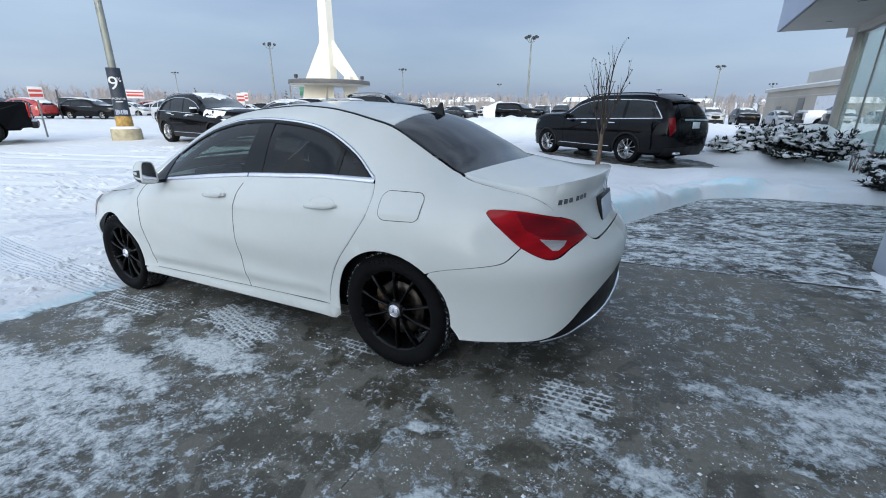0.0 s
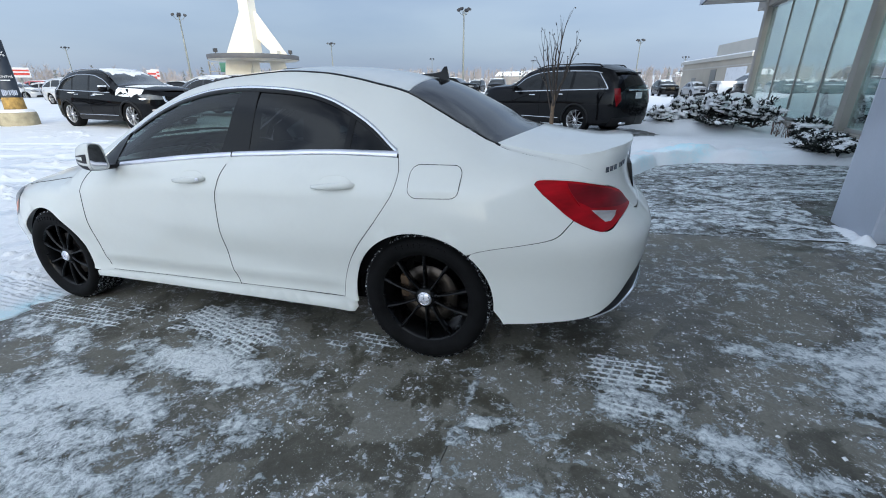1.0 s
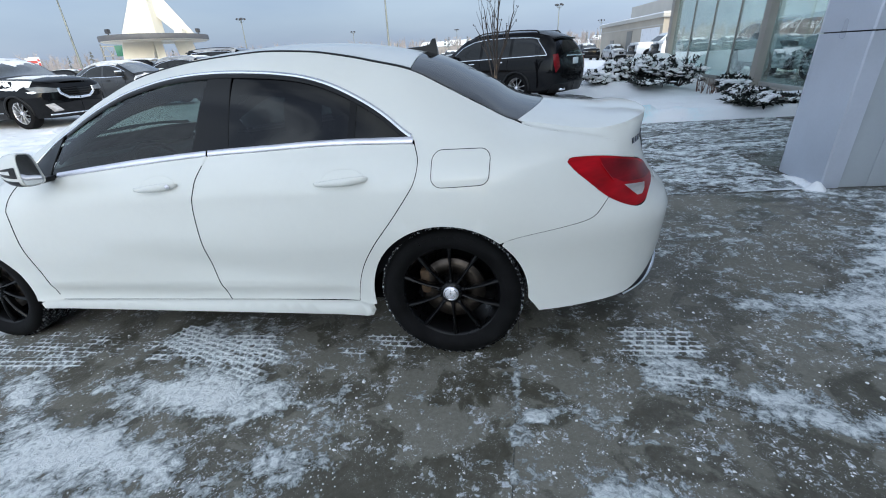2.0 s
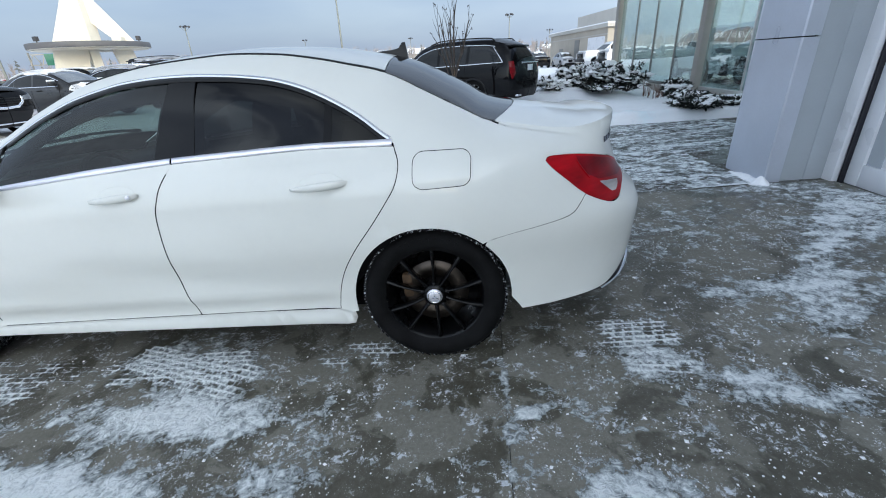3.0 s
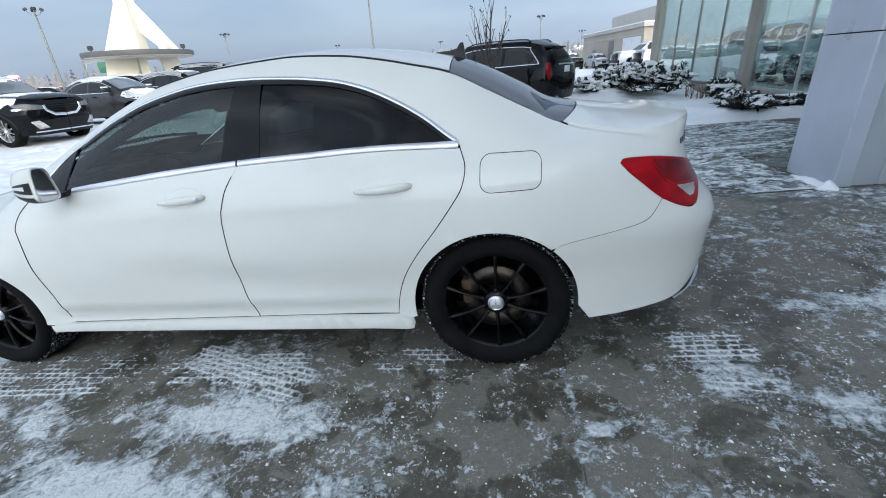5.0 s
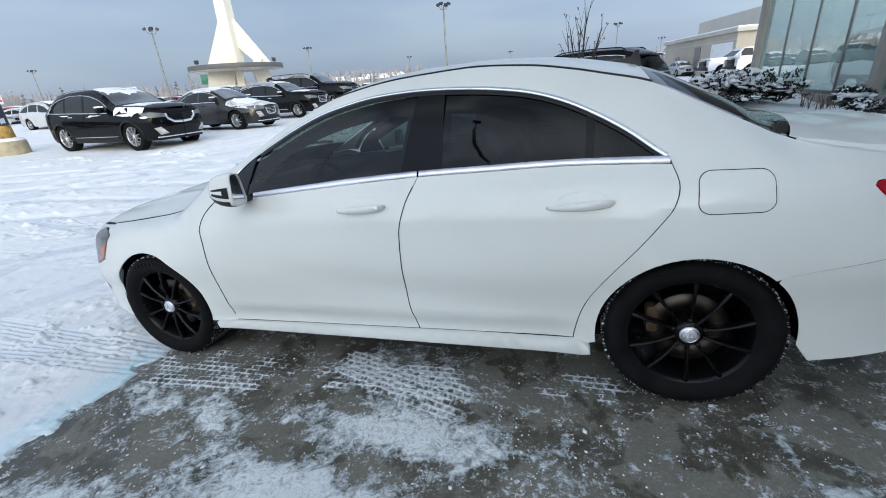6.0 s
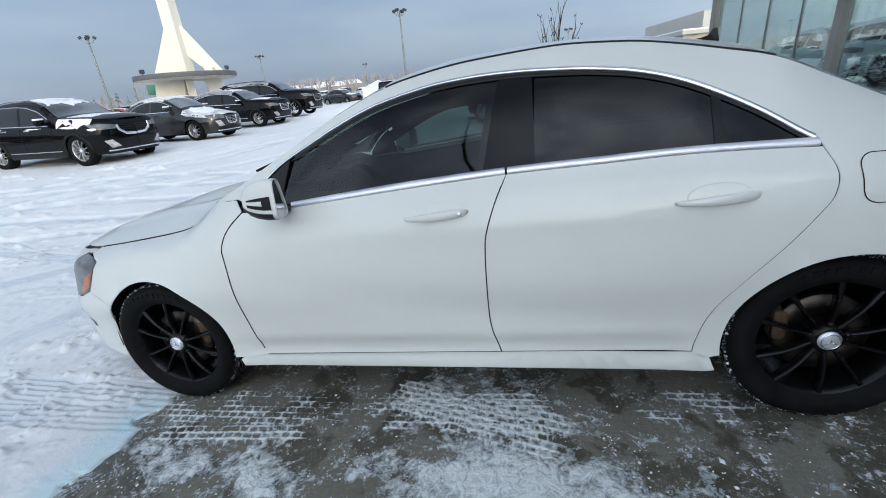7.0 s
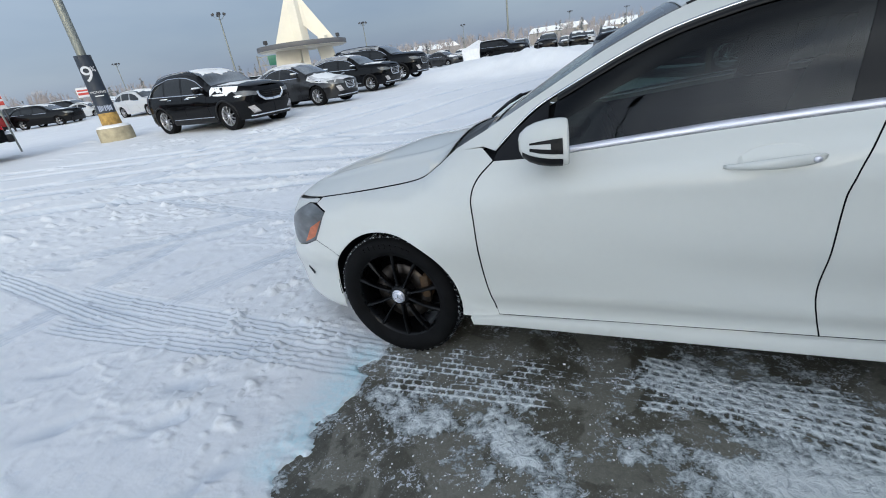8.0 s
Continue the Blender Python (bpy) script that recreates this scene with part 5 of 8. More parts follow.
TRACKS = ((-2.7, -0.86, 0, 0.24, 3.6, 0.020, 0.040), (-2.5, -1.07, 5, 0.20, 3.2, 0.018, 0.040), (-4.4, -0.98, -3, 0.24, 3.0, 0.016, 0.040), (-3.6, 0.95, -2, 0.22, 5.0, 0.014, 0.045), (-3.1, 0.1, 74, 0.20, 2.4, 0.016, 0.045), (-4.6, 0.2, 52, 0.22, 5.0, 0.014, 0.045), (-4.2, -1.2, 100, 0.20, 3.0, 0.014, 0.045),
          (-8.2, 5.0, 72, 0.30, 22.0, 0.060, 0.5), (-6.6, 4.6, 71, 0.30, 22.0, 0.060, 0.5), (-9.1, 4.0, 80, 0.26, 20.0, 0.050, 0.5), (-7.5, 3.8, 81, 0.26, 20.0, 0.050, 0.5), (-5.6, 5.0, 62, 0.26, 14.0, 0.05, 0.5), (-7.6, 4.42, 23, 0.34, 20.0, 0.05, 0.6), (-7.0, 2.62, 25, 0.34, 18.0, 0.05, 0.6), (-6.6, 3.9, 22, 0.28, 14.0, 0.04, 0.6), (-6.0, 2.1, 24, 0.28, 14.0, 0.04, 0.6), (-6.5, 0.8, 36, 0.26, 9.0, 0.035, 0.6), (-5.0, 1.9, 35, 0.26, 7.0, 0.03, 0.5))
STEPS = ((-2.22, -1.58, 40), (-1.75, -1.70, 60), (-2.35, -1.36, 20), (-2.75, -1.75, 45), (-3.3, -1.5, 30), (-3.1, -2.1, 50), (-3.7, -0.3, 70), (-4.1, 0.35, 60), (-3.0, 0.55, 95), (-4.6, 0.9, 65), (-5.0, -0.6, 20), (-2.5, 1.3, 80), (-5.4, 2.2, 70), (-6.1, 3.0, 60))


def trodden(x, y):
    """Depth of the prints of shoes, with the snow they threw up round them."""
    d = 0
    for cx, cy, turn in STEPS:
        d = d - mound(x, y, cx, cy, 0.15, 0.055, 1.0, turn) + 0.55 * mound(x, y, cx + 0.10, cy + 0.08, 0.16, 0.07, 1.0, turn + 15) * (0.6 + fbm(x * 14, y * 14, 3, 63))
    return d


def packed_shade(x, y):
    """Greyer where wheels and shoes have packed the snow; the same tone paints the shade in their grooves."""
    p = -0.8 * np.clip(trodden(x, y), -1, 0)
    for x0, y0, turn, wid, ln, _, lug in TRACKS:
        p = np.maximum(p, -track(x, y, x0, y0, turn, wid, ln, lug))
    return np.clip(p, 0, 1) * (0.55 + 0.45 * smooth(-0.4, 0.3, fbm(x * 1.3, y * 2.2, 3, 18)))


def snow_z(x, y):
    """The top of the snow."""
    z = base_z(x, y)
    cover = 0.045 + 0.020 * fbm(x * 0.4, y * 0.4, 2, 11) + 0.008 * fbm(x * 2.1, y * 2.1, 3, 12) + 0.003 * fbm(x * 6, y * 6, 3, 13) + 0.012 * np.clip(fbm(x * 9, y * 9, 3, 15) - 0.30, 0, 1)
    worn = 0.65 + 0.35 * smooth(-0.35, 0.3, fbm(x * 1.3, y * 2.2, 3, 18))
    for x0, y0, turn, wid, ln, deep, lug in TRACKS:
        cover = cover + deep * worn * track(x, y, x0, y0, turn, wid, ln, lug)
    ruts = smooth(-3.5, -6.5, x) * smooth(1.0, 3.0, y) * smooth(16.0, 9.0, y)
    cover = cover + ruts * (0.15 * np.clip(fbm(x * 5.0, y * 5.0, 4, 27, 0.65) - 0.26, 0, 1) * smooth(-0.15, 0.3, fbm(x * 0.8, y * 0.8, 3, 26)))
    near = smooth(9.0, 4.0, np.hypot(x + 1.5, y))
    rough = smooth(-0.10, 0.35, fbm(x * 0.9, y * 0.9, 3, 64))
    clods = 0.10 * np.clip(fbm(x * 8, y * 8, 4, 16, 0.65) - 0.24, 0, 1) ** 0.8 + 0.05 * np.clip(fbm(x * 19, y * 19, 3, 19, 0.6) - 0.28, 0, 1) - 0.04 * np.clip(fbm(x * 5, y * 5, 3, 17) - 0.3, 0, 1)
    seams = np.clip(1 - 14 * np.abs(fbm(x * 1.7, y * 2.6, 4, 23)), 0, 1) * smooth(-0.2, 0.3, fbm(x * 3.1, y * 3.1, 3, 24))
    cover = cover + near * ((0.15 + 0.85 * rough) * clods + 0.012 * seams + 0.0025 * rough * fbm(x * 30, y * 30, 3, 25)) + 0.028 * trodden(x, y)
    bank = 0.17 * smooth(0.06, -0.10, x - walk_edge(y)) * smooth(-1.5, -0.4, x - walk_edge(y)) * smooth(1.2, 2.2, y) * smooth(6.6, 5.6, y)
    edge = y - 5.75 + 0.16 * (x - 4.4)
    bank = bank + 0.16 * smooth(-0.05, 0.10, edge) * smooth(1.6, 0.5, edge) * smooth(2.2, 3.2, x)
    bank = bank * (1 + 0.45 * fbm(x * 2.6, y * 2.6, 4, 22, 0.6))
    far_bank = 0.18 * smooth(6.2, 7.2, y) * smooth(9.0, 8.0, y) * smooth(1.5, 3.0, x) + 0.16 * smooth(2.6, 4.0, y) * smooth(8.6, 7.4, y) * smooth(-3.0, 0.0, x) * smooth(2.6, 1.6, x)
    far_bank = far_bank + mound(x, y, 4.6, 11.5, 1.3, 0.8, 0.24, 8) + mound(x, y, 3.4, 12.6, 1.6, 1.0, 0.26, 20)
    lumps = (1 + 0.35 * fbm(x * 1.2, y * 1.2, 4, 21))
    piles = (mound(x, y, -6.8, 18.5, 3.6, 1.8, 0.55, 12) + mound(x, y, -3.6, 19.5, 3.2, 1.7, 0.48, 0) + mound(x, y, 4.8, 14.6, 2.6, 1.7, 0.55) + mound(x, y, 6.6, 16.0, 2.2, 2.0, 0.5)
             + mound(x, y, -9.5, 33.0, 6.0, 2.4, 0.45, -8) + mound(x, y, -1.0, 42.0, 8.0, 3.0, 0.5) + mound(x, y, 17.0, 26.0, 6.0, 4.0, 0.5)) * lumps
    rim = smooth(-1.42, -2.1, x) * (y < 1.8) + (y >= 1.8)
    return z + cover * (0.25 + 0.75 * rim) + bank + far_bank + piles


def drop_under(x, y, z):
    """Snow lies nowhere on the swept concrete: there the sheet dips below it."""
    b = bare(x, y)
    return z * (1 - b) + (pad_z(x, y) - 0.03) * b


def sheet(name, xs, ys, fn, mat, keep=None, cover=None, ice=None, packed=None):
    gx, gy = np.meshgrid(xs, ys)
    gz = fn(gx, gy)
    k, m = gx.shape
    idx = np.arange(k * m).reshape(k, m)
    quads = np.stack([idx[:-1, :-1], idx[:-1, 1:], idx[1:, 1:], idx[1:, :-1]], -1).reshape(-1, 4)
    co = np.stack([gx, gy, gz], -1).reshape(-1, 3)
    if keep is not None:
        ok = keep(gx, gy).reshape(-1)
        quads = quads[ok[quads].any(1)]
        used = np.unique(quads)
        remap = np.zeros(len(co), int)
        remap[used] = np.arange(len(used))
        co, quads = co[used], remap[quads]
    me = bpy.data.meshes.new(name)
    me.vertices.add(len(co))
    me.vertices.foreach_set("co", co.ravel())
    me.loops.add(quads.size)
    me.loops.foreach_set("vertex_index", quads.ravel())
    me.polygons.add(len(quads))
    me.polygons.foreach_set("loop_start", np.arange(0, quads.size, 4))
    me.polygons.foreach_set("loop_total", np.full(len(quads), 4))
    me.update(calc_edges=True)
    if cover is not None:
        me.attributes.new("cover", "FLOAT", "POINT").data.foreach_set("value", cover(co[:, 0], co[:, 1]).astype(np.float32))
    if ice is not None:
        me.attributes.new("ice", "FLOAT", "POINT").data.foreach_set("value", ice(co[:, 0], co[:, 1]).astype(np.float32))
    if packed is not None:
        me.attributes.new("packed", "FLOAT", "POINT").data.foreach_set("value", packed(co[:, 0], co[:, 1]).astype(np.float32))
    me.materials.append(mat)
    me.shade_smooth()
    return new(name, me)


def graded(stops):
    """Coordinates from (start, step) pairs, each step used up to the next start."""
    out = []
    for (a, st), (b, _) in zip(stops, stops[1:]):
        out += list(np.arange(a, b - 1e-9, st))
    return np.array(out + [stops[-1][0]])


gx = graded([(-700, 60), (-220, 14), (-80, 3.0), (-26, 0.6), (-13, 0.08), (-8.0, 0.05), (-6.4, 0.035), (-5.0, 0.022), (-3.8, 0.012), (-1.25, 0.035), (4.4, 0.1), (6.6, 0.3), (12, 1.2), (40, 10), (160, 60), (700, 1)])
gy = graded([(-400, 60), (-100, 14), (-30, 2.0), (-8, 0.3), (-4.2, 0.05), (-2.6, 0.018), (-1.75, 0.009), (-0.65, 0.018), (1.4, 0.035), (6.6, 0.07), (9.4, 0.18), (13, 0.4), (30, 1.5), (80, 10), (260, 60), (1000, 1)])


def packed_ice(x, y):
    """Pale blue ice: on the cut face of the ploughed bank and where the lot's snow thins out over the concrete."""
    bank = np.exp(-((x - walk_edge(y) + 0.12) / 0.16) ** 2) * smooth(1.3, 2.0, y) * smooth(6.2, 5.4, y)
    e = y - 5.75 + 0.16 * (x - 4.4)
    bank = np.maximum(bank, np.exp(-((e - 0.10) / 0.16) ** 2) * smooth(2.0, 3.0, x) * smooth(5.4, 4.2, x))
    rim = np.exp(-((x + 1.53) / 0.12) ** 2) * smooth(1.6, 0.8, y) * smooth(-0.15, 0.45, fbm(x * 1.6, y * 1.6, 3, 95) + 0.55 * np.exp(-((y + 1.42) / 0.25) ** 2))
    return np.clip(0.85 * bank * (0.55 + 0.9 * fbm(x * 2.0, y * 2.0, 3, 96)) + 0.6 * rim, 0, 1)


ground = sheet("ground", gx, gy, lambda x, y: drop_under(x, y, snow_z(x, y)), SNOW, ice=packed_ice, packed=packed_shade)
tagged(ground, "snow-covered parking lot with tyre tracks and ploughed banks", "snow", kind="structure")

# swept concrete in slabs
pavement = empty("pavement", Matrix.Identity(4), "grey icy concrete forecourt and walk in wide slabs", "pavement")
pavement["kind"] = "structure"


def slab(x0, x1, y0, y1, mat=CONCRETE):
    j = 0.0019
    k, m = max(2, int((x1 - x0) / 0.5) + 1), max(2, int((y1 - y0) / 0.5) + 1)
    xs, ys = np.linspace(x0 + j, x1 - j, k), np.linspace(y0 + j, y1 - j, m)
    vs = [(x, y, pad_z(x, y)) for y in ys for x in xs]
    fs = [(b * k + a, b * k + a + 1, (b + 1) * k + a + 1, (b + 1) * k + a) for b in range(m - 1) for a in range(k - 1)]
    rim = [b for b in range(k)] + [b * k + k - 1 for b in range(1, m)] + [(m - 1) * k + a for a in range(k - 2, -1, -1)] + [b * k for b in range(m - 2, 0, -1)]
    o = len(vs)
    vs += [(vs[i][0], vs[i][1], vs[i][2] - 0.12) for i in rim]
    fs += [(rim[i], o + i, o + (i + 1) % len(rim), rim[(i + 1) % len(rim)]) for i in range(len(rim))]
    obj("slab", vs, fs, mat, pavement, smooth=False)


for x0, x1 in ((-2.2, 1.63), (1.63, 4.63)):
    for y0, y1 in ((-14, -9), (-9, -4.6), (-4.6, 1.52)):
        slab(x0, x1, y0, y1)
slab(0.8, 4.63, 1.52, 6.6, CONCRETE_WET)
slab(4.63, 9.0, 3.05, 6.6, CONCRETE_WET)
bed = sheet("joint_filler", np.linspace(-2.4, 9.0, 24), np.linspace(-14, 6.7, 40), lambda x, y: pad_z(x, y) - 0.014, surface("dark_joint_sealant", (0.11, 0.108, 0.10), 0.8), keep=lambda x, y: (x < 4.65) | (y > 3.0))
tagged(bed, "dark filler in the joints of the concrete", "pavement", kind="structure")


# thin snow and ice left on the concrete
def prints(x, y, x0, y0, turn, width, length):
    """A tread's print left as white ribs and slanting lugs."""
    c, s = math.cos(radians(turn)), math.sin(radians(turn))
    a, b = (x - x0) * c + (y - y0) * s, -(x - x0) * s + (y - y0) * c
    inside = smooth(width / 2, width / 2 - 0.03, np.abs(b)) * smooth(length / 2, length / 2 - 0.12, np.abs(a))
    wob = b + 0.004 * fbm(a * 9, b * 9, 2, 61)
    row = np.floor(wob / 0.036)
    rib = (0.5 + 0.5 * np.cos(2 * math.pi * wob / 0.036)) ** 7
    lug = (0.5 + 0.5 * np.sin(2 * math.pi * (a + 0.023 * (row % 2) + 0.35 * b) / 0.046)) ** 11
    return inside, np.maximum(rib, 0.9 * lug)


def film(x, y):
    """Cover of the packed snow left on the concrete; below zero there is none."""
    n1 = fbm(x * 1.1 + 0.35 * fbm(x * 2, y * 2, 3, 41), y * 1.5, 4, 31)
    n2 = fbm(x * 5.5 + 0.5 * fbm(x * 6, y * 6, 2, 44), y * 7.0, 4, 32, 0.65)
    n3 = fbm(x * 19, y * 24, 3, 33, 0.7)
    m = 0.36 * n1 + 0.62 * n2 + 0.48 * n3 - 0.50
    blobs = ((0.05, -0.80, 0.30, 0.22, 0, 0.75), (0.14, -1.14, 0.52, 0.15, -6, 1.15), (0.45, -1.17, 0.18, 0.09, 0, 0.8), (-0.02, -1.53, 0.34, 0.08, 4, 1.05), (0.80, -1.50, 0.17, 0.07, 0, 0.95), (0.95, -0.82, 0.24, 0.15, 0, 0.55),
             (2.24, -0.86, 0.15, 0.16, 20, 0.75), (1.715, -1.20, 0.045, 0.032, 10, 2.4), (2.76, -0.34, 0.16, 0.06, -30, 1.4), (3.07, -0.36, 0.16, 0.08, -25, 1.3), (2.62, -1.08, 0.20, 0.10, -20, 1.6), (1.98, -1.52, 0.20, 0.08, 20, 1.4),
             (3.58, 0.0, 0.72, 0.15, 52, 1.25), (4.30, 1.0, 0.28, 0.45, 0, 0.8), (4.2, 0.2, 0.25, 0.4, 10, 0.6), (-1.18, -1.53, 0.36, 0.13, 5, -1.1), (-1.44, -1.25, 0.10, 0.05, 10, -0.9), (-0.53, -1.12, 0.09, 0.13, 0, -0.9), (-0.36, -1.32, 0.13, 0.07, 0, -1.1), (-0.20, -1.06, 0.11, 0.05, 0, -1.0), (-0.06, -1.10, 0.09, 0.035, 0, -0.9), (-0.95, -1.34, 0.12, 0.05, 30, -0.7),
             (-0.60, -1.28, 0.15, 0.07, 0, 1.5), (-0.76, -1.10, 0.08, 0.09, 0, 0.8), (-0.19, -1.50, 0.22, 0.10, 0, 0.9), (-1.02, -1.20, 0.30, 0.09, 0, 0.75), (-1.30, -1.16, 0.12, 0.05, 0, 0.6), (0.02, -1.23, 0.34, 0.08, 0, 0.7), (-0.05, -0.76, 0.26, 0.12, 0, 0.5),
             (0.10, -1.85, 0.60, 0.26, -6, 0.9), (-0.70, -1.83, 0.5, 0.18, 10, 0.9), (3.75, 1.45, 0.35, 0.10, -20, 0.95), (1.2, -1.80, 0.30, 0.10, 15, 0.6), (2.9, -1.65, 0.3, 0.12, 20, 0.7), (3.3, -0.9, 0.2, 0.08, 30, 0.8), (2.0, -1.15, 0.12, 0.05, 40, 0.6))
    for cx, cy, rx, ry, turn, k in blobs:
        m = m + 0.60 * k * mound(x, y, cx, cy, rx * 1.15, ry * 1.15, 1.0, turn)
    for x0, y0, turn, wid, ln in ((-0.55, -0.88, 1, 0.25, 2.0), (0.05, -0.88, -16, 0.25, 0.95), (0.95, -0.80, 0, 0.22, 0.5), (2.25, -0.70, 2, 0.24, 0.48), (-0.95, -1.05, 4, 0.14, 0.9), (2.30, -0.95, -5, 0.10, 0.35)):
        inside, line = prints(x, y, x0, y0, turn, wid, ln)
        inside = inside * (0.45 + 0.55 * smooth(-0.45, 0.2, n2 + 0.5 * n1))
        m = m + inside * (0.06 - 0.55 * np.clip(m, 0, 1) + 1.7 * line * (0.75 + 0.5 * n3))
    m = m + 0.45 * smooth(-1.38, -1.58, x) + 0.03 * smooth(1.2, 0.4, x) + 0.10 * smooth(-0.2, -0.9, x) + 0.42 * smooth(-1.52, -1.85, y) * smooth(1.25, 0.75, x)
    m = m + 0.55 * np.exp(-((x - 1.63) / 0.022) ** 2) * smooth(-0.4, 0.3, fbm(x * 9, y * 5.0, 3, 48)) * (y < 1.5)
    bend = fbm(x * 1.7, y * 1.7, 3, 36)
    curl = fbm(x * 0.8, y * 0.8, 2, 37)
    sweep = fbm(x * 6.0 + 5.0 * bend + 4.0 * curl, y * 12.0 + x * 3.0 + 6.0 * bend + 4.0 * curl, 4, 35, 0.65)
    m = m + 0.10 * smooth(1.3, 2.2, x) + 0.12 * smooth(2.4, 3.4, x) + 0.10 * smooth(1.0, -0.4, x) * smooth(-0.4, -1.4, y)
    return np.where(y > 1.5, 0.75 * sweep + 0.60 * n3 + 0.45 * n2 + 0.30 * bend + 0.20 + 0.8 * smooth(1.60, 1.53, y) * smooth(-0.5, 0.3, n2 + n1), m)


def film_z(x, y):
    return pad_z(x, y) + 0.0012 + np.clip(film(x, y), 0, 0.8) * 0.008


lies = lambda x, y: film(x, y) > -0.55
patches = sheet("thin_snow", graded([(-1.7, 0.007), (1.3, 0.009), (3.0, 0.015), (4.62, 1)]), graded([(-2.2, 0.010), (-1.35, 0.0055), (-0.6, 0.02), (1.5, 1)]), film_z, SNOW_THIN, keep=lies, cover=film)
tagged(patches, "thin packed snow with tyre prints on the concrete", "snow", kind="stuff")
north = sheet("thin_snow", graded([(0.85, 0.016), (5.6, 1)]), graded([(1.53, 0.012), (6.2, 1)]), film_z, SNOW_THIN, keep=lambda x, y: lies(x, y) & ((x < 4.05) | (y > 3.05)), cover=film)
tagged(north, "wind-swept thin snow on the concrete walk", "snow", kind="stuff")
back = sheet("thin_snow", graded([(-1.7, 0.06), (4.62, 1)]), graded([(-9, 0.06), (-2.2, 1)]), film_z, SNOW_THIN, keep=lies, cover=film)
tagged(back, "thin packed snow patches on the forecourt", "snow", kind="stuff")


def heap(x, y):
    """Shovelled snow against the pillar's foot."""
    h = mound(x, y, 4.07, 1.72, 0.045, 0.26, 0.04, 0) + mound(x, y, 4.06, 1.53, 0.07, 0.05, 0.05, 0)
    return h * (1 + 0.6 * fbm(x * 9, y * 9, 3, 91)) - 0.006


pile = sheet("snow_heap", np.arange(3.5, 4.13, 0.012), np.arange(1.36, 2.7, 0.015), lambda x, y: pad_z(x, y) + heap(x, y), SNOW_CAP, keep=lambda x, y: heap(x, y) > -0.002)
tagged(pile, "small crusted snow heap against the pillar's foot", "snow", kind="stuff")


# loose crumbs of snow and ice
rng_c = random.Random(12)
shapes = []
for _ in range(5200):
    x, y = rng_c.uniform(-1.4, 4.2), rng_c.triangular(-2.3, 1.4, -1.4)
    if abs(x) < 1.6 and y > -0.75:
        continue
    if rng_c.random() > 0.35 + 0.9 * float(fbm(np.array([x * 1.6]), np.array([y * 1.6]), 3, 71)[0]):
        continue
    r = rng_c.uniform(0.0025, 0.0055) * (2.0 if rng_c.random() < 0.06 else 1.0)
    h = r * rng_c.uniform(0.5, 0.9)
    z = pad_z(x, y)
    a = rng_c.uniform(0, 3)
    c, sn = math.cos(a) * r, math.sin(a) * r
    k = rng_c.uniform(0.6, 1.5)
    shapes.append(([(x + c * k, y + sn * k, z), (x - sn, y + c, z), (x - c * k, y - sn * k, z), (x + sn, y - c, z), (x, y, z + h)], [(0, 1, 4), (1, 2, 4), (2, 3, 4), (3, 0, 4)]))
# thin broken shards along the edges of the packed film
xy = np.random.default_rng(5).uniform((-1.5, -1.75), (4.3, 0.9), (60000, 2))
depth = film(xy[:, 0], xy[:, 1])
clump = np.clip(0.35 + 2.2 * fbm(xy[:, 0] * 11, xy[:, 1] * 11, 3, 72, 0.6), 0, 1)
for (x, y), d, g in zip(xy, depth, clump):
    if not -0.30 < d < 0.40 or (abs(x) < 1.6 and y > -0.72) or rng_c.random() > (0.65 if x < 0.7 else 0.4) * g:
        continue
    ln = rng_c.uniform(0.0016, 0.0050) * (2.2 if rng_c.random() < 0.05 else 1.0)
    wd, h = ln * rng_c.uniform(0.3, 0.9), rng_c.uniform(0.0015, 0.004)
    a = rng_c.uniform(0, 3.1)
    c, sn, z = math.cos(a), math.sin(a), pad_z(x, y)
    bend = rng_c.uniform(-0.4, 0.4) * ln
    ring = ((-ln, 0), (0, bend - wd), (ln, 0), (0, bend + wd))
    shapes.append(([(x + p * c - q * sn, y + p * sn + q * c, z) for p, q in ring] + [(x - bend * sn, y + bend * c, z + h)], [(0, 1, 4), (1, 2, 4), (2, 3, 4), (3, 0, 4)]))
crumbs = obj("snow_crumbs", *join(*shapes), SNOW_CAP, None, smooth=False)
tagged(crumbs, "loose crumbs of snow and ice on the concrete", "snow", kind="stuff")

# ---- the showroom ----
def ribbed(name, color, rough=0.35, metal=0.5):
    return surface(name, color, rough, metal, vary=0.10, scale=1.2, fine=40, bump=0.03, rough_vary=0.10)


CLADDING = ribbed("blue_grey_metal_cladding", (0.50, 0.53, 0.60), 0.36, 0.3)
CLADDING_DARK = ribbed("grey_metal_cladding", (0.46, 0.48, 0.50), 0.42, 0.2)
STUCCO = surface("pale_grey_render", (0.38, 0.41, 0.44), 0.8, vary=0.08, scale=1.5, fine=70, bump=0.15)
TAUPE = surface("taupe_render", (0.30, 0.28, 0.25), 0.75, vary=0.10, scale=1.5, fine=70, bump=0.12)
BEIGE = surface("beige_render", (0.42, 0.38, 0.32), 0.85, vary=0.08, scale=0.6, fine=20, bump=0.1)
BEIGE_PALE = surface("pale_beige_siding", (0.47, 0.45, 0.41), 0.8, vary=0.07, scale=0.6, fine=20, bump=0.1)
WHITE_METAL = surface("white_painted_metal", (0.72, 0.73, 0.76), 0.35, vary=0.06, scale=3, bump=0.02)
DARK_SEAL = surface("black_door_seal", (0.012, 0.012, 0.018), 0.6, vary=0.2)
MULLION = surface("bronze_mullion", (0.20, 0.20, 0.19), 0.4, 0.5, vary=0.1)
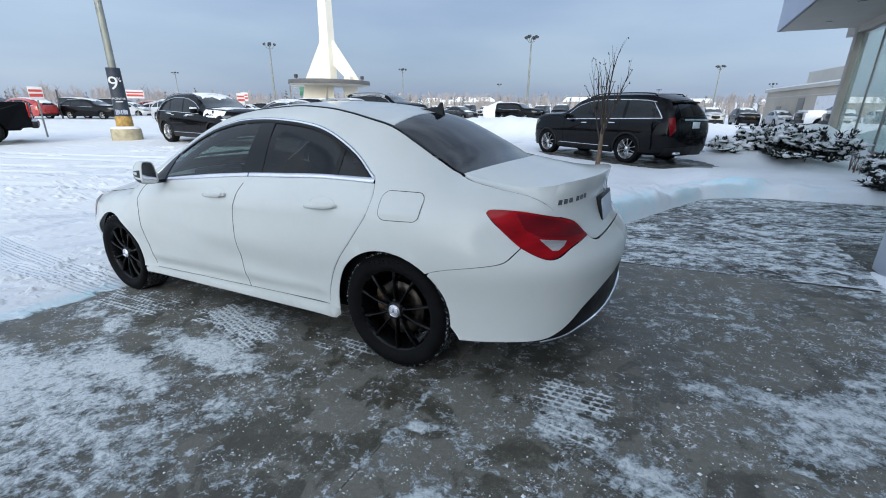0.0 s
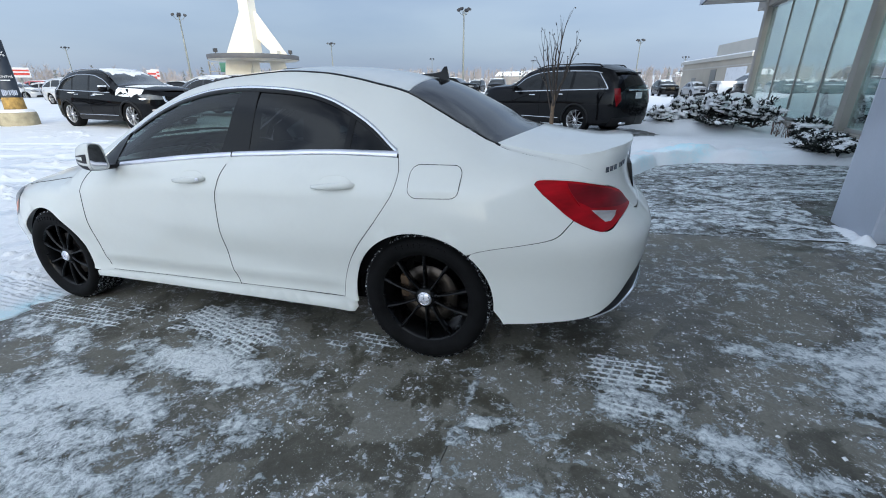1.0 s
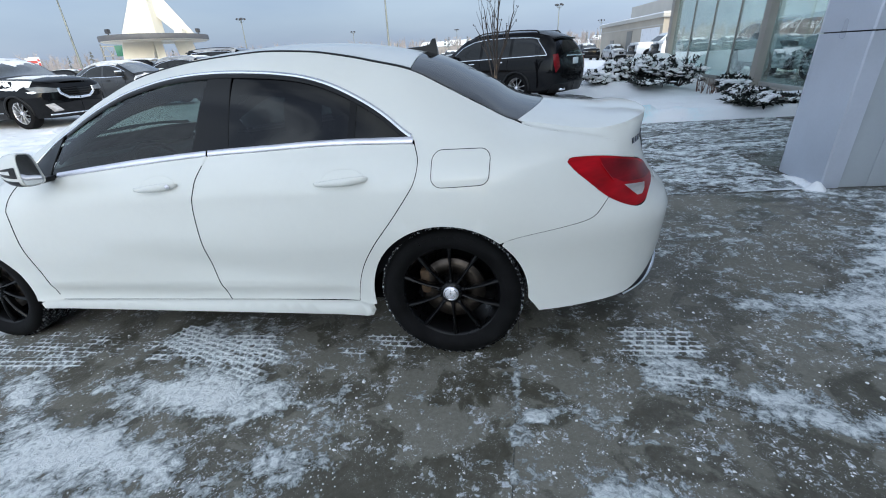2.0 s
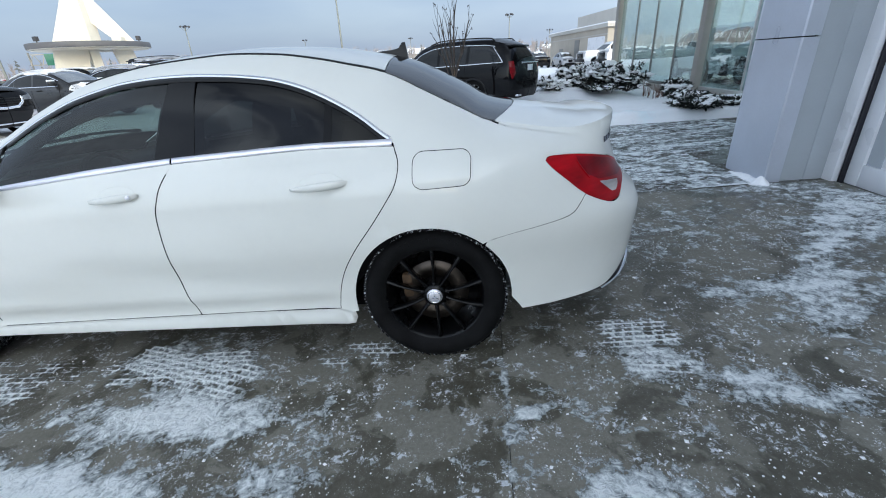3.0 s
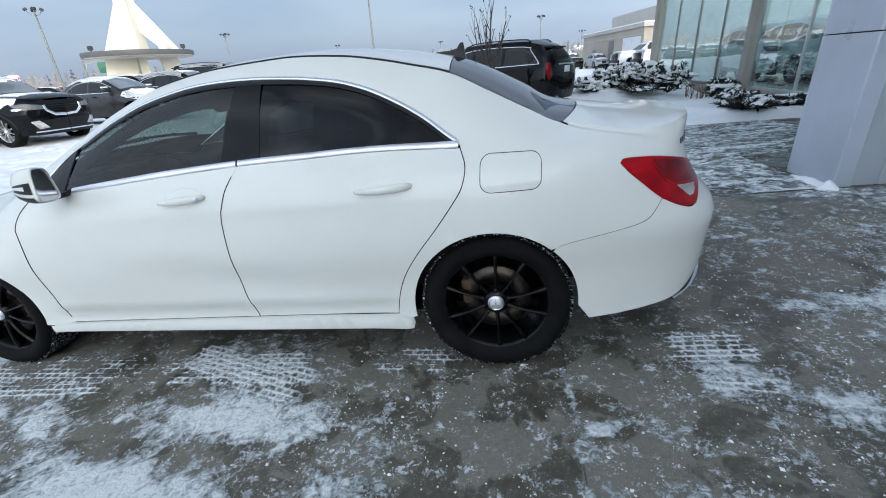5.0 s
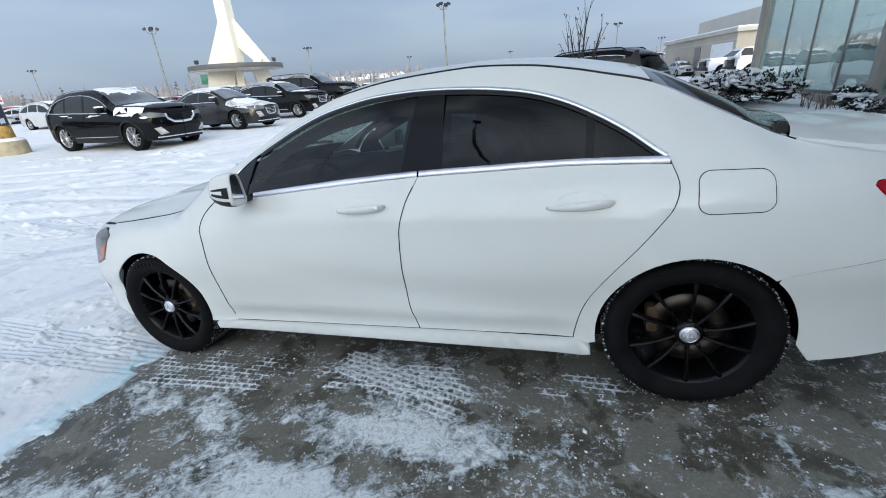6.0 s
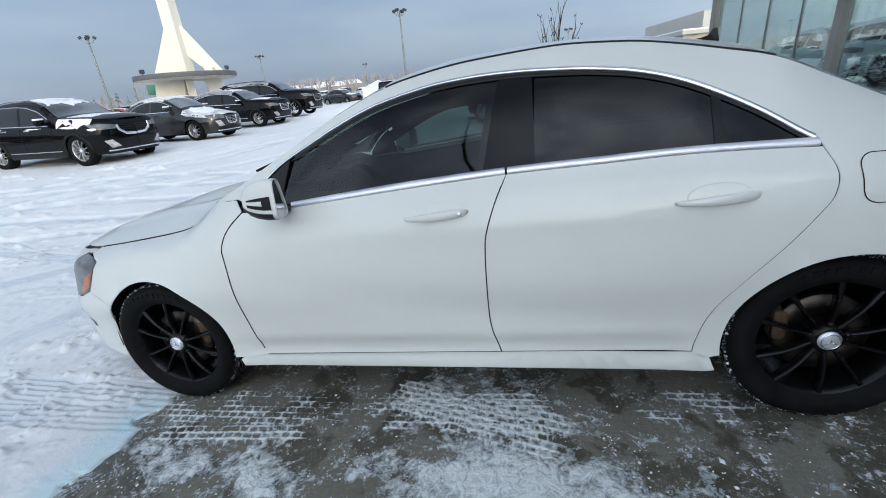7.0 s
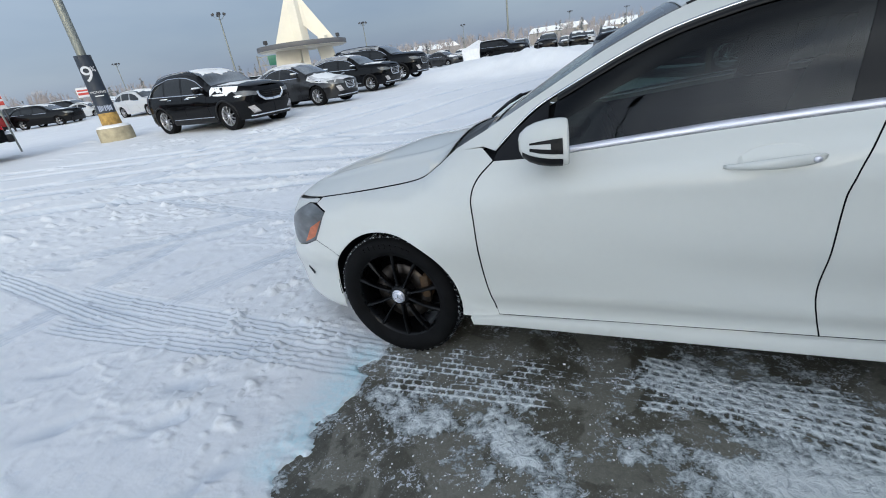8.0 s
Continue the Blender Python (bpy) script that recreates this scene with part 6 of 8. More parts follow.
MULLION_PALE = surface("pale_aluminium_mullion", (0.55, 0.55, 0.53), 0.4, 0.6, vary=0.1)
FASCIA = surface("blue_grey_fascia", (0.36, 0.40, 0.50), 0.5, vary=0.06, scale=1.0, bump=0.03)
SHOW_GLASS = tinted_glass("showroom_glass", (0.82, 0.95, 0.95), grime=0.12, f0=0.28)
ROOF_GLASS = tinted_glass("roof_glass", (0.90, 0.97, 0.97), grime=0.05, f0=0.05)
FLOOR_IN = surface("showroom_floor", (0.66, 0.66, 0.64), 0.25, vary=0.1)

wall = empty("wall_east", Matrix.Identity(4), "pale metal-clad service wall beside the forecourt", "wall")
wall["kind"] = "structure"
# unseen south run added long enough to keep the low sun off the forecourt
box("core", (5.35, -13.0, 2.7), (1.3, 26.6, 5.8), STUCCO, wall, bevel=0.02)
box("parapet", (5.30, -13.0, 5.72), (1.55, 26.9, 0.24), CLADDING_DARK, wall, bevel=0.02)
box("core", (5.35, 1.70, 2.7), (1.3, 1.08, 5.8), STUCCO, wall, bevel=0.01)
box("lintel", (5.35, 0.72, 4.6), (1.3, 0.88, 2.0), STUCCO, wall, bevel=0.01)
# stepped reveals between the pillar and the door
for x0, x1, y1, m in ((4.235, 4.45, 1.575, STUCCO), (4.45, 4.60, 1.568, STUCCO), (4.60, 4.64, 1.452, WHITE_METAL)):
    box("reveal", ((x0 + x1) / 2, (y1 + 1.75) / 2, 2.9), (x1 - x0 + 0.012, 1.75 - y1, 5.4), m, wall, bevel=0.006)

pillar = empty("pillar", pose(4.10, 1.55, 0.16), "blue-grey metal-clad entrance pillar with panel joints", "pillar")
pillar["kind"] = "structure"
for z0, z1 in ((0.03, 1.235), (1.245, 2.65), (2.66, 4.0), (4.01, 5.4)):
    bm = bmesh.new()
    ring = [(0.0, 0.012), (0.012, 0.0), (0.135, 0.0), (0.135, 0.05), (0.55, 0.05), (0.55, 0.70), (0.06, 0.70), (0.02, 0.68), (0.0, 0.62)]
    lo, hi = [bm.verts.new((x, y, z0)) for x, y in ring], [bm.verts.new((x, y, z1)) for x, y in ring]
    for i in range(len(ring)):
        bm.faces.new((lo[i], lo[(i + 1) % len(ring)], hi[(i + 1) % len(ring)], hi[i]))
    bm.faces.new(lo)
    bm.faces.new(hi)
    part("cladding_panel", bm, CLADDING, pillar)
box("plinth", (0.29, 0.35, -0.02), (0.50, 0.62, 0.16), DARK_SEAL, pillar, bevel=0.005)
box("pillar_core", (0.29, 0.36, 2.7), (0.48, 0.62, 5.3), DARK_SEAL, pillar, bevel=0.0)

# white panelled door in its dark seal
door = empty("door_1", pose(4.66, 1.44, 0.19), "white panelled service door with glazed upper half, closed", "door")
door["kind"] = "structure"
box("seal", (0.02, -0.004, 1.5), (0.08, 0.020, 3.1), DARK_SEAL, door, "black rubber door seal", bevel=0.006)
for k in range(3):
    y1 = -0.016 - k * 1.12
    for yy in (y1 - 0.065, y1 - 1.045):
        box("stile", (0.045, yy, 1.40), (0.06, 0.13, 2.72), WHITE_METAL, door, bevel=0.006)
    for zz, hh in ((0.13, 0.18), (0.90, 0.12), (2.02, 0.12), (2.70, 0.14)):
        box("rail", (0.045, y1 - 0.555, zz), (0.056, 0.85, hh), WHITE_METAL, door, bevel=0.006)
    box("lower_panel", (0.062, y1 - 0.555, 0.53), (0.03, 0.86, 0.64), WHITE_METAL, door, bevel=0.004)
    for zz, hh in ((1.46, 1.02), (2.35, 0.56)):
        pane = box("pane", (0.060, y1 - 0.555, zz), (0.012, 0.86, hh), SHOW_GLASS, door, "dark glass pane", bevel=0.0)
        pane.visible_shadow = False
box("threshold", (0.0, -1.7, -0.005), (0.12, 3.5, 0.03), DARK_SEAL, door, bevel=0.004)
# black slab: the unlit room's darkness is its colour, no room is built
door_backing = box("dark_backing", (6.4, -0.5, 2.0), (0.2, 4.5, 4.5), DARK_SEAL)
tagged(door_backing, "black slab standing in for the unlit room behind the service door", "wall", kind="structure")

# glazed front: x = 7.3, floor a step above the walk
front = empty("wall_showroom", Matrix.Identity(4), "tall showroom glazing with taupe columns", "wall")
front["kind"] = "structure"
FX0, FZ = 7.3, 0.33
box("return_wall", (6.05, 2.42, 2.7), (2.9, 0.30, 5.6), STUCCO, front, bevel=0.01)
box("curb", (FX0, 10.6, FZ - 0.13), (0.40, 16.4, 0.30), TAUPE, front, bevel=0.01)
box("beam", (FX0 + 0.1, 10.6, 4.35), (0.5, 16.6, 0.75), TAUPE, front, bevel=0.01)
for yc, w in ((17.78, 0.36), (10.13, 0.27), (2.85, 0.4)):
    box("column", (FX0 - 0.05, yc, 2.2), (0.22, w, 4.1), TAUPE, front, bevel=0.015)
mull = [(17.6, 10.265, (15.6, 13.72, 11.93), MULLION), (9.995, 3.1, (8.03, 6.4, 4.8), MULLION_PALE)]
for y0, y1, ms, mm in mull:
    for ym in ms:
        box("mullion", (FX0, ym, 2.2), (0.06, 0.06, 3.75), mm, front, bevel=0.006)
    for zz in (FZ + 0.06, 3.95):
        box("transom", (FX0, (y0 + y1) / 2, zz), (0.055, abs(y0 - y1), 0.09), mm, front, bevel=0.006)
    ys = [y0, *ms, y1]
    for a, b in zip(ys, ys[1:]):
        p = box("pane", (FX0, (a + b) / 2, 2.13), (0.016, abs(a - b) - 0.075, 3.52), SHOW_GLASS, front, "tall pale green pane", bevel=0.0)
        p.visible_shadow = False
canopy = empty("canopy", Matrix.Identity(4), "blue-grey entrance canopy with a dark flat soffit", "canopy")
canopy["kind"] = "structure"
box("soffit", (6.35, 11.9, 4.21), (2.6, 12.4, 0.06), TAUPE, canopy, bevel=0.0)
box("fascia", (5.05, 11.9, 4.70), (0.10, 12.4, 1.04), FASCIA, canopy, bevel=0.01)
box("fascia", (6.35, 18.06, 4.70), (2.68, 0.10, 1.04), FASCIA, canopy, bevel=0.01)
box("fascia", (6.35, 5.74, 4.70), (2.68, 0.10, 1.04), FASCIA, canopy, bevel=0.01)
box("deck", (6.35, 11.9, 5.17), (2.5, 12.2, 0.08), SNOW_CAP, canopy, bevel=0.02)
for yy in (7.5, 10.5, 13.5, 16.5):
    bm = bmesh.new()
    bmesh.ops.create_cone(bm, cap_ends=True, segments=20, radius1=0.09, radius2=0.09, depth=0.02, matrix=Matrix.Translation((6.1, yy, 4.172)))
    part("downlight", bm, MULLION, canopy, "dark recessed downlight")
hall = empty("showroom_hall", Matrix.Identity(4), "white showroom hall, its open back and glass roof added for daylight", "room")
hall["kind"] = "structure"
box("hall_floor", (12.4, 10.6, FZ - 0.12), (9.9, 16.4, 0.22), FLOOR_IN, hall, bevel=0.0)
# back left open above a low wall, added so daylight shows through the panes
box("hall_back", (17.5, 10.6, 0.6), (0.3, 17.0, 0.9), WHITE_METAL, hall, bevel=0.0)
box("hall_beam", (17.5, 10.6, 4.6), (0.3, 17.0, 1.0), WHITE_METAL, hall, bevel=0.0)
for yy in (2.6, 6.6, 10.6, 14.6, 18.6):
    box("hall_column", (17.5, yy, 2.6), (0.3, 0.4, 3.1), WHITE_METAL, hall, bevel=0.0)
box("hall_end", (12.5, 18.3, 2.6), (10.4, 0.3, 5.0), WHITE_METAL, hall, bevel=0.0)
box("hall_end", (12.5, 2.55, 2.6), (10.4, 0.3, 5.0), WHITE_METAL, hall, bevel=0.0)
# unseen glazed roof, made up to bring daylight into the hall
for k in range(7):
    box("roof_beam", (12.6, 2.75 + 2.58 * k, 5.30), (10.6, 0.22, 0.36), WHITE_METAL, hall, bevel=0.0)
for k in range(6):
    p = box("roof_pane", (12.6, 4.04 + 2.58 * k, 5.40), (10.5, 2.34, 0.02), ROOF_GLASS, hall, "pale green roof glass added to let daylight into the hall", bevel=0.0)
    p.visible_shadow = False

# low beige building beyond
shed = empty("building", Matrix.Identity(4), "low beige service building with a pale roller door", "building")
foot = [(10.4, 58.0), (12.8, 40.5), (34.0, 43.0), (32.0, 61.0)]


def prism(name, ring, z0, z1, mat, parent, label=""):
    b = bmesh.new()
    lo, hi = [b.verts.new((x, y, z0)) for x, y in ring], [b.verts.new((x, y, z1)) for x, y in ring]
    for i in range(len(ring)):
        b.faces.new((lo[i], lo[(i + 1) % len(ring)], hi[(i + 1) % len(ring)], hi[i]))
    b.faces.new(lo)
    b.faces.new(hi)
    return part(name, b, mat, parent, label)


prism("wall", foot, -0.2, 3.45, BEIGE, shed)
prism("cornice", [(10.15, 58.3), (12.6, 40.1), (34.2, 42.8), (32.2, 61.3)], 3.45, 3.75, BEIGE_PALE, shed)
prism("snow_cap", [(10.2, 58.2), (12.65, 40.2), (34.1, 42.9), (32.1, 61.2)], 3.755, 3.86, SNOW_CAP, shed, "snow along the roof edge")
prism("upper_storey", [(13.2, 56.0), (15.0, 43.0), (33.0, 45.0), (31.5, 59.0)], 3.8, 5.35, BEIGE_PALE, shed)


def on_shed(name, t0, t1, z0, z1, mat, label, out=0.05):
    a, b = Vector(foot[0]), Vector(foot[1])
    d = (b - a).normalized()
    n = Vector((-d.y, d.x)) * -1
    if n.x > 0:
        n = -n
    p, q = a + (b - a) * t0, a + (b - a) * t1
    prism(name, [tuple(p + n * out), tuple(q + n * out), tuple(q - n * 0.05), tuple(p - n * 0.05)], z0, z1, mat, shed, label)


on_shed("side_door", 0.22, 0.29, 0.0, 2.0, MULLION, "dark side door")
on_shed("window", 0.52, 0.60, 0.7, 2.7, MULLION, "dark tall window")
on_shed("roller_door", 0.74, 0.97, 0.0, 2.75, WHITE_METAL, "pale roller door")
on_shed("band", 0.0, 1.0, 2.85, 2.95, BEIGE_PALE, "pale string course", 0.04)

# ---- parked vehicles ----
DARK_PANE = surface("dark_vehicle_glass", (0.008, 0.009, 0.010), 0.05, vary=0.1, bump=0.0, coat=0.0, spec=0.35)
PALE_PANE = surface("reflecting_vehicle_glass", (0.030, 0.036, 0.038), 0.05, vary=0.15, bump=0.0, coat=1.0, spec=1.0)
ALLOY = surface("silver_alloy", (0.55, 0.55, 0.57), 0.3, 0.8, vary=0.1, bump=0.02)
PLATE = surface("pale_number_plate", (0.62, 0.66, 0.68), 0.45, vary=0.08)


def scaled(v, k):
    return [a * k for a in v]


def suv_shell(front, rear, half, high, boxy=0.0, rake=None):
    """The skin of a tall estate: nose at -front, tail at rear."""
    f, r, h = front / 2.4, rear / 2.6, high / 1.72
    px = [-2.4, -2.385, -2.34, -2.26, -2.13, -1.9, -1.6, -1.2, 0.0, 1.2, 1.8, 2.15, 2.38, 2.50, 2.565, 2.595, 2.6]
    py = [0.0, 0.35, 0.62, 0.77, 0.865, 0.93, 0.965, 0.98, 0.985, 0.98, 0.965, 0.935, 0.87, 0.76, 0.58, 0.3, 0.0]
    sx = lambda v: [a * (f if a < 0 else r) for a in v]
    rearz = 1.60 + 0.05 * boxy
    fall = max(0.0, 1 - 2 * boxy)
    return Shell(sx(px), scaled(py, half / 0.985), sx([-2.4, -2.25, -1.9, -1.4, -1.05, -0.95, -0.8, -0.4, 0.0, 0.3, 1.0, 1.8, 2.3, 2.5, 2.6]),
                 scaled([1.04, 1.095, 1.13, 1.155, 1.17, 1.20, 1.28, 1.53, 1.625, 1.645, 1.655 - 0.02 * fall, 1.64 - 0.09 * fall, rearz - 0.015 - 0.20 * fall, rearz - 0.055 - 0.26 * fall, rearz - 0.09 - 0.28 * fall], h),
                 [0.78, 0.80, 0.82, 0.82, 0.82, 0.80, 0.77, 0.69, 0.65, 0.64, 0.64, 0.65, 0.67, 0.70, 0.72],
                 scaled([0.98, 1.04, 1.075, 1.10, 1.115, 1.13, 1.18, 1.43, 1.54, 1.562, 1.575 - 0.02 * fall, 1.56 - 0.09 * fall, rearz - 0.09 - 0.20 * fall, rearz - 0.11 - 0.26 * fall, rearz - 0.12 - 0.28 * fall], h),
                 [0.93, 0.92, 0.91, 0.90, 0.895, 0.885, 0.865, 0.795, 0.76, 0.75, 0.75, 0.755, 0.775, 0.80, 0.82],
                 scaled([0.87, 0.92, 0.95, 0.975, 0.995, 1.005, 1.02, 1.05, 1.07, 1.08, 1.10, 1.12, 1.13, 1.13, 1.13], h),
                 [0.975, 0.965, 0.96, 0.955, 0.95, 0.945, 0.94, 0.935, 0.93, 0.928, 0.925, 0.925, 0.925, 0.93, 0.935],
                 (scaled([0.2, 0.26, 0.32, 0.40, 0.55, 0.75], h), [0.86, 0.93, 0.955, 0.968, 0.982, 1.0]),
                 scaled([0.03, 0.05, 0.07, 0.07, 0.06, 0.05, 0.05, 0.05, 0.055, 0.055, 0.055, 0.055, 0.05, 0.04, 0.02], h),
                 end_shift=((0.1, 0.3, 0.5, 0.75, 1.05, 1.25, 1.6), (-0.14, -0.05, 0.0, 0.0, -0.03, -0.08 + 0.04 * boxy, -0.26 + 0.2 * boxy) if rake is None else (-0.16, -0.06, 0.0, 0.01, -0.02, -0.10 * rake, -0.40 * rake)),
                 nose_shift=((0.1, 0.3, 0.5, 0.75, 0.95, 1.05, 1.6), (-0.14, -0.05, 0.0, 0.0, -0.015, -0.05, -0.26)))


def sedan_shell():
    return Shell(COUPE.px[::30].tolist() + [COUPE.px[-1]], COUPE.py[::30].tolist() + [0.0], COUPE.fx, scaled(COUPE.t["z8"], 1.03), COUPE.t["r8"], scaled(COUPE.t["z7"], 1.03), COUPE.t["r7"], scaled(COUPE.t["zb"], 1.0), COUPE.t["rb"],
                 COUPE.low, COUPE.t["crown"])


def parked(kind, m, label, category, paint_mat, wb=2.86, wheel_r=0.37, front=2.4, rear=2.6, half=0.97, high=1.70, boxy=0.0, snow=0.0, grille="bar", fine=True, cladding=True, group="", light="bright", seed=1, rake=None, top_mat=None, roof_mat=None):
    """A parked car with body, glazing, lamps, wheels, mirrors and a cover of snow."""
    rng = random.Random(seed)
    car = empty("parked_" + kind, m, label, category, group)
    low = kind == "sedan"
    sh = sedan_shell() if low else suv_shell(front, rear, half, high, boxy, rake)
    top_mat = top_mat or paint_mat
    roof_mat = roof_mat or top_mat
    if low:
        front, rear, wb, wheel_r, high = 2.235, 2.392, 2.698, 0.335, 1.47
    S, T = sh.side, sh.top
    k = high / 1.72 if not low else 1.0
    st = (0.10, 0.10) if fine else (0.22, 0.2)
    hf, hr = -wb / 2, wb / 2
    ar = wheel_r + 0.035
    rim = lambda u: float(sh.rim(u)[0])
    zb = 0.26 * k if not low else 0.20
    nose, tail = sh.u0 + 0.01, sh.u1 - 0.01
    na = 12 if fine else 7
    out = ([(nose, zb)] + [(hf - ar - 0.01, zb)] + arc(hf, wheel_r, ar, 190, -10, na) + [(hr - ar - 0.01, zb - 0.01)] + arc(hr, wheel_r, ar, 190, -10, na) + [(hr + ar + 0.02, zb), (tail, zb + 0.04)]
           + [(u, rim(u) - 0.002) for u in np.linspace(tail, nose, 40 if fine else 22)])
    panel("body", S, out, paint_mat, car, step=st, lip=0.03, both=True)
    U = sh.u_of
    if low:
        ca, cw, cr = U(-1.0), U(-0.86), U(-0.2)
        re0, re1 = U(1.22), U(1.66)
    else:
        f, r = front / 2.4, rear / 2.6
        ca, cw, cr = U(-1.05 * f), U(-0.93 * f), U(-0.18 * f)
        re0, re1 = U(2.40 * r), U(2.40 * r)
    span = lambda a, b, v, n=10: [(u, v) for u in np.linspace(a, b, n)]
    panel("bonnet", T, span(U(-front * 0.985), ca, -0.99) + span(ca, U(-front * 0.985), 0.99), top_mat, car, step=st, lift=0.003)
    panel("windscreen", T, span(cw, cr, -0.96, 6) + span(cr, cw, 0.96, 6), PALE_PANE if light == "bright" else DARK_PANE, car, "windscreen", step=st, lift=0.002)
    panel("scuttle", T, [(ca, -0.98), (cw, -0.97), (cw, 0.97), (ca, 0.98)], BLACK_TRIM, car, step=st, lift=0.002)
    panel("roof", T, span(cr, re0 if low else tail - 0.25, -0.985, 14) + span(re0 if low else tail - 0.25, cr, 0.985, 14), roof_mat, car, step=st, lift=0.002)
    if low:
        panel("rear_screen", T, span(re0 + 0.01, re1, -0.96, 6) + span(re1, re0 + 0.01, 0.96, 6), DARK_PANE, car, "rear window", step=st, lift=0.002)
        panel("boot_lid", T, span(re1 + 0.01, tail - 0.1, -0.98) + span(tail - 0.1, re1 + 0.01, 0.98), paint_mat, car, step=st, lift=0.002)
    # glazing along the sides
    for mirror in (False, True):
        q = dict(mirror=mirror, step=st, lift=0.004, lip=0.006)
        if low:
            top = lambda x: at_x(DLO_TOP, x)[1] * 1.02 - 0.02
            bays = [(-0.58, 0.24), (0.32, 0.93), (0.97, 1.17)]
            base = lambda x: 0.985
        else:
            xs = [-0.72 * f, -0.4 * f, 0.0, 0.4 * r, 1.0 * r, 1.7 * r, 2.25 * r]
            ts = [1.16 * k, 1.37 * k, 1.485 * k, 1.525 * k, 1.53 * k, (1.51 - (0 if boxy else 0.10)) * k, (1.47 - (0 if boxy else 0.24)) * k]
            top = lambda x: float(np.interp(x, xs, ts))
            base = lambda x: float(np.interp(x, [-0.8, 2.4], [1.035 * k, 1.125 * k]))
            bays = [(-0.70 * f, 0.22), (0.31, 1.16 * r), (1.25 * r, (2.12 if not boxy else 2.25) * r)]
        for i, (a, b) in enumerate(bays):
            n = 7
            xs_ = np.linspace(a, b, n)
            tops = [(U(x), max(base(x) + 0.02, top(x))) for x in xs_]
            if not low and i == 2 and not boxy:
                tops = [(u - 0.10 * t, z - 0.10 * t ** 2) for (u, z), t in zip(tops, np.linspace(0, 1, n))]
            o = [(U(x), base(x)) for x in xs_] + tops[::-1]
            panel("side_window", S, o, DARK_PANE, car, "dark side window", **q)
        line = [(U(x), base(x) - 0.012) for x in np.linspace(bays[0][0] - 0.03, bays[-1][1] + 0.02, 20)]
        ribbon("belt_trim", S, line, 0.022, CHROME, car, "bright belt line", lift=0.002, thick=0.004, mirror=mirror)
        if fine:
            tl = [(U(x), max(base(x) + 0.02, top(x)) + 0.006) for x in np.linspace(bays[0][0], bays[-1][1], 24)]
            ribbon("window_trim", S, tl, 0.016, CHROME, car, "bright window surround", lift=0.002, thick=0.003, mirror=mirror)
            if not low:
                xe = bays[-1][1]
                ribbon("window_trim", S, [(U(xe + 0.03 - 0.13 * t), base(xe) - 0.01 + (max(base(xe) + 0.02, top(xe)) + 0.012 - base(xe)) * t) for t in np.linspace(0, 1, 8)], 0.026, CHROME, car, "bright upright window edge", lift=0.004, thick=0.004, mirror=mirror, across=(-0.5, 0.5))
            for dx in (bays[0][0] - 0.10, bays[1][0] - 0.045, bays[1][1] + 0.0):
                ln = [(U(dx + (0.0 if z > 0.6 * k else 0.05 * (0.6 * k - z))), z) for z in np.linspace((0.36 if not low else 0.29) * k, base(dx) - 0.02, 10)]
                ribbon("door_gap", S, ln, 0.010, INNER_DARK, car, lift=0.0008, thick=0.0005, mirror=mirror)
            for xh in (bays[0][1] - 0.22, bays[1][1] - 0.24):
                p = S([U(xh)], [base(xh) - 0.10])[0]
                box("door_handle", (p[0], (p[1] - 0.018) * (-1 if mirror else 1), p[2]), (0.20, 0.03, 0.028), paint_mat if low else CHROME, car, bevel=0.010)
        if cladding and not low:
            o = [(hf + ar + 0.02, zb - 0.005), (hr - ar - 0.02, zb - 0.005), (hr - ar - 0.05, zb + 0.12), (hf + ar + 0.05, zb + 0.12)]
            panel("sill_cladding", S, o, BLACK_TRIM, car, "black sill cladding", mirror=mirror, step=st, lift=0.008, lip=0.03)
            ribbon("sill_strip", S, [(u, zb + 0.135) for u in np.linspace(hf + ar + 0.1, hr - ar - 0.1, 10)], 0.018, CHROME, car, "bright sill strip", lift=0.006, thick=0.006, mirror=mirror)
        for hx in (hf, hr):
            a = arc(hx, wheel_r, ar + 0.002, 188, -8, na + 4)
            if cladding and not low:
                ribbon("arch_trim", S, a, 0.05, BLACK_TRIM, car, "black wheel-arch trim", lift=0.006, thick=0.008, mirror=mirror, across=(-1, 0))
        # lamps
        zt = (0.86 if low else 1.02) * k
        o = [(U(rear * 0.90), zt + 0.06 * k), (U(rear * 0.90) + 0.12, zt + 0.08 * k), (U(rear * 0.985) + 0.10, zt + 0.06), (U(rear * 0.985) + 0.08, zt - 0.10 * k), (U(rear * 0.93), zt - (0.13 if low else 0.26) * k)]
        if not low:
            o = [(U(rear * 0.93), zt + 0.10 * k), (U(rear * 0.955) + 0.06, zt + 0.12 * k), (U(rear * 0.965) + 0.05, zt - 0.16 * k), (U(rear * 0.95), zt - 0.30 * k), (U(rear * 0.935), zt - 0.12 * k)]
        panel("rear_lamp", S, o, PARKED_LENS, car, "dark red rear lamp", mirror=mirror, step=st, lift=0.008, lip=0.02)
        zh = (0.70 if low else 0.90) * k
        o = [(U(-front * 0.80), zh + 0.08 * k), (U(-front * 0.93), zh + 0.09 * k), (U(-front * 0.985) - 0.05, zh + 0.03), (U(-front * 0.985) - 0.05, zh - 0.05 * k), (U(-front * 0.88), zh - 0.05 * k)]
        panel("headlamp", S, o, GREY_LENS, car, "clear headlamp", mirror=mirror, step=st, lift=0.008, lip=0.02)
        o = [(U(-front * 0.93), 0.58 * k), (U(-front * 0.97), 0.60 * k), (U(-front * 0.985) - 0.02, 0.42 * k), (U(-front * 0.96), 0.40 * k)]
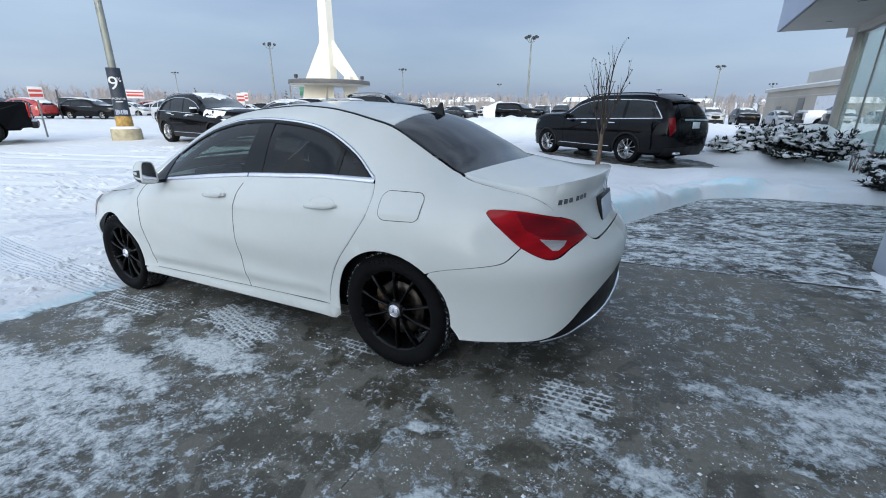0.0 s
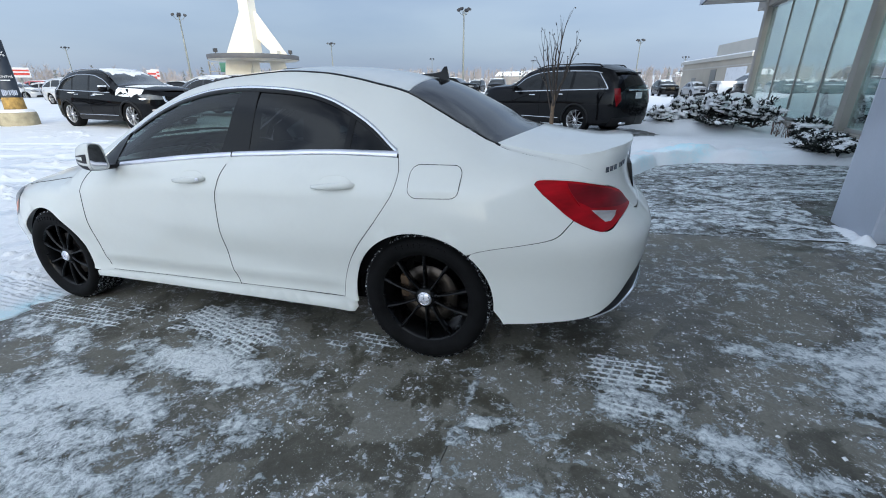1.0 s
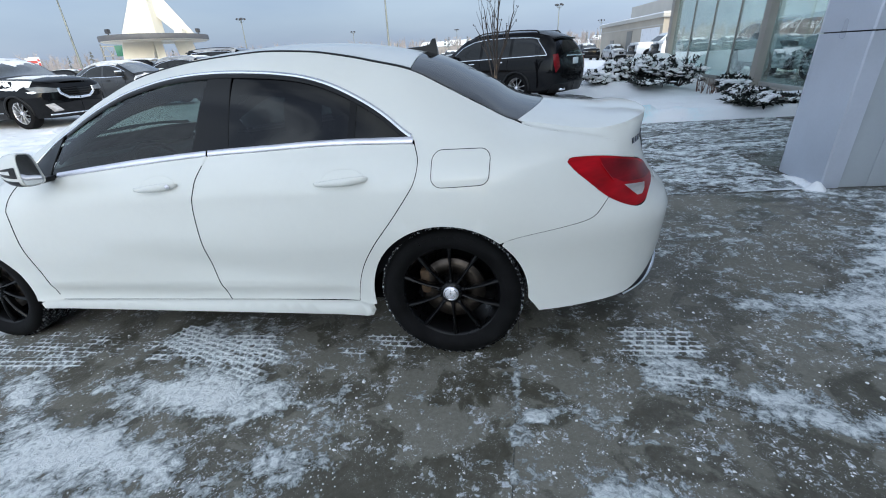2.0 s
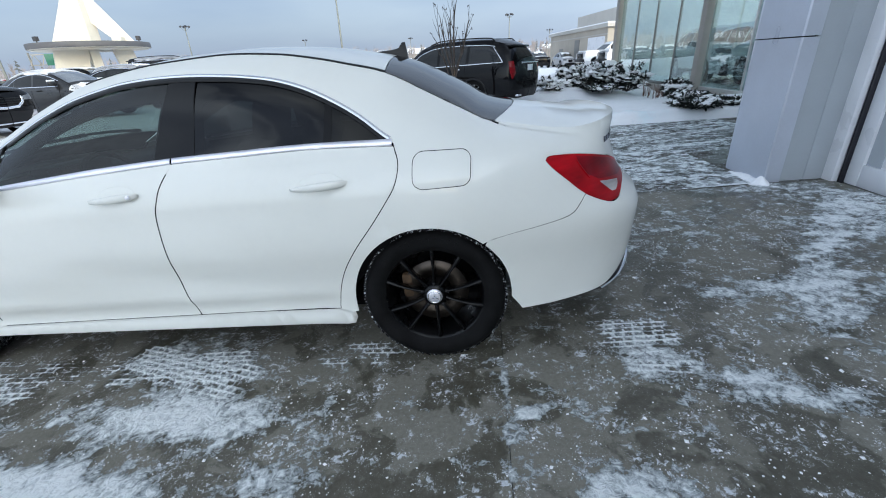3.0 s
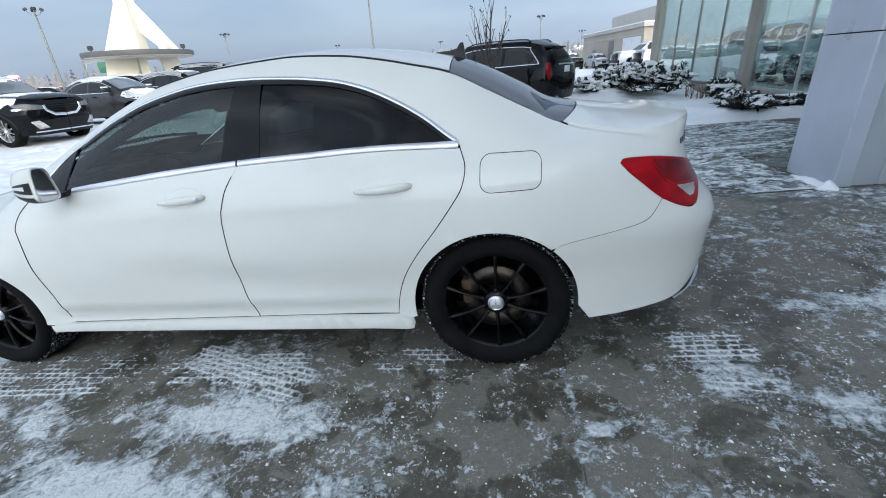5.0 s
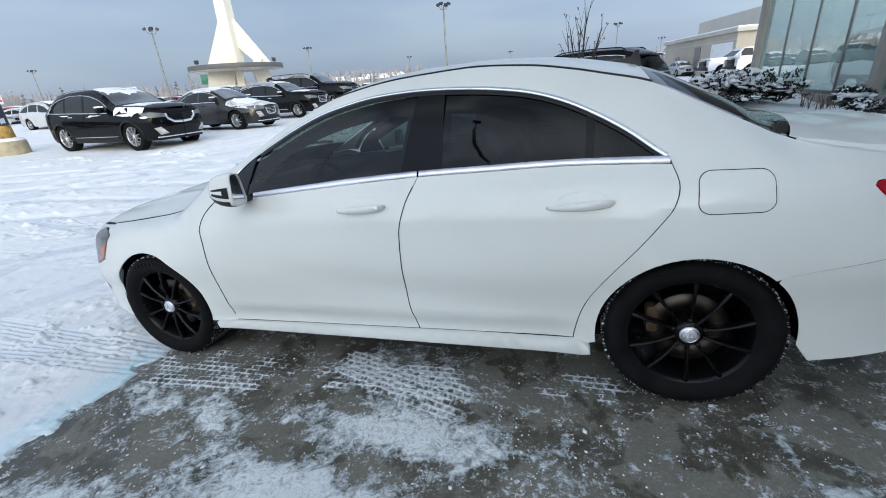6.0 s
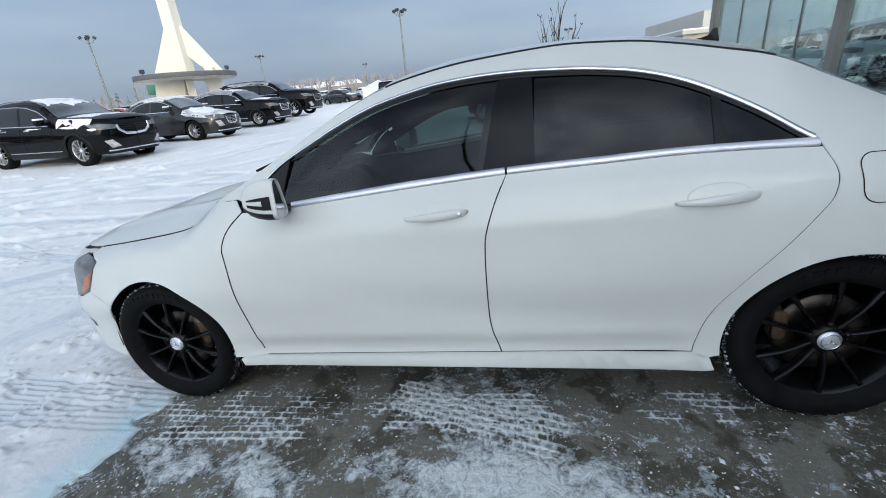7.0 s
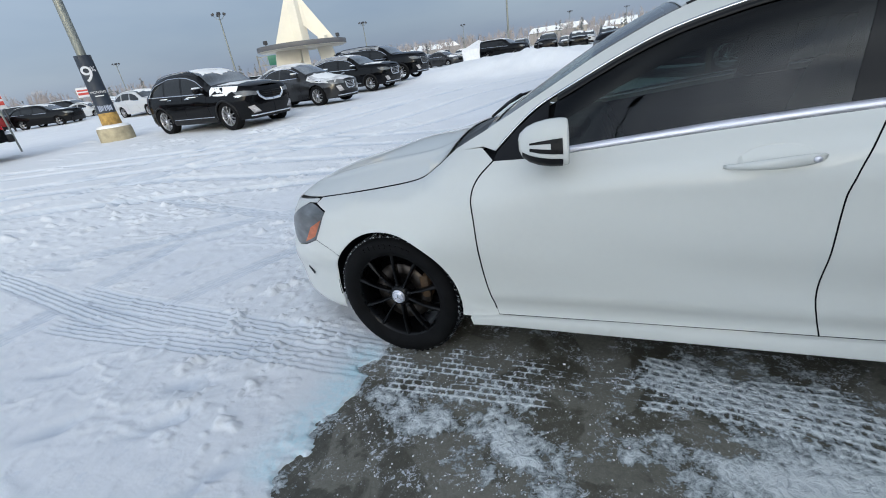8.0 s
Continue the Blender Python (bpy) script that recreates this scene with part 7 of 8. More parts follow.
        if fine:
            panel("running_lamp", S, o, CLEAR_LENS, car, "upright running lamp", mirror=mirror, step=st, lift=0.010, lip=0.02)
            p = S([U(bays[0][0] + 0.02)], [base(bays[0][0]) + 0.05])[0]
            sg = -1 if mirror else 1
            mr = box("door_mirror", (p[0] + 0.03, (p[1] - 0.13) * sg, p[2] + 0.035), (0.12, 0.22, 0.15), paint_mat, car, bevel=0.045, segs=3)
            if snow:
                box("snow_cap", (p[0] + 0.03, (p[1] - 0.13) * sg, p[2] + 0.115), (0.11, 0.20, 0.045), SNOW_CAP, mr, "snow on the mirror", bevel=0.02)
    # nose and tail
    shield = fine and grille == "dark"
    g0, g1 = ((0.66 if shield else 0.62) * k, 0.93 * k) if not low else (0.46, 0.70)
    ge = U(-front * 0.985)
    o = [(nose, g0), (nose, g1), (ge - (0.02 if shield else 0.12), g1), (ge - (0.05 if shield else 0.16), g0 + (0.14 if shield else 0.06))] + ([(ge - 0.22, g0 + 0.02)] if shield else [])
    gr = panel("grille", S, o, GLOSS_BLACK, car, "dark mesh grille", both=True, step=st, lift=0.012)
    if fine:
        for t in np.linspace(0.12, 0.9, 5):
            ribbon("grille_bar", S, [(u, g0 + (g1 - g0) * t) for u in np.linspace(nose, U(-front * 0.985) - 0.14, 8)], 0.014, ALLOY if grille == "bright" else BLACK_TRIM if shield else MULLION, gr, lift=0.014, thick=0.006)
            ribbon("grille_bar", S, [(u, g0 + (g1 - g0) * t) for u in np.linspace(nose, U(-front * 0.985) - 0.14, 8)], 0.014, ALLOY if grille == "bright" else BLACK_TRIM if shield else MULLION, gr, lift=0.014, thick=0.006, mirror=True)
        for mirror in (False, True):
            ribbon("grille_trim", S, [(nose, g0), (ge - 0.22, g0 + 0.02), (ge - 0.05, g0 + 0.14), (ge - 0.02, g1)] if shield else [(nose, g0), (ge - 0.25, g0), (ge - 0.16, g0 + 0.06), (ge - 0.11, g1)], 0.060 if shield else 0.030, CHROME, gr, "bright grille surround", lift=0.012, thick=0.012, mirror=mirror)
            ribbon("bumper_strip", S, [(u, zb + 0.06) for u in np.linspace(nose, U(-front * 0.94), 10)], 0.03, CHROME, car, "bright bumper strip", lift=0.008, thick=0.01, mirror=mirror)
    panel("front_valance", S, [(nose, zb - 0.005), (nose, g0 - 0.04), (U(-front * 0.96), g0 - 0.08), (U(-front * 0.93), zb - 0.005)], BLACK_TRIM, car, "black front valance", both=True, step=st, lift=0.006)
    panel("rear_valance", S, [(U(rear * 0.90), zb + 0.0), (tail, zb + 0.02), (tail, zb + 0.24 * k), (U(rear * 0.93), zb + 0.20 * k)], BLACK_TRIM, car, "black rear valance", both=True, step=st, lift=0.006)
    if not low:
        w0, w1 = 1.15 * k, (1.50 if boxy else 1.32) * k
        panel("rear_screen", S, [(tail, w0), (tail, w1), (U(rear * 0.985) + 0.10, w1), (U(rear * 0.985) + 0.04, w0)], DARK_PANE, car, "rear window", both=True, step=st, lift=0.006)
        if fine:
            q = T([tail - 0.16], [0.0])[0]
            box("roof_spoiler", (q[0] - 0.05, 0, q[2] - 0.045), (0.26, half * 1.08, 0.05), paint_mat, car, bevel=0.02)
            q = S([tail - 0.05], [0.93 * k])[0]
            box("plate", (q[0] + 0.012, 0, 0.97 * k), (0.012, 0.30, 0.15), PLATE, car, "pale number plate with blank bars", bevel=0.003)
            box("tailgate_strip", (q[0] + 0.010, 0, 1.09 * k), (0.02, 1.0, 0.03), CHROME, car, "bright tailgate strip", bevel=0.006)
            for yy in (-0.55, 0.55):
                box("exhaust_tip", (q[0] - 0.05, yy, zb + 0.08), (0.10, 0.20, 0.06), CHROME, car, "bright exhaust trim", bevel=0.01)
            for sg in (-1, 1):
                pts = [T([U(x)], [sg * 0.93])[0] + [0, 0, h] for x, h in zip(np.linspace(-0.15, rear * 0.82, 9), (0.005, 0.04, 0.045, 0.045, 0.045, 0.045, 0.045, 0.04, 0.005))]
                obj("roof_rail", *tube(pts, 0.016, 6), CHROME if not boxy else BLACK_TRIM, car, "roof rail")
    for sg in (-1, 1):
        for hx in (hf, hr):
            vs, fs = lathe([(ar + 0.01, 0.0), (ar + 0.01, 0.30), (0.02, 0.30)], 16, arc=(radians(-14), radians(194)))
            obj("wheel_housing", [(v[0] + hx, sg * (half - 0.10) - sg * v[1], v[2] + wheel_r) for v in vs], fs, INNER_DARK, car)
            wheel(car, hx, sg * (half - 0.055) if not low else sg * 0.845, wheel_r, wheel_r, 0.23, 10 if fine else 6, ALLOY, sg, detail=False, rim_r=wheel_r * 0.70, label="silver alloy wheel")
    box("underbody", (0.0, 0, zb + 0.08), (front + rear - 1.0, half * 1.5, 0.16), INNER_DARK, car, bevel=0.0)
    box("cabin_core", (0.3 if not low else 0.2, 0, 0.75), ((front + rear) * 0.52, half * 1.2, 0.75 * k if not low else 0.5), INNER_DARK, car, bevel=0.0)
    # frost or snow on the rounded shoulders beside the bonnet
    def shoulder(name, a, b, share, jag, mat, label):
        xs_ = np.linspace(a, b, 22)
        lo, hi = [float(sh.get("zb", np.array([x]))[0]) for x in xs_], [float(sh.get("z8", np.array([x]))[0]) - 0.004 for x in xs_]
        w = [rng.uniform(0, 6) for _ in range(3)]
        wave = [math.sin(9 * t + w[0]) + 0.6 * math.sin(21 * t + w[1]) + 0.3 * math.sin(40 * t + w[2]) for t in np.linspace(0, 1, 22)]
        edge = [(U(x), p + (q - p) * min(0.9, max(-0.3, share + jag * v))) for x, p, q, v in zip(xs_, lo, hi, wave)]
        o = edge + [(U(x), q) for x, q in zip(xs_, hi)][::-1]
        for mirror in (False, True):
            panel(name, S, o, mat, car, label, step=st, lift=0.006, lip=0.008, mirror=mirror)

    if roof_mat is not paint_mat:
        shoulder("roof_frost", -front * 0.10, rear * (0.50 if low else 0.80), 0.84, 0.05, roof_mat, "frost along the roof's edge")
    if top_mat is not paint_mat:
        shoulder("wing_frost", -front * 0.93, -front * 0.44, 0.05, 0.08, top_mat, "frost on the front wing")
    if snow > 0.6 and fine:
        shoulder("wing_snow", -front * 0.86, -front * 0.42, 0.15, 0.25, SNOW_CAP, "patchy snow on the front wing")
    # snow lying on top, with ragged edges
    if snow > 0:
        def ragged(a, b, v, jag, n=16):
            """An uneven patch from a to b along the car, to v on each side."""
            p = [rng.uniform(0, 6) for _ in range(8)]
            wave = lambda t, i: math.sin(6 * t + p[i]) + 0.5 * math.sin(15 * t + p[i + 1]) + 0.25 * math.sin(33 * t + p[i])
            left = [(a + (b - a) * t, -v + 0.05 * wave(t, 0) * (0.3 + jag * 4)) for t in np.linspace(0, 1, n)]
            right = [(a + (b - a) * t, v + 0.05 * wave(t, 2) * (0.3 + jag * 4)) for t in np.linspace(1, 0, n)]
            mid1 = [(b + 2.2 * jag * wave(w, 4), w) for w in np.linspace(-v * 0.9, v * 0.9, 20)]
            mid0 = [(a + 2.2 * jag * wave(w, 6), w) for w in np.linspace(v * 0.9, -v * 0.9, 20)]
            return left + mid1 + right + mid0
        end = re0 - 0.05 if low else tail - (0.32 if snow > 0.2 else 0.8)
        panel("roof_snow", lambda a, b: T(a, np.clip(b, -1, 1)) + np.array([0, 0, 0.02]), ragged(cr - 0.04, end, 0.86, 0.012), SNOW_CAP, car, "snow lying on the roof", step=st, lip=0.05)
        if snow > 0.3:
            panel("bonnet_snow", lambda a, b: T(a, np.clip(b, -1, 1)) + np.array([0, 0, 0.012]), ragged(U(-front * 0.80), ca - 0.03, 0.80, 0.02), SNOW_CAP, car, "patchy snow on the bonnet", step=st, lip=0.03)
        if snow > 0.6 and fine:
            for du, zz, ru, rzz in ((-front * 0.60, 0.955, 0.34, 0.035), (-front * 0.86, 0.87, 0.14, 0.035), (-0.15, 0.985, 0.30, 0.014), (1.1, 1.02, 0.22, 0.014)):
                for mirror in (False, True):
                    ring = [(U(du) + ru * math.cos(a) * rng.uniform(0.55, 1.1), (zz * k if not low else zz * 0.82) + rzz * math.sin(a) * rng.uniform(0.5, 1.1)) for a in np.linspace(0, 2 * math.pi, 19)[:-1]]
                    panel("snow_patch", S, ring, SNOW_CAP, car, "stuck patch of snow", step=st, lift=0.012, lip=0.012, mirror=mirror)
        if snow > 0.6:
            panel("screen_snow", lambda a, b: T(a, np.clip(b, -1, 1)) + np.array([0, 0, 0.010]), ragged(cr - 0.30, cr - 0.02, 0.80, 0.03), SNOW_CAP, car, "snow on the windscreen", step=st, lip=0.03)
    return car


def stand(fx, fy, heading, wb, z, side=-1, half=0.95):
    """The pose of a car whose near front wheel stands at (fx, fy); heading: degrees of its nose from +x."""
    a = radians(heading)
    d, n = Vector((math.cos(a), math.sin(a))), Vector((-math.sin(a), math.cos(a)))
    c = Vector((fx, fy)) - d * wb / 2 + n * side * -(half - 0.05)
    return pose(c.x, c.y, z, 0, 0, heading + 180)


FROST_PAINT = surface("frosted_grey_car_paint", (0.66, 0.67, 0.69), 0.55, vary=0.35, scale=3.5, fine=30, bump=0.15, coat=0.2)
THIN_FROST = surface("thinly_frosted_black_paint", (0.30, 0.31, 0.33), 0.5, vary=0.5, scale=3.0, fine=30, bump=0.1, coat=0.3)
ROW = "cars parked in the near row"
parked("suv", stand(-10.50, 6.20, -3, 2.857, 0.15, -1, 0.95), "black sport utility with snow on roof, mirrors and bonnet", "suv", BLACK_PAINT, 2.857, 0.385, 2.30, 2.33, 0.95, 1.68, snow=0.9, grille="dark", group=ROW, seed=3)
parked("sedan", stand(-10.70, 10.25, -2, 2.70, 0.22, -1, 0.90), "dark grey sedan with frosted bonnet and roof in the row", "sedan", GREY_PAINT, half=0.90, snow=0.5, top_mat=FROST_PAINT, grille="bright", group=ROW, seed=4)
parked("suv", stand(-11.6, 15.2, 0, 2.725, 0.22, -1, 0.92), "dark compact sport utility with a bright grille, light snow", "suv", BLACK_PAINT, 2.725, 0.355, 2.26, 2.38, 0.92, 1.66, snow=0.4, grille="bright", group=ROW, seed=5, roof_mat=THIN_FROST)
parked("suv", stand(-12.1, 19.2, 2, 3.07, 0.36, -1, 1.02), "large boxy black sport utility with brown road salt", "suv", BLACK_PAINT, 3.07, 0.41, 2.55, 2.80, 1.02, 1.92, boxy=1.0, snow=0.0, group=ROW, seed=6, roof_mat=THIN_FROST)
parked("suv", stand(-1.13, 11.10, 149.4, 2.863, 0.10, 1, 0.98), "glossy black three-row sport utility standing by the snow bank", "suv", BLACK_PAINT, 2.863, 0.385, 2.30, 2.62, 0.98, 1.78, boxy=0.45, snow=0.0, light="dark", seed=7, rake=1.0)

def thawed(x, y):
    """Wet bare ground under and beside the standing car."""
    c, sn = math.cos(radians(-30.6)), math.sin(radians(-30.6))
    a, b = (x - 1.0) * c + (y - 10.75) * sn, -(x - 1.0) * sn + (y - 10.75) * c
    return 1.0 - (a / 2.5) ** 4 - (b / 1.15) ** 4 + 0.35 * fbm(x * 2.2, y * 2.2, 4, 81)


wet = sheet("thawed_patch", np.arange(-2.2, 4.2, 0.05), np.arange(8.2, 13.2, 0.05), lambda x, y: snow_z(x, y) + 0.004, CONCRETE_WET, keep=lambda x, y: thawed(x, y) > 0)
tagged(wet, "dark wet patch of thawed ground under the parked car", "ground", kind="stuff")

# ---- pickups ----
def pickup(m, label, mat, snow=False):
    car = empty("parked_pickup", m, label, "pickup")
    hx, hr, wr, half = -1.90, 1.80, 0.42, 1.0

    def flank(sg):
        bm = bmesh.new()
        ring = ([(-2.85, 0.45), (-2.90, 0.75), (-2.86, 1.12), (-2.70, 1.22), (-1.35, 1.30), (2.86, 1.33), (2.93, 1.28), (2.93, 0.55)]
                + [(x, z) for x, z in arc(hr, wr, wr + 0.07, 10, 170, 12)] + [(x, z) for x, z in arc(hx, wr, wr + 0.07, 10, 170, 12)])
        a = [bm.verts.new((x, sg * (half - (0.05 if z > 1.2 else 0)), z)) for x, z in ring]
        b = [bm.verts.new((x, sg * 0.2, z)) for x, z in ring]
        for i in range(len(ring)):
            bm.faces.new((a[i], a[(i + 1) % len(ring)], b[(i + 1) % len(ring)], b[i]))
        f1, f2 = bm.faces.new(a), bm.faces.new(b)
        bmesh.ops.triangulate(bm, faces=[f1, f2])
        return bm
    for sg in (-1, 1):
        part("flank", flank(sg), mat, car)
        for x in (hx, hr):
            wheel(car, x, sg * (half - 0.02), wr, wr, 0.26, 6, ALLOY, sg, detail=False, rim_r=0.26, label="wheel with a silver rim")
        box("door_mirror", (-0.95, sg * 1.13, 1.42), (0.10, 0.20, 0.26), mat, car, bevel=0.03)
        box("rear_lamp", (2.92, sg * 0.90, 1.08), (0.05, 0.18, 0.44), RED_LENS, car, "red rear lamp", bevel=0.02)
        box("headlamp", (-2.88, sg * 0.80, 1.02), (0.06, 0.32, 0.22), CLEAR_LENS, car, "clear headlamp", bevel=0.02)
    bm = bmesh.new()
    lower = [(-1.30, -0.93), (1.05, -0.93), (1.05, 0.93), (-1.30, 0.93)]
    upper = [(-0.52, -0.72), (0.88, -0.74), (0.88, 0.74), (-0.52, 0.72)]
    a, b = [bm.verts.new((x, y, 1.28)) for x, y in lower], [bm.verts.new((x, y, 1.92)) for x, y in upper]
    for i in range(4):
        bm.faces.new((a[i], a[(i + 1) % 4], b[(i + 1) % 4], b[i]))
    bm.faces.new(b)
    bmesh.ops.bevel(bm, geom=bm.edges[:], offset=0.06, segments=2, affect="EDGES")
    part("cab", bm, mat, car, smooth=True)
    for sg in (-1, 1):
        for x0, x1 in ((-0.78, 0.02), (0.10, 0.82)):
            vs = [(x0 if x0 > 0 else -0.95, sg * 0.925, 1.36), (x1, sg * 0.925, 1.36), (x1 - 0.03, sg * 0.765, 1.84), (x0 + 0.24 if x0 < 0 else x0, sg * 0.765, 1.84)]
            vs = vs + [(x, y - sg * 0.02, z) for x, y, z in vs]
            obj("side_window", vs, [(0, 1, 2, 3), (4, 5, 6, 7), (0, 4, 5, 1), (1, 5, 6, 2), (2, 6, 7, 3), (3, 7, 4, 0)], DARK_PANE, car, "dark side window", smooth=False)
    for xs, nm in (((-1.24, -0.60), "windscreen"), ((1.065, 0.92), "rear_screen")):
        vs = [(xs[0] - (0.02 if nm == "windscreen" else -0.0), -0.80, 1.36), (xs[0] - (0.02 if nm == "windscreen" else 0), 0.80, 1.36), (xs[1], 0.66, 1.84), (xs[1], -0.66, 1.84)]
        vs = vs + [(x + (0.03 if nm == "windscreen" else -0.03), y, z) for x, y, z in vs]
        obj(nm, vs, [(0, 1, 2, 3), (4, 5, 6, 7), (0, 4, 5, 1), (1, 5, 6, 2), (2, 6, 7, 3), (3, 7, 4, 0)], DARK_PANE, car, "glass", smooth=False)
    box("bonnet", (-2.05, 0, 1.27), (1.45, 1.75, 0.14), mat, car, bevel=0.05)
    box("grille", (-2.90, 0, 0.92), (0.10, 1.25, 0.46), GLOSS_BLACK, car, "black grille", bevel=0.03)
    box("front_bumper", (-2.93, 0, 0.60), (0.16, 1.95, 0.22), BLACK_TRIM, car, bevel=0.04)
    box("rear_bumper", (2.98, 0, 0.62), (0.18, 1.95, 0.20), BLACK_TRIM, car, "dark rear bumper with snow", bevel=0.04)
    box("tailgate", (2.92, 0, 1.02), (0.06, 1.60, 0.58), mat, car, bevel=0.02)
    box("bed_floor", (2.0, 0, 0.85), (1.8, 1.6, 0.10), BLACK_TRIM, car, bevel=0.0)
    box("underbody", (0, 0, 0.62), (5.2, 1.3, 0.35), INNER_DARK, car, bevel=0.0)
    if snow:
        box("bed_snow", (2.0, 0, 1.22), (1.75, 1.60, 0.16), SNOW_CAP, car, "snow in the load bed", bevel=0.06)
        box("bumper_snow", (2.98, 0, 0.75), (0.16, 1.7, 0.06), SNOW_CAP, car, "snow on the rear bumper", bevel=0.02)
    return car


pickup(pose(-17.9, 1.2, 0.12, 0, 0, 70.0), "black pickup with snow on its rear bumper", BLACK_PAINT, snow=True)
pickup(pose(12.5, 36.6, 0.25, 0, 0, 8.0), "white pickup beside the beige building", PALE_PAINT)
pickup(pose(13.4, 33.4, 0.25, 0, 0, 8.0), "white pickup parked behind another one", PALE_PAINT)
pickup(pose(9.9, 8.7, 0.34, 0, 0, 88.0), "white pickup on show behind the glazing", PALE_PAINT)
parked("suv", pose(9.7, 14.2, 0.34, 0, 0, 84), "white sport utility on show behind the glazing", "suv", PALE_PAINT, fine=False, seed=11)

# ---- lamp post with the banner ----
POST_STEEL = surface("weathered_steel_pole", (0.22, 0.23, 0.21), 0.55, 0.5, vary=0.2, scale=3, bump=0.1)
YELLOW_BASE = surface("worn_yellow_concrete", (0.40, 0.35, 0.24), 0.85, vary=0.25, scale=5, fine=60, bump=0.4)
RUSTY_YELLOW = surface("rusty_yellow_paint", (0.40, 0.25, 0.07), 0.75, vary=0.5, scale=7, fine=40, bump=0.3)
BANNER = surface("dark_navy_banner", (0.022, 0.030, 0.045), 0.55, vary=0.15, scale=2, bump=0.05)
WHITE_INK = surface("white_print", (0.60, 0.61, 0.63), 0.6, vary=0.05)
RED_INK = surface("red_print", (0.45, 0.05, 0.04), 0.6, vary=0.1)
DARK_LAMP = surface("dark_lamp_housing", (0.03, 0.03, 0.035), 0.5, vary=0.2)


def text_part(body, size, m, mat, parent, label):
    cu = bpy.data.curves.new("lettering", "FONT")
    cu.body, cu.size, cu.extrude, cu.align_x, cu.align_y = body, size, 0.004, "CENTER", "CENTER"
    cu.materials.append(mat)
    ob = new("lettering", cu)
    ob.parent = parent
    ob.matrix_local = m
    ob["label"] = label
    return ob


post = empty("lamp_post", pose(-15.6, 6.12, 0.12), "tall steel lamp post with yellow base and dark banner", "lamp post")
obj("base", *lathe([(0.50, -0.3), (0.48, 0.36), (0.46, 0.44), (0.30, 0.46)], 28, axis="z"), YELLOW_BASE, post, "worn yellow concrete base")
obj("base_snow", *lathe([(0.46, 0.435), (0.43, 0.49), (0.33, 0.53), (0.26, 0.48)], 28, axis="z"), SNOW_CAP, post, "snow ring on the base")
obj("collar", *lathe([(0.275, 0.46), (0.255, 0.86), (0.24, 0.90), (0.10, 0.91)], 28, axis="z"), RUSTY_YELLOW, post, "rusty yellow collar")
obj("pole", *lathe([(0.13, 0.8), (0.12, 3.0), (0.085, 9.6), (0.01, 9.62)], 14, axis="z"), POST_STEEL, post)
ban = obj("banner", *lathe([(0.250, 0.88), (0.245, 0.90), (0.215, 2.50), (0.220, 2.52), (0.10, 2.51)], 30, axis="z"), BANNER, post, "dark banner sleeve with white print")
face = Vector((16.0, -8.8)).normalized()
yaw = math.degrees(math.atan2(face.y, face.x))
on_ban = lambda z, side=0.0, r=0.246: Matrix.Rotation(radians(yaw), 4, "Z") @ pose(r, side, z, 90, 0, 90)
text_part("9", 0.62, on_ban(1.98, -0.06), WHITE_INK, ban, "large white figure nine")
text_part("%", 0.20, on_ban(2.12, 0.115, 0.225), WHITE_INK, ban, "small white percent sign")
text_part("MONTHS", 0.095, on_ban(1.48, 0.0, 0.250), WHITE_INK, ban, "small white word")
bm = bmesh.new()
box_bm(bm, 0.244, 0.0, 1.38, 0.010, 0.22, 0.03, rot=None)
bmesh.ops.transform(bm, matrix=Matrix.Rotation(radians(yaw), 4, "Z"), verts=bm.verts[:])
part("print_bar", bm, WHITE_INK, ban, "unreadable small print as a bar")
for k in range(9):
    bm = bmesh.new()
    box_bm(bm, 0.242 - 0.006 * abs(k - 4), -0.16 + 0.04 * k, 1.02, 0.006, 0.032, 0.10 + 0.10 * random.random(), 0.0)
    bmesh.ops.transform(bm, matrix=Matrix.Rotation(radians(yaw), 4, "Z"), verts=bm.verts[:])
    part("skyline_bar", bm, FASCIA, ban)


def small_sign(x, y, z, high, turn, w=0.5, h=0.55):
    s = empty("sign_post", pose(x, y, z, 0, 0, turn), "white and red notice board on a thin post", "sign", "notice boards in the lot")
    obj("post", *lathe([(0.03, -0.3), (0.028, high)], 8, axis="z"), POST_STEEL, s)
    box("board", (0.035, 0, high - h * 0.45), (0.02, w, h), WHITE_INK, s, "white board", bevel=0.004)
    box("stripe", (0.048, 0, high - h * 0.25), (0.008, w * 0.92, h * 0.18), RED_INK, s, "red bar", bevel=0.0)
    box("stripe", (0.048, 0, high - h * 0.60), (0.008, w * 0.92, h * 0.24), RED_INK, s, "red bar", bevel=0.0)


for x, y, hi, w, h in ((-19.4, 5.1, 1.85, 0.42, 0.48), (-30.0, 22.0, 2.2, 0.6, 0.8), (-40.0, 30.0, 2.6, 0.7, 0.9), (-46.0, 22.0, 2.6, 1.5, 0.8), (-27.0, 33.0, 2.3, 0.6, 0.7)):
    small_sign(x, y, 0.14, hi, math.degrees(math.atan2(-2.4 - y, 1.2 - x)), w, h)
gs = empty("sign_board", pose(-31.0, 29.5, 0.14, 0, 0, -48), "dark green sign on a lattice frame", "sign")
for yy in (-0.9, 0.9):
    obj("post", *moved(lathe([(0.06, -0.2), (0.06, 3.2)], 8, axis="z"), Matrix.Translation((0, yy, 0))), MULLION, gs)
box("board", (0.08, 0.45, 2.7), (0.06, 0.95, 0.8), surface("green_sign_paint", (0.02, 0.14, 0.09), 0.5), gs, "green board", bevel=0.01)
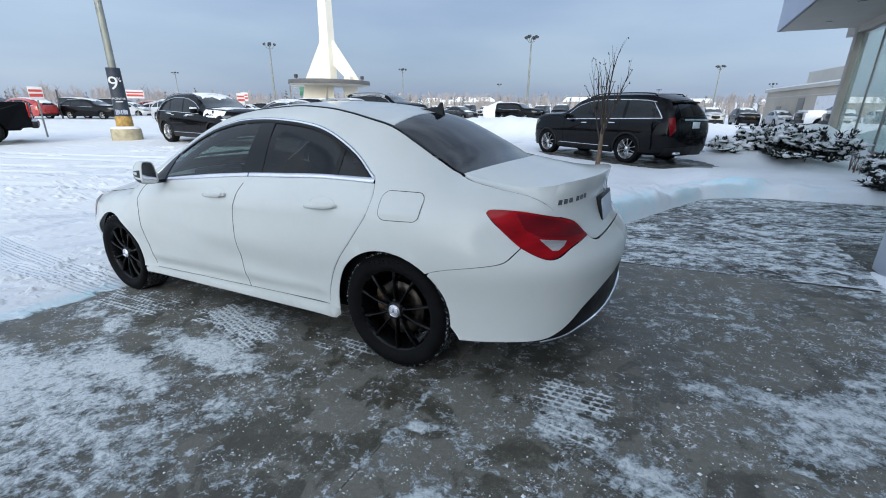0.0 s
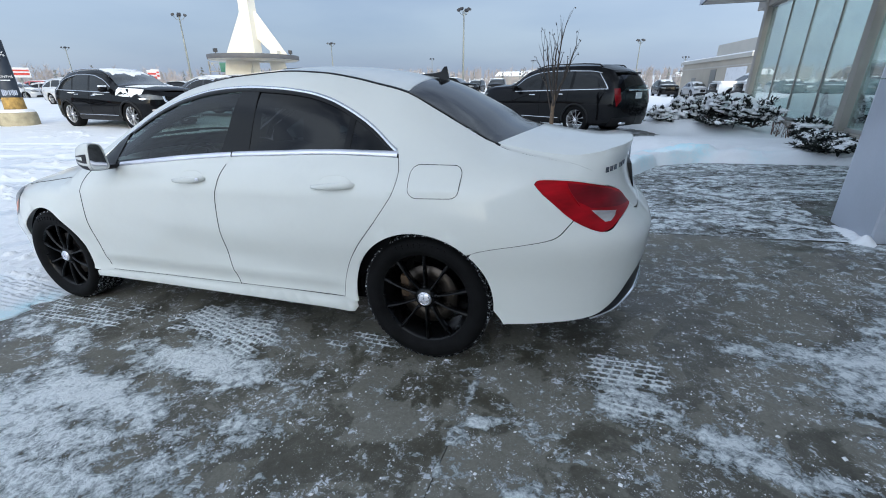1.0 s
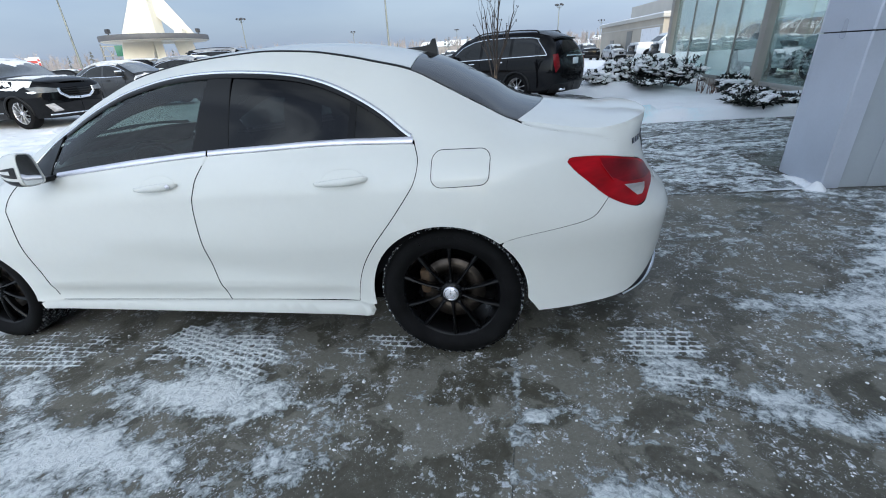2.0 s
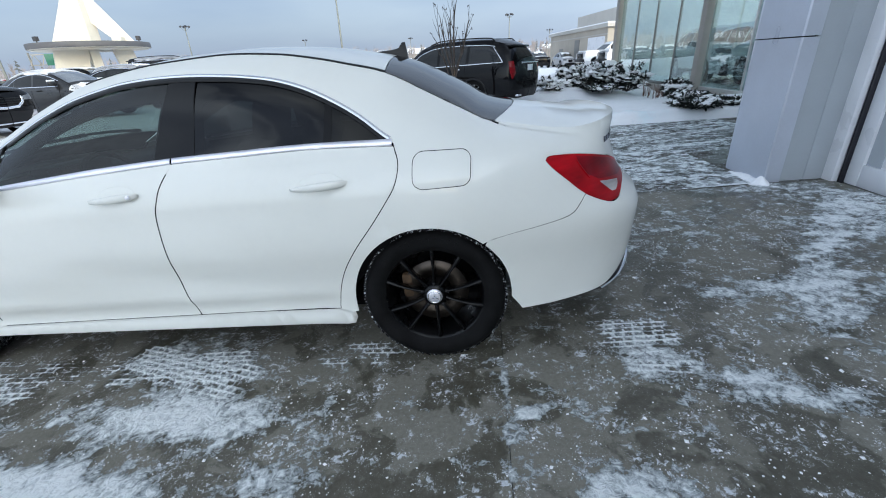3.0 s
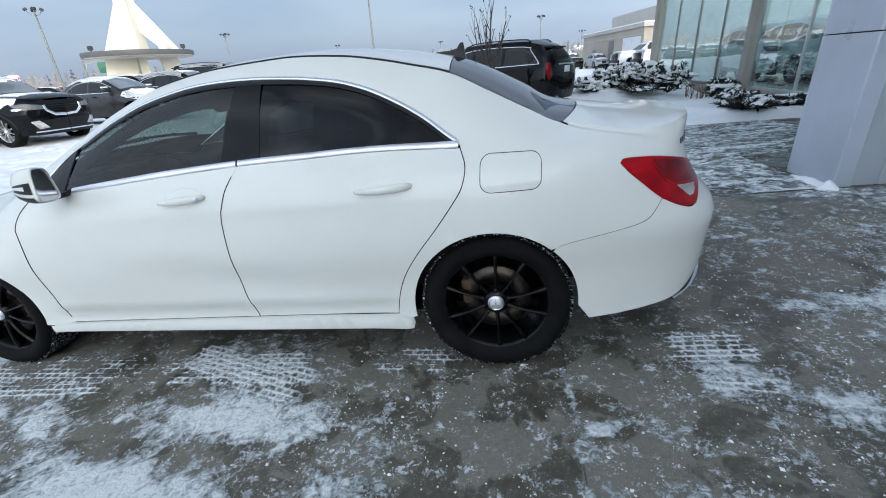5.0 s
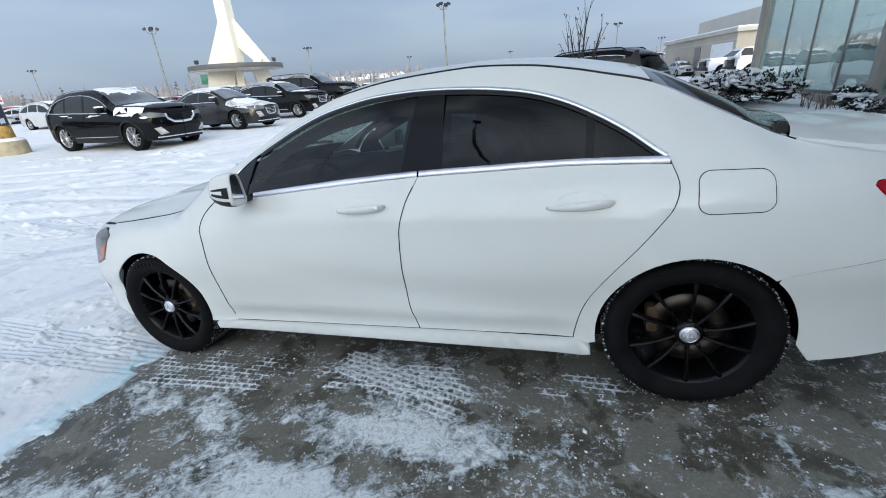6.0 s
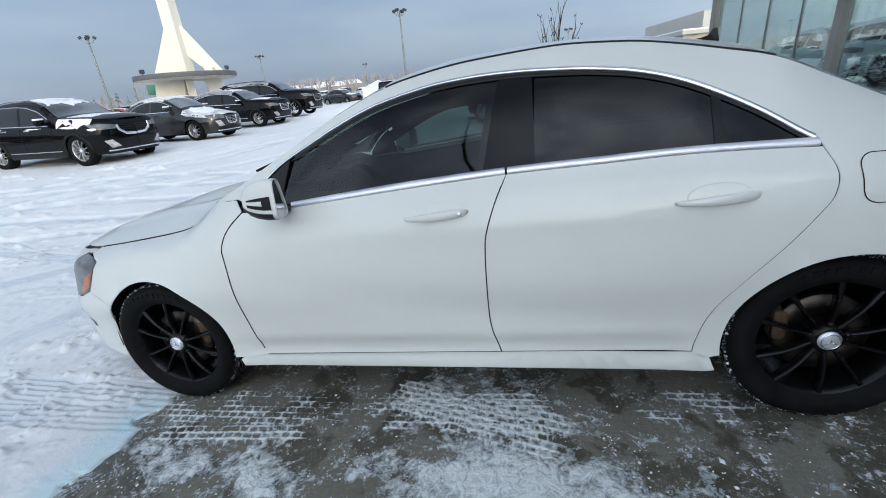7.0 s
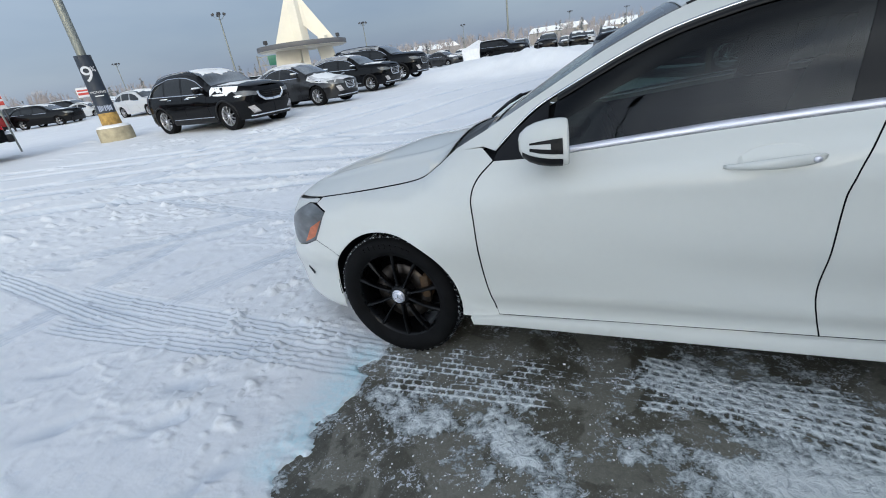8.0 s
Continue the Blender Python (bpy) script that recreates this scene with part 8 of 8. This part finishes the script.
for zz in (2.35, 3.05):
    box("lattice_bar", (0.06, -0.3, zz), (0.05, 1.3, 0.06), MULLION, gs, bevel=0.0)
for i in range(4):
    box("lattice_bar", (0.06, -0.8 + 0.33 * i, 2.7), (0.04, 0.05, 0.78), MULLION, gs, bevel=0.0, rot=Matrix.Rotation(0.4 * (1 if i % 2 else -1), 4, "X"))


# ---- white fin-shaped sculpture on its ring ----
SHELL_WHITE = surface("white_painted_steel_panels", (0.70, 0.66, 0.57), 0.5, vary=0.07, scale=0.5, fine=12, bump=0.03)
RING_GREY = surface("grey_ring_edge", (0.10, 0.10, 0.105), 0.6, vary=0.15, scale=1.5, bump=0.05)
tower = empty("sculpture", pose(-25.0, 27.3, 0.12), "tall white finned sculpture rising through a flat ring canopy", "sculpture")
obj("ring", *lathe([(3.25, 3.05), (3.42, 3.12), (3.42, 3.42), (3.30, 3.44), (0.3, 3.46), (0.3, 3.05), (3.25, 3.03)], 56, axis="z"), SHELL_WHITE, tower, "white ring canopy")
obj("ring_edge", *lathe([(3.43, 3.10), (3.45, 3.13), (3.45, 3.40), (3.43, 3.43)], 56, axis="z"), RING_GREY, tower, "grey band round the ring")


def fin(ring, thick, turn, name, label=""):
    """An upright plate with the outline (radius, height), standing out from the axis."""
    bm = bmesh.new()
    fr = [bm.verts.new((r, -thick * (0.5 if r > 0.6 else 1.0), z)) for r, z in ring]
    bk = [bm.verts.new((r, thick * (0.5 if r > 0.6 else 1.0), z)) for r, z in ring]
    for i in range(len(ring)):
        bm.faces.new((fr[i], fr[(i + 1) % len(ring)], bk[(i + 1) % len(ring)], bk[i]))
    f1, f2 = bm.faces.new(fr), bm.faces.new(bk)
    bmesh.ops.triangulate(bm, faces=[f1, f2])
    bmesh.ops.transform(bm, matrix=Matrix.Rotation(radians(turn), 4, "Z"), verts=bm.verts[:])
    part(name, bm, SHELL_WHITE, tower, label)


VIEW = math.degrees(math.atan2(-2.4 - 27.3, 1.2 + 25.0))      # bearing of the forecourt from the tower
fin([(0.0, 3.44), (2.05, 3.44), (0.66, 6.35), (0.58, 6.6), (0.0, 6.6)], 0.16, VIEW - 80, "fin", "white steel fin")
fin([(0.0, 4.75), (0.50, 4.62), (0.78, 4.30), (1.55, 3.50), (1.60, 3.44), (2.62, 3.44), (2.50, 3.62), (0.66, 6.35), (0.58, 6.6), (0.0, 6.6)], 0.16, VIEW + 82, "fin", "white steel fin with a cut-away foot")
fin([(0.0, 3.44), (1.9, 3.44), (0.62, 6.35), (0.55, 6.6), (0.0, 6.6)], 0.16, VIEW + 190, "fin", "white steel fin")
obj("shaft", *moved(lathe([(0.66, 3.4), (0.63, 6.5), (0.57, 9.5), (0.20, 17.4), (0.01, 17.6)], 4, axis="z"), Matrix.Rotation(radians(VIEW + 8), 4, "Z")), SHELL_WHITE, tower, "white four-sided shaft", smooth=False)
box("service_box", (0, 0, 3.62), (0.55, 0.75, 0.36), SHELL_WHITE, tower, "pale cabinet on the ring", bevel=0.02, rot=Matrix.Rotation(radians(VIEW + 68), 4, "Z")).location = (1.75 * math.cos(radians(VIEW + 68)), 1.75 * math.sin(radians(VIEW + 68)), 0)
fin([(0.30, 3.05), (2.15, 3.05), (2.75, -0.3), (0.95, -0.3)], 0.30, VIEW - 78, "leg", "broad white splayed leg")
fin([(0.0, 3.05), (0.55, 3.05), (0.55, -0.3), (0.05, -0.3)], 0.26, VIEW + 6, "leg", "slim white front leg")
fin([(1.1, 3.05), (2.3, 3.05), (3.0, -0.3), (1.7, -0.3)], 0.26, VIEW + 100, "leg", "white splayed leg")
fin([(0.6, 3.05), (1.7, 3.05), (2.5, -0.3), (1.3, -0.3)], 0.26, VIEW + 190, "leg", "white splayed leg")
for turn in (VIEW - 62, VIEW + 66):
    c = Matrix.Rotation(radians(turn), 4, "Z")
    bm = bmesh.new()
    box_bm(bm, 3.0, 0, 3.68, 0.22, 0.34, 0.26, 0.03)
    box_bm(bm, 3.0, 0, 3.50, 0.06, 0.06, 0.16, 0.0)
    bmesh.ops.transform(bm, matrix=c, verts=bm.verts[:])
    part("floodlight", bm, DARK_LAMP, tower, "dark floodlight on the ring")


# ---- tall lot lamps ----
def lot_lamp(x, y, high, heads=4):
    l = empty("street_lamp", pose(x, y, 0.1, 0, 0, random.uniform(0, 90)), "tall slim grey lot lamp with a ring of floodlights", "street lamp", "tall lot lamps")
    obj("pole", *lathe([(0.13, -0.3), (0.10, high * 0.6), (0.07, high), (0.01, high + 0.02)], 10, axis="z"), POST_STEEL, l)
    for k in range(heads):
        a = 2 * math.pi * k / heads
        c, s = math.cos(a), math.sin(a)
        obj("arm", *tube([(0, 0, high - 0.5), (0.35 * c, 0.35 * s, high - 0.42), (0.62 * c, 0.62 * s, high - 0.05)], 0.03, 6), POST_STEEL, l)
        bm = bmesh.new()
        box_bm(bm, 0, 0, 0, 0.36, 0.42, 0.26, 0.04, rot=Matrix.Rotation(0.5, 4, "Y"))
        bmesh.ops.transform(bm, matrix=Matrix.Translation((0.68 * c, 0.68 * s, high + 0.10)) @ Matrix.Rotation(a, 4, "Z"), verts=bm.verts[:])
        part("lamp_head", bm, DARK_LAMP, l, "dark floodlight head")


def at_bearing(az, d):
    return 1.2 + d * math.sin(radians(az)), -2.4 + d * math.cos(radians(az))


for az, d, hi in ((-48.6, 68, 9.4), (-16.6, 56, 9.4), (-33.1, 97, 9.0), (3.6, 95, 8.9), (-59.0, 140, 9.4), (-21.0, 150, 9.0), (-8.5, 165, 9.0), (8.3, 130, 7.5), (-2.4, 180, 8.5)):
    lot_lamp(*at_bearing(az, d), hi)
for az, d, hi in ((-53.5, 60, 2.6), (-26.2, 75, 3.2), (-69.0, 48, 2.4), (-44.5, 80, 3.0)):
    x, y = at_bearing(az, d)
    p = empty("flag_pole", pose(x, y, 0.1, 0, 0, 0), "thin bare dark post standing in the lot", "post", "bare posts in the lot")
    obj("pole", *lathe([(0.07, -0.2), (0.05, hi), (0.005, hi + 0.02)], 8, axis="z"), DARK_LAMP, p)


lot_lamp(-2.5, -9.0, 10.4, 1)


# ---- sapling ----
BARK = surface("grey_brown_bark", (0.042, 0.032, 0.026), 0.85, vary=0.3, scale=30, fine=120, bump=0.4)
BARK_TAN = surface("peeling_tan_bark", (0.14, 0.095, 0.06), 0.8, vary=0.35, scale=25, fine=90, bump=0.4)


def grow(p, d, length, r, depth, rng, shapes, tips):
    """A branch and its twigs."""
    pts, rad, q, v = [Vector(p)], [r], Vector(p), Vector(d).normalized()
    n = 5
    for i in range(n):
        v = (v + Vector((rng.uniform(-1, 1), rng.uniform(-1, 1), rng.uniform(-0.2, 0.6))) * 0.10).normalized()
        q = q + v * length / n
        pts.append(q.copy())
        rad.append(r * (1 - 0.70 * (i + 1) / n))
        if depth and i >= 1:
            for _ in range(2):
                a = rng.uniform(0, 2 * math.pi)
                side = Vector((math.cos(a), math.sin(a), 0.0))
                grow(q, (v * 1.5 + side * 0.5).normalized(), length * rng.uniform(0.2, 0.36), rad[-1] * 0.7, depth - 1, rng, shapes, tips)
    shapes.append(tube(pts, rad, 5 if depth < 2 else 7))
    tips.append(q.copy())


rng = random.Random(8)
sap = empty("tree", pose(0.86, 8.45, 0.22), "young bare multi-stemmed tree with a few dried seed heads", "tree")
trunk = [(0, 0, -0.3), (0.02, 0.0, 0.2), (0.015, 0.01, 0.55), (0.03, 0.015, 0.9)]
obj("trunk", *tube(trunk, [0.062, 0.052, 0.045, 0.034], 10), BARK_TAN, sap, "tan peeling trunk")
for i, (z0, lean, way, h, r) in enumerate(((0.88, 0.03, 20, 1.50, 0.030), (0.86, 0.26, 195, 1.25, 0.026), (0.84, 0.34, 5, 1.20, 0.025), (0.50, 0.26, 215, 1.45, 0.023), (0.78, 0.15, 100, 1.40, 0.023), (0.70, 0.40, 345, 1.15, 0.022), (0.66, 0.22, 280, 1.30, 0.022))):
    shapes, tips = [], []
    cx, cy = math.cos(radians(way)), math.sin(radians(way))
    grow((0.02 + 0.03 * cx, 0.01 + 0.03 * cy, z0), (lean * cx, lean * cy, 1.0), h, r, 1, rng, shapes, tips)
    obj("stem", *join(*shapes), BARK, sap)
    pods = []
    for t in tips[::3]:
        for _ in range(3):
            c = t + Vector((rng.uniform(-0.03, 0.03), rng.uniform(-0.03, 0.03), rng.uniform(-0.04, 0.02)))
            pods.append(moved(([(0.013, 0, 0), (-0.013, 0, 0), (0, 0.013, 0), (0, -0.013, 0), (0, 0, 0.016), (0, 0, -0.016)], [(0, 2, 4), (2, 1, 4), (1, 3, 4), (3, 0, 4), (2, 0, 5), (1, 2, 5), (3, 1, 5), (0, 3, 5)]), Matrix.Translation(c)))
    if pods:
        o = obj("seed_head", *join(*pods), BARK, sap, "dried seed heads", smooth=False)
        o["kind"] = "stuff"

# ---- snowy evergreen shrubs ----
NEEDLE = surface("dark_evergreen_needles", (0.012, 0.017, 0.014), 0.8, vary=0.5, scale=20, fine=80, bump=0.2)
DRY = surface("dry_red_brown_twigs", (0.12, 0.055, 0.035), 0.85, vary=0.4, scale=20, bump=0.3)


def spray(c, d, ln, w):
    """A flat sprig of needles."""
    d = d.normalized()
    s = d.cross(Vector((0, 0, 1))).normalized() * w
    up = Vector((0, 0, w * 0.35))
    a, b, e = c, c + d * ln * 0.55, c + d * ln
    vs = [a - s * 0.4, a + s * 0.4, b + s, b - s, e, b + up]
    return vs, [(0, 1, 5), (0, 5, 3), (1, 2, 5), (3, 5, 4), (5, 2, 4), (0, 3, 2, 1), (3, 4, 2)]


def shrub(x, y, z, r, h, seed, flat=False, load=1.0, label="dark evergreen shrub loaded with snow"):
    rng = random.Random(seed)
    s = empty("shrub", pose(x, y, z), label, "shrub", "snowy shrubs by the showroom")
    green, white, wood = [], [], []
    for _ in range(26):
        a = rng.uniform(0, 2 * math.pi)
        el = rng.uniform(0.15, 1.2) if not flat else rng.uniform(0.05, 0.35)
        d = Vector((math.cos(a) * math.cos(el), math.sin(a) * math.cos(el), math.sin(el)))
        end = Vector((d.x * r, d.y * r, d.z * h)) * rng.uniform(0.75, 1.08)
        wood.append(tube([(0, 0, -0.05), end * 0.5 + Vector((0, 0, 0.02)), end], [0.012, 0.008, 0.003], 4))
        for k in range(70):
            t = rng.uniform(0.25, 1.0)
            c = end * t + Vector((rng.uniform(-1, 1), rng.uniform(-1, 1), rng.uniform(-0.5, 0.6))) * 0.09 * r
            dd = d * 0.8 + Vector((rng.uniform(-1, 1), rng.uniform(-1, 1), rng.uniform(-0.4, 0.5)))
            green.append(spray(c, dd, rng.uniform(0.07, 0.16) * (0.6 + 0.5 * r), rng.uniform(0.014, 0.030)))
        for k in range(int((3 if d.z > 0.45 else 1) * load + 0.5)):
            t = rng.uniform(0.50, 0.95)
            c = end * t + Vector((rng.uniform(-1, 1), rng.uniform(-1, 1), 0.6)) * 0.07 * r
            rx, ry, rz = rng.uniform(0.05, 0.17) * load ** 0.5, rng.uniform(0.04, 0.14) * load ** 0.5, rng.uniform(0.02, 0.055) * load
            vs, fs = lathe([(0.02, 1.0), (0.6, 0.75), (0.95, 0.15), (0.9, -0.35), (0.3, -0.6)], 7, axis="z")
            vs = [(vx * rx * rng.uniform(0.55, 1.4), vy * ry * rng.uniform(0.55, 1.4), vz * rz * rng.uniform(0.5, 1.4)) for vx, vy, vz in vs]
            white.append(moved((vs, fs), Matrix.Translation(c) @ Matrix.Rotation(rng.uniform(0, 3), 4, "Z") @ Matrix.Rotation(rng.uniform(-0.35, 0.35), 4, "X")))
    br = obj("branch_wood", *join(*wood), BARK, s)
    br["kind"] = "stuff"
    for nm, sh, mt, lb in (("needles", green, NEEDLE, "dark green needles"), ("snow_load", white, SNOW_CAP, "snow lying on the branches")):
        o = obj(nm, *join(*sh), mt, s, lb, smooth=nm != "needles")
        o["kind"] = "stuff"


for x, y, z, r, h, sd, fl in ((3.75, 11.7, 0.36, 0.55, 0.46, 1, False), (4.35, 12.2, 0.42, 0.70, 0.70, 2, False), (4.95, 11.9, 0.44, 0.70, 0.72, 3, False), (5.45, 12.7, 0.40, 0.70, 0.66, 4, False), (5.85, 11.3, 0.32, 0.68, 0.74, 5, False),
                              (4.85, 10.9, 0.40, 0.50, 0.24, 6, True), (5.95, 8.20, 0.44, 0.36, 0.30, 7, False), (5.65, 6.95, 0.46, 0.40, 0.20, 8, True), (5.40, 5.95, 0.40, 0.42, 0.20, 9, True), (6.10, 6.0, 0.42, 0.48, 0.22, 10, True)):
    shrub(x, y, z, r, h, sd, fl, 1.45 if sd < 5 else 1.0)
rng = random.Random(21)
shapes = []
for _ in range(90):
    x, y = rng.uniform(5.9, 6.8), rng.uniform(9.3, 10.4)
    shapes.append(tube([(x, y, 0.22), (x + rng.uniform(-0.1, 0.1), y + rng.uniform(-0.1, 0.1), rng.uniform(0.40, 0.62))], [0.006, 0.002], 4))
tw = obj("dry_twigs", *join(*shapes), DRY, None)
tagged(tw, "dry red-brown twigs poking out of the snow", "plants", kind="stuff")

# ---- white tent in the distance ----
tent = empty("tent", pose(-19.6, 54.5, 0.2), "white peaked tent with snow on it", "tent")
bm = bmesh.new()
ring = [(-1.7, -1.7), (1.7, -1.7), (1.7, 1.7), (-1.7, 1.7)]
lo, mid = [bm.verts.new((x, y, 0)) for x, y in ring], [bm.verts.new((x * 1.03, y * 1.03, 1.35)) for x, y in ring]
top = bm.verts.new((0, 0, 2.3))
for i in range(4):
    bm.faces.new((lo[i], lo[(i + 1) % 4], mid[(i + 1) % 4], mid[i]))
    bm.faces.new((mid[i], mid[(i + 1) % 4], top))
part("canvas", bm, WHITE_METAL, tent, "white canvas")
obj("finial", *moved(lathe([(0.04, 2.25), (0.03, 2.8)], 6, axis="z"), Matrix.Identity(4)), DARK_LAMP, tent)

# ---- a car on show in the hall ----
parked("suv", pose(9.85, 12.7, 0.335, 0, 0, -90), "white sport utility on show behind the showroom glass", "car", PALE_PAINT, snow=0.0, fine=False, cladding=False, seed=77)

# ---- rows of cars farther out ----
FAR = "cars in the far rows"
proto = [parked("suv", pose(-42.0, 16.5, 0.14, 0, 0, 205), "black car with a snow-covered roof in a far row", "car", BLACK_PAINT, snow=0.8, fine=False, cladding=False, group=FAR, seed=31),
         parked("sedan", pose(-48.0, 22.5, 0.14, 0, 0, 200), "silver sedan under snow in a far row", "car", SILVER_PAINT, snow=0.9, fine=False, group=FAR, seed=32),
         parked("suv", pose(-45.5, 13.0, 0.14, 0, 0, 20), "red car under snow in a far row", "car", RED_PAINT, snow=0.8, fine=False, cladding=False, group=FAR, seed=33),
         parked("suv", pose(-30.5, 17.0, 0.14, 0, 0, 178), "silver sport utility dusted with snow in a far row", "car", SILVER_PAINT, snow=0.7, fine=False, cladding=False, group=FAR, seed=34),
         parked("sedan", pose(-24.0, 16.0, 0.14, 0, 0, 182), "white sedan under snow in a far row", "car", PALE_PAINT, snow=0.9, fine=False, group=FAR, seed=35),
         parked("suv", pose(-13.0, 43.0, 0.2, 0, 0, 170), "large black sport utility parked beyond the snow bank", "car", BLACK_PAINT, boxy=1.0, high=1.9, half=1.0, snow=0.2, fine=False, group=FAR, seed=36),
         parked("sedan", pose(-18.5, 40.0, 0.2, 0, 0, 160), "dark sedan half hidden by the snow bank", "car", GREY_PAINT, snow=0.5, fine=False, group=FAR, seed=37)]
rng = random.Random(5)
spots = []
for i in range(11):                                     # row to the west
    spots.append((-50.0 + rng.uniform(-0.5, 0.5), 26.0 + i * 3.0, 200 + rng.uniform(-4, 4)))
for i in range(9):
    spots.append((-58.0 + i * 1.2, 8.0 + i * 3.1, 198 + rng.uniform(-4, 4)))
for i in range(12):                                     # rows to the north
    spots.append((-9.5 + i * 2.9, 47.0 + 0.5 * i + rng.uniform(-0.4, 0.4), 100 + rng.uniform(-5, 5)))
for i in range(13):
    spots.append((-34.0 + i * 3.0, 62.0 + rng.uniform(-0.4, 0.4), 95 + rng.uniform(-5, 5)))
for i in range(6):
    spots.append((-21.5 - 0.5 * i, 20.0 + i * 3.2, 182 + rng.uniform(-3, 3)))
for i, (x, y, a) in enumerate(spots):
    copy_thing(proto[rng.randrange(len(proto))], pose(x, y, 0.14, 0, 0, a))

# ---- far woods and houses ----
# bare woods' base colour is lightened to stand in for distance haze
WOODS = surface("bare_winter_woods_hazed", (0.30, 0.275, 0.27), 0.95, vary=0.3, scale=0.05, fine=0.6, bump=0.0)
WOODS_DARK = surface("dark_spruce_woods", (0.13, 0.14, 0.14), 0.95, vary=0.3, scale=0.05, fine=0.6, bump=0.0)


def woods(name, mat, label, n, az0, az1, d0, d1, h0, h1, seed, spruce=False):
    rng = random.Random(seed)
    vs, fs = [], []

    def blade(p, q, w):
        o = len(vs)
        d = (Vector(q) - Vector(p)).normalized()
        s = d.cross(Vector((p[0], p[1], 0)).normalized()).normalized() * w
        u = Vector((p[0], p[1], 0)).normalized() * w
        vs.extend([Vector(p) - s, Vector(p) + s, Vector(p) + u, Vector(q)])
        fs.extend([(o, o + 1, o + 3), (o + 1, o + 2, o + 3), (o + 2, o, o + 3)])
    for _ in range(n):
        az, d = rng.uniform(az0, az1), rng.uniform(d0, d1)
        x, y = at_bearing(az, d)
        h = rng.uniform(h0, h1)
        z0 = 0.0 + 3.2 * max(0, (d - 150) / 150) * (1 if az > -35 else 0.3)
        blade((x, y, z0), (x + rng.uniform(-0.4, 0.4), y, z0 + h), 0.10 if not spruce else 0.16)
        for _ in range(30 if not spruce else 12):
            t = rng.uniform(0.2, 0.95)
            a = rng.uniform(0, 2 * math.pi)
            if spruce:
                ln = (1 - t) * h * 0.28 + 0.2
                blade((x, y, z0 + h * t), (x + math.cos(a) * ln, y + math.sin(a) * ln, z0 + h * t - ln * 0.35), 0.32)
            else:
                ln = h * rng.uniform(0.10, 0.26)
                blade((x, y, z0 + h * t * 0.8), (x + math.cos(a) * ln * 0.7, y + math.sin(a) * ln * 0.7, z0 + h * t * 0.8 + ln), 0.06)
    o = obj(name, vs, fs, mat, None, smooth=False)
    return tagged(o, label, "woods", kind="stuff")


woods("far_woods", WOODS, "grey-brown bare woods along the horizon", 1500, -80, 34, 170, 290, 4.0, 8.5, 51)
woods("near_brush", WOODS, "bare brush at the edge of the lot", 420, -60, 12, 115, 165, 2.0, 4.2, 52)
woods("far_spruces", WOODS_DARK, "scattered dark spruces on the horizon", 150, -80, 20, 150, 260, 4.0, 7.5, 53, True)
hill = sheet("far_hill", np.linspace(-420, 260, 60), np.linspace(150, 520, 24), lambda x, y: 7.5 * smooth(160, 330, y) * (0.55 + 0.45 * smooth(-260, 0, x)) + 0.8 * fbm(x * 0.02, y * 0.02, 3, 61) - 0.4, SNOW)
tagged(hill, "low snowy rise beyond the lot", "hill", kind="structure")
rng = random.Random(77)
for i in range(16):
    x, y = at_bearing(rng.uniform(-32, 10), rng.uniform(190, 270))
    b = empty("house", pose(x, y, 7.0 * float(smooth(160, 330, y)) * 0.8, 0, 0, rng.uniform(-20, 20)), "small far house with a snowy roof", "house", "far houses")
    w, d, h = rng.uniform(7, 11), rng.uniform(6, 8), rng.uniform(2.6, 4.2)
    box("wall", (0, 0, h / 2 - 1.0), (w, d, h + 2.0), rng.choice([BEIGE, BEIGE_PALE, TAUPE]), b, bevel=0.0)
    vs = [(-w / 2 - 0.4, -d / 2 - 0.4, h), (w / 2 + 0.4, -d / 2 - 0.4, h), (w / 2 + 0.4, d / 2 + 0.4, h), (-w / 2 - 0.4, d / 2 + 0.4, h), (-w / 2, 0, h + 1.9), (w / 2, 0, h + 1.9)]
    obj("roof", vs, [(0, 1, 5, 4), (2, 3, 4, 5), (1, 2, 5), (3, 0, 4), (3, 2, 1, 0)], SNOW_CAP, b, "snow-covered roof", smooth=False)
    for k in (-0.25, 0.25):
        box("window", (k * w, -d / 2 - 0.02, h * 0.55), (1.3, 0.06, 1.2), MULLION, b, bevel=0.0)
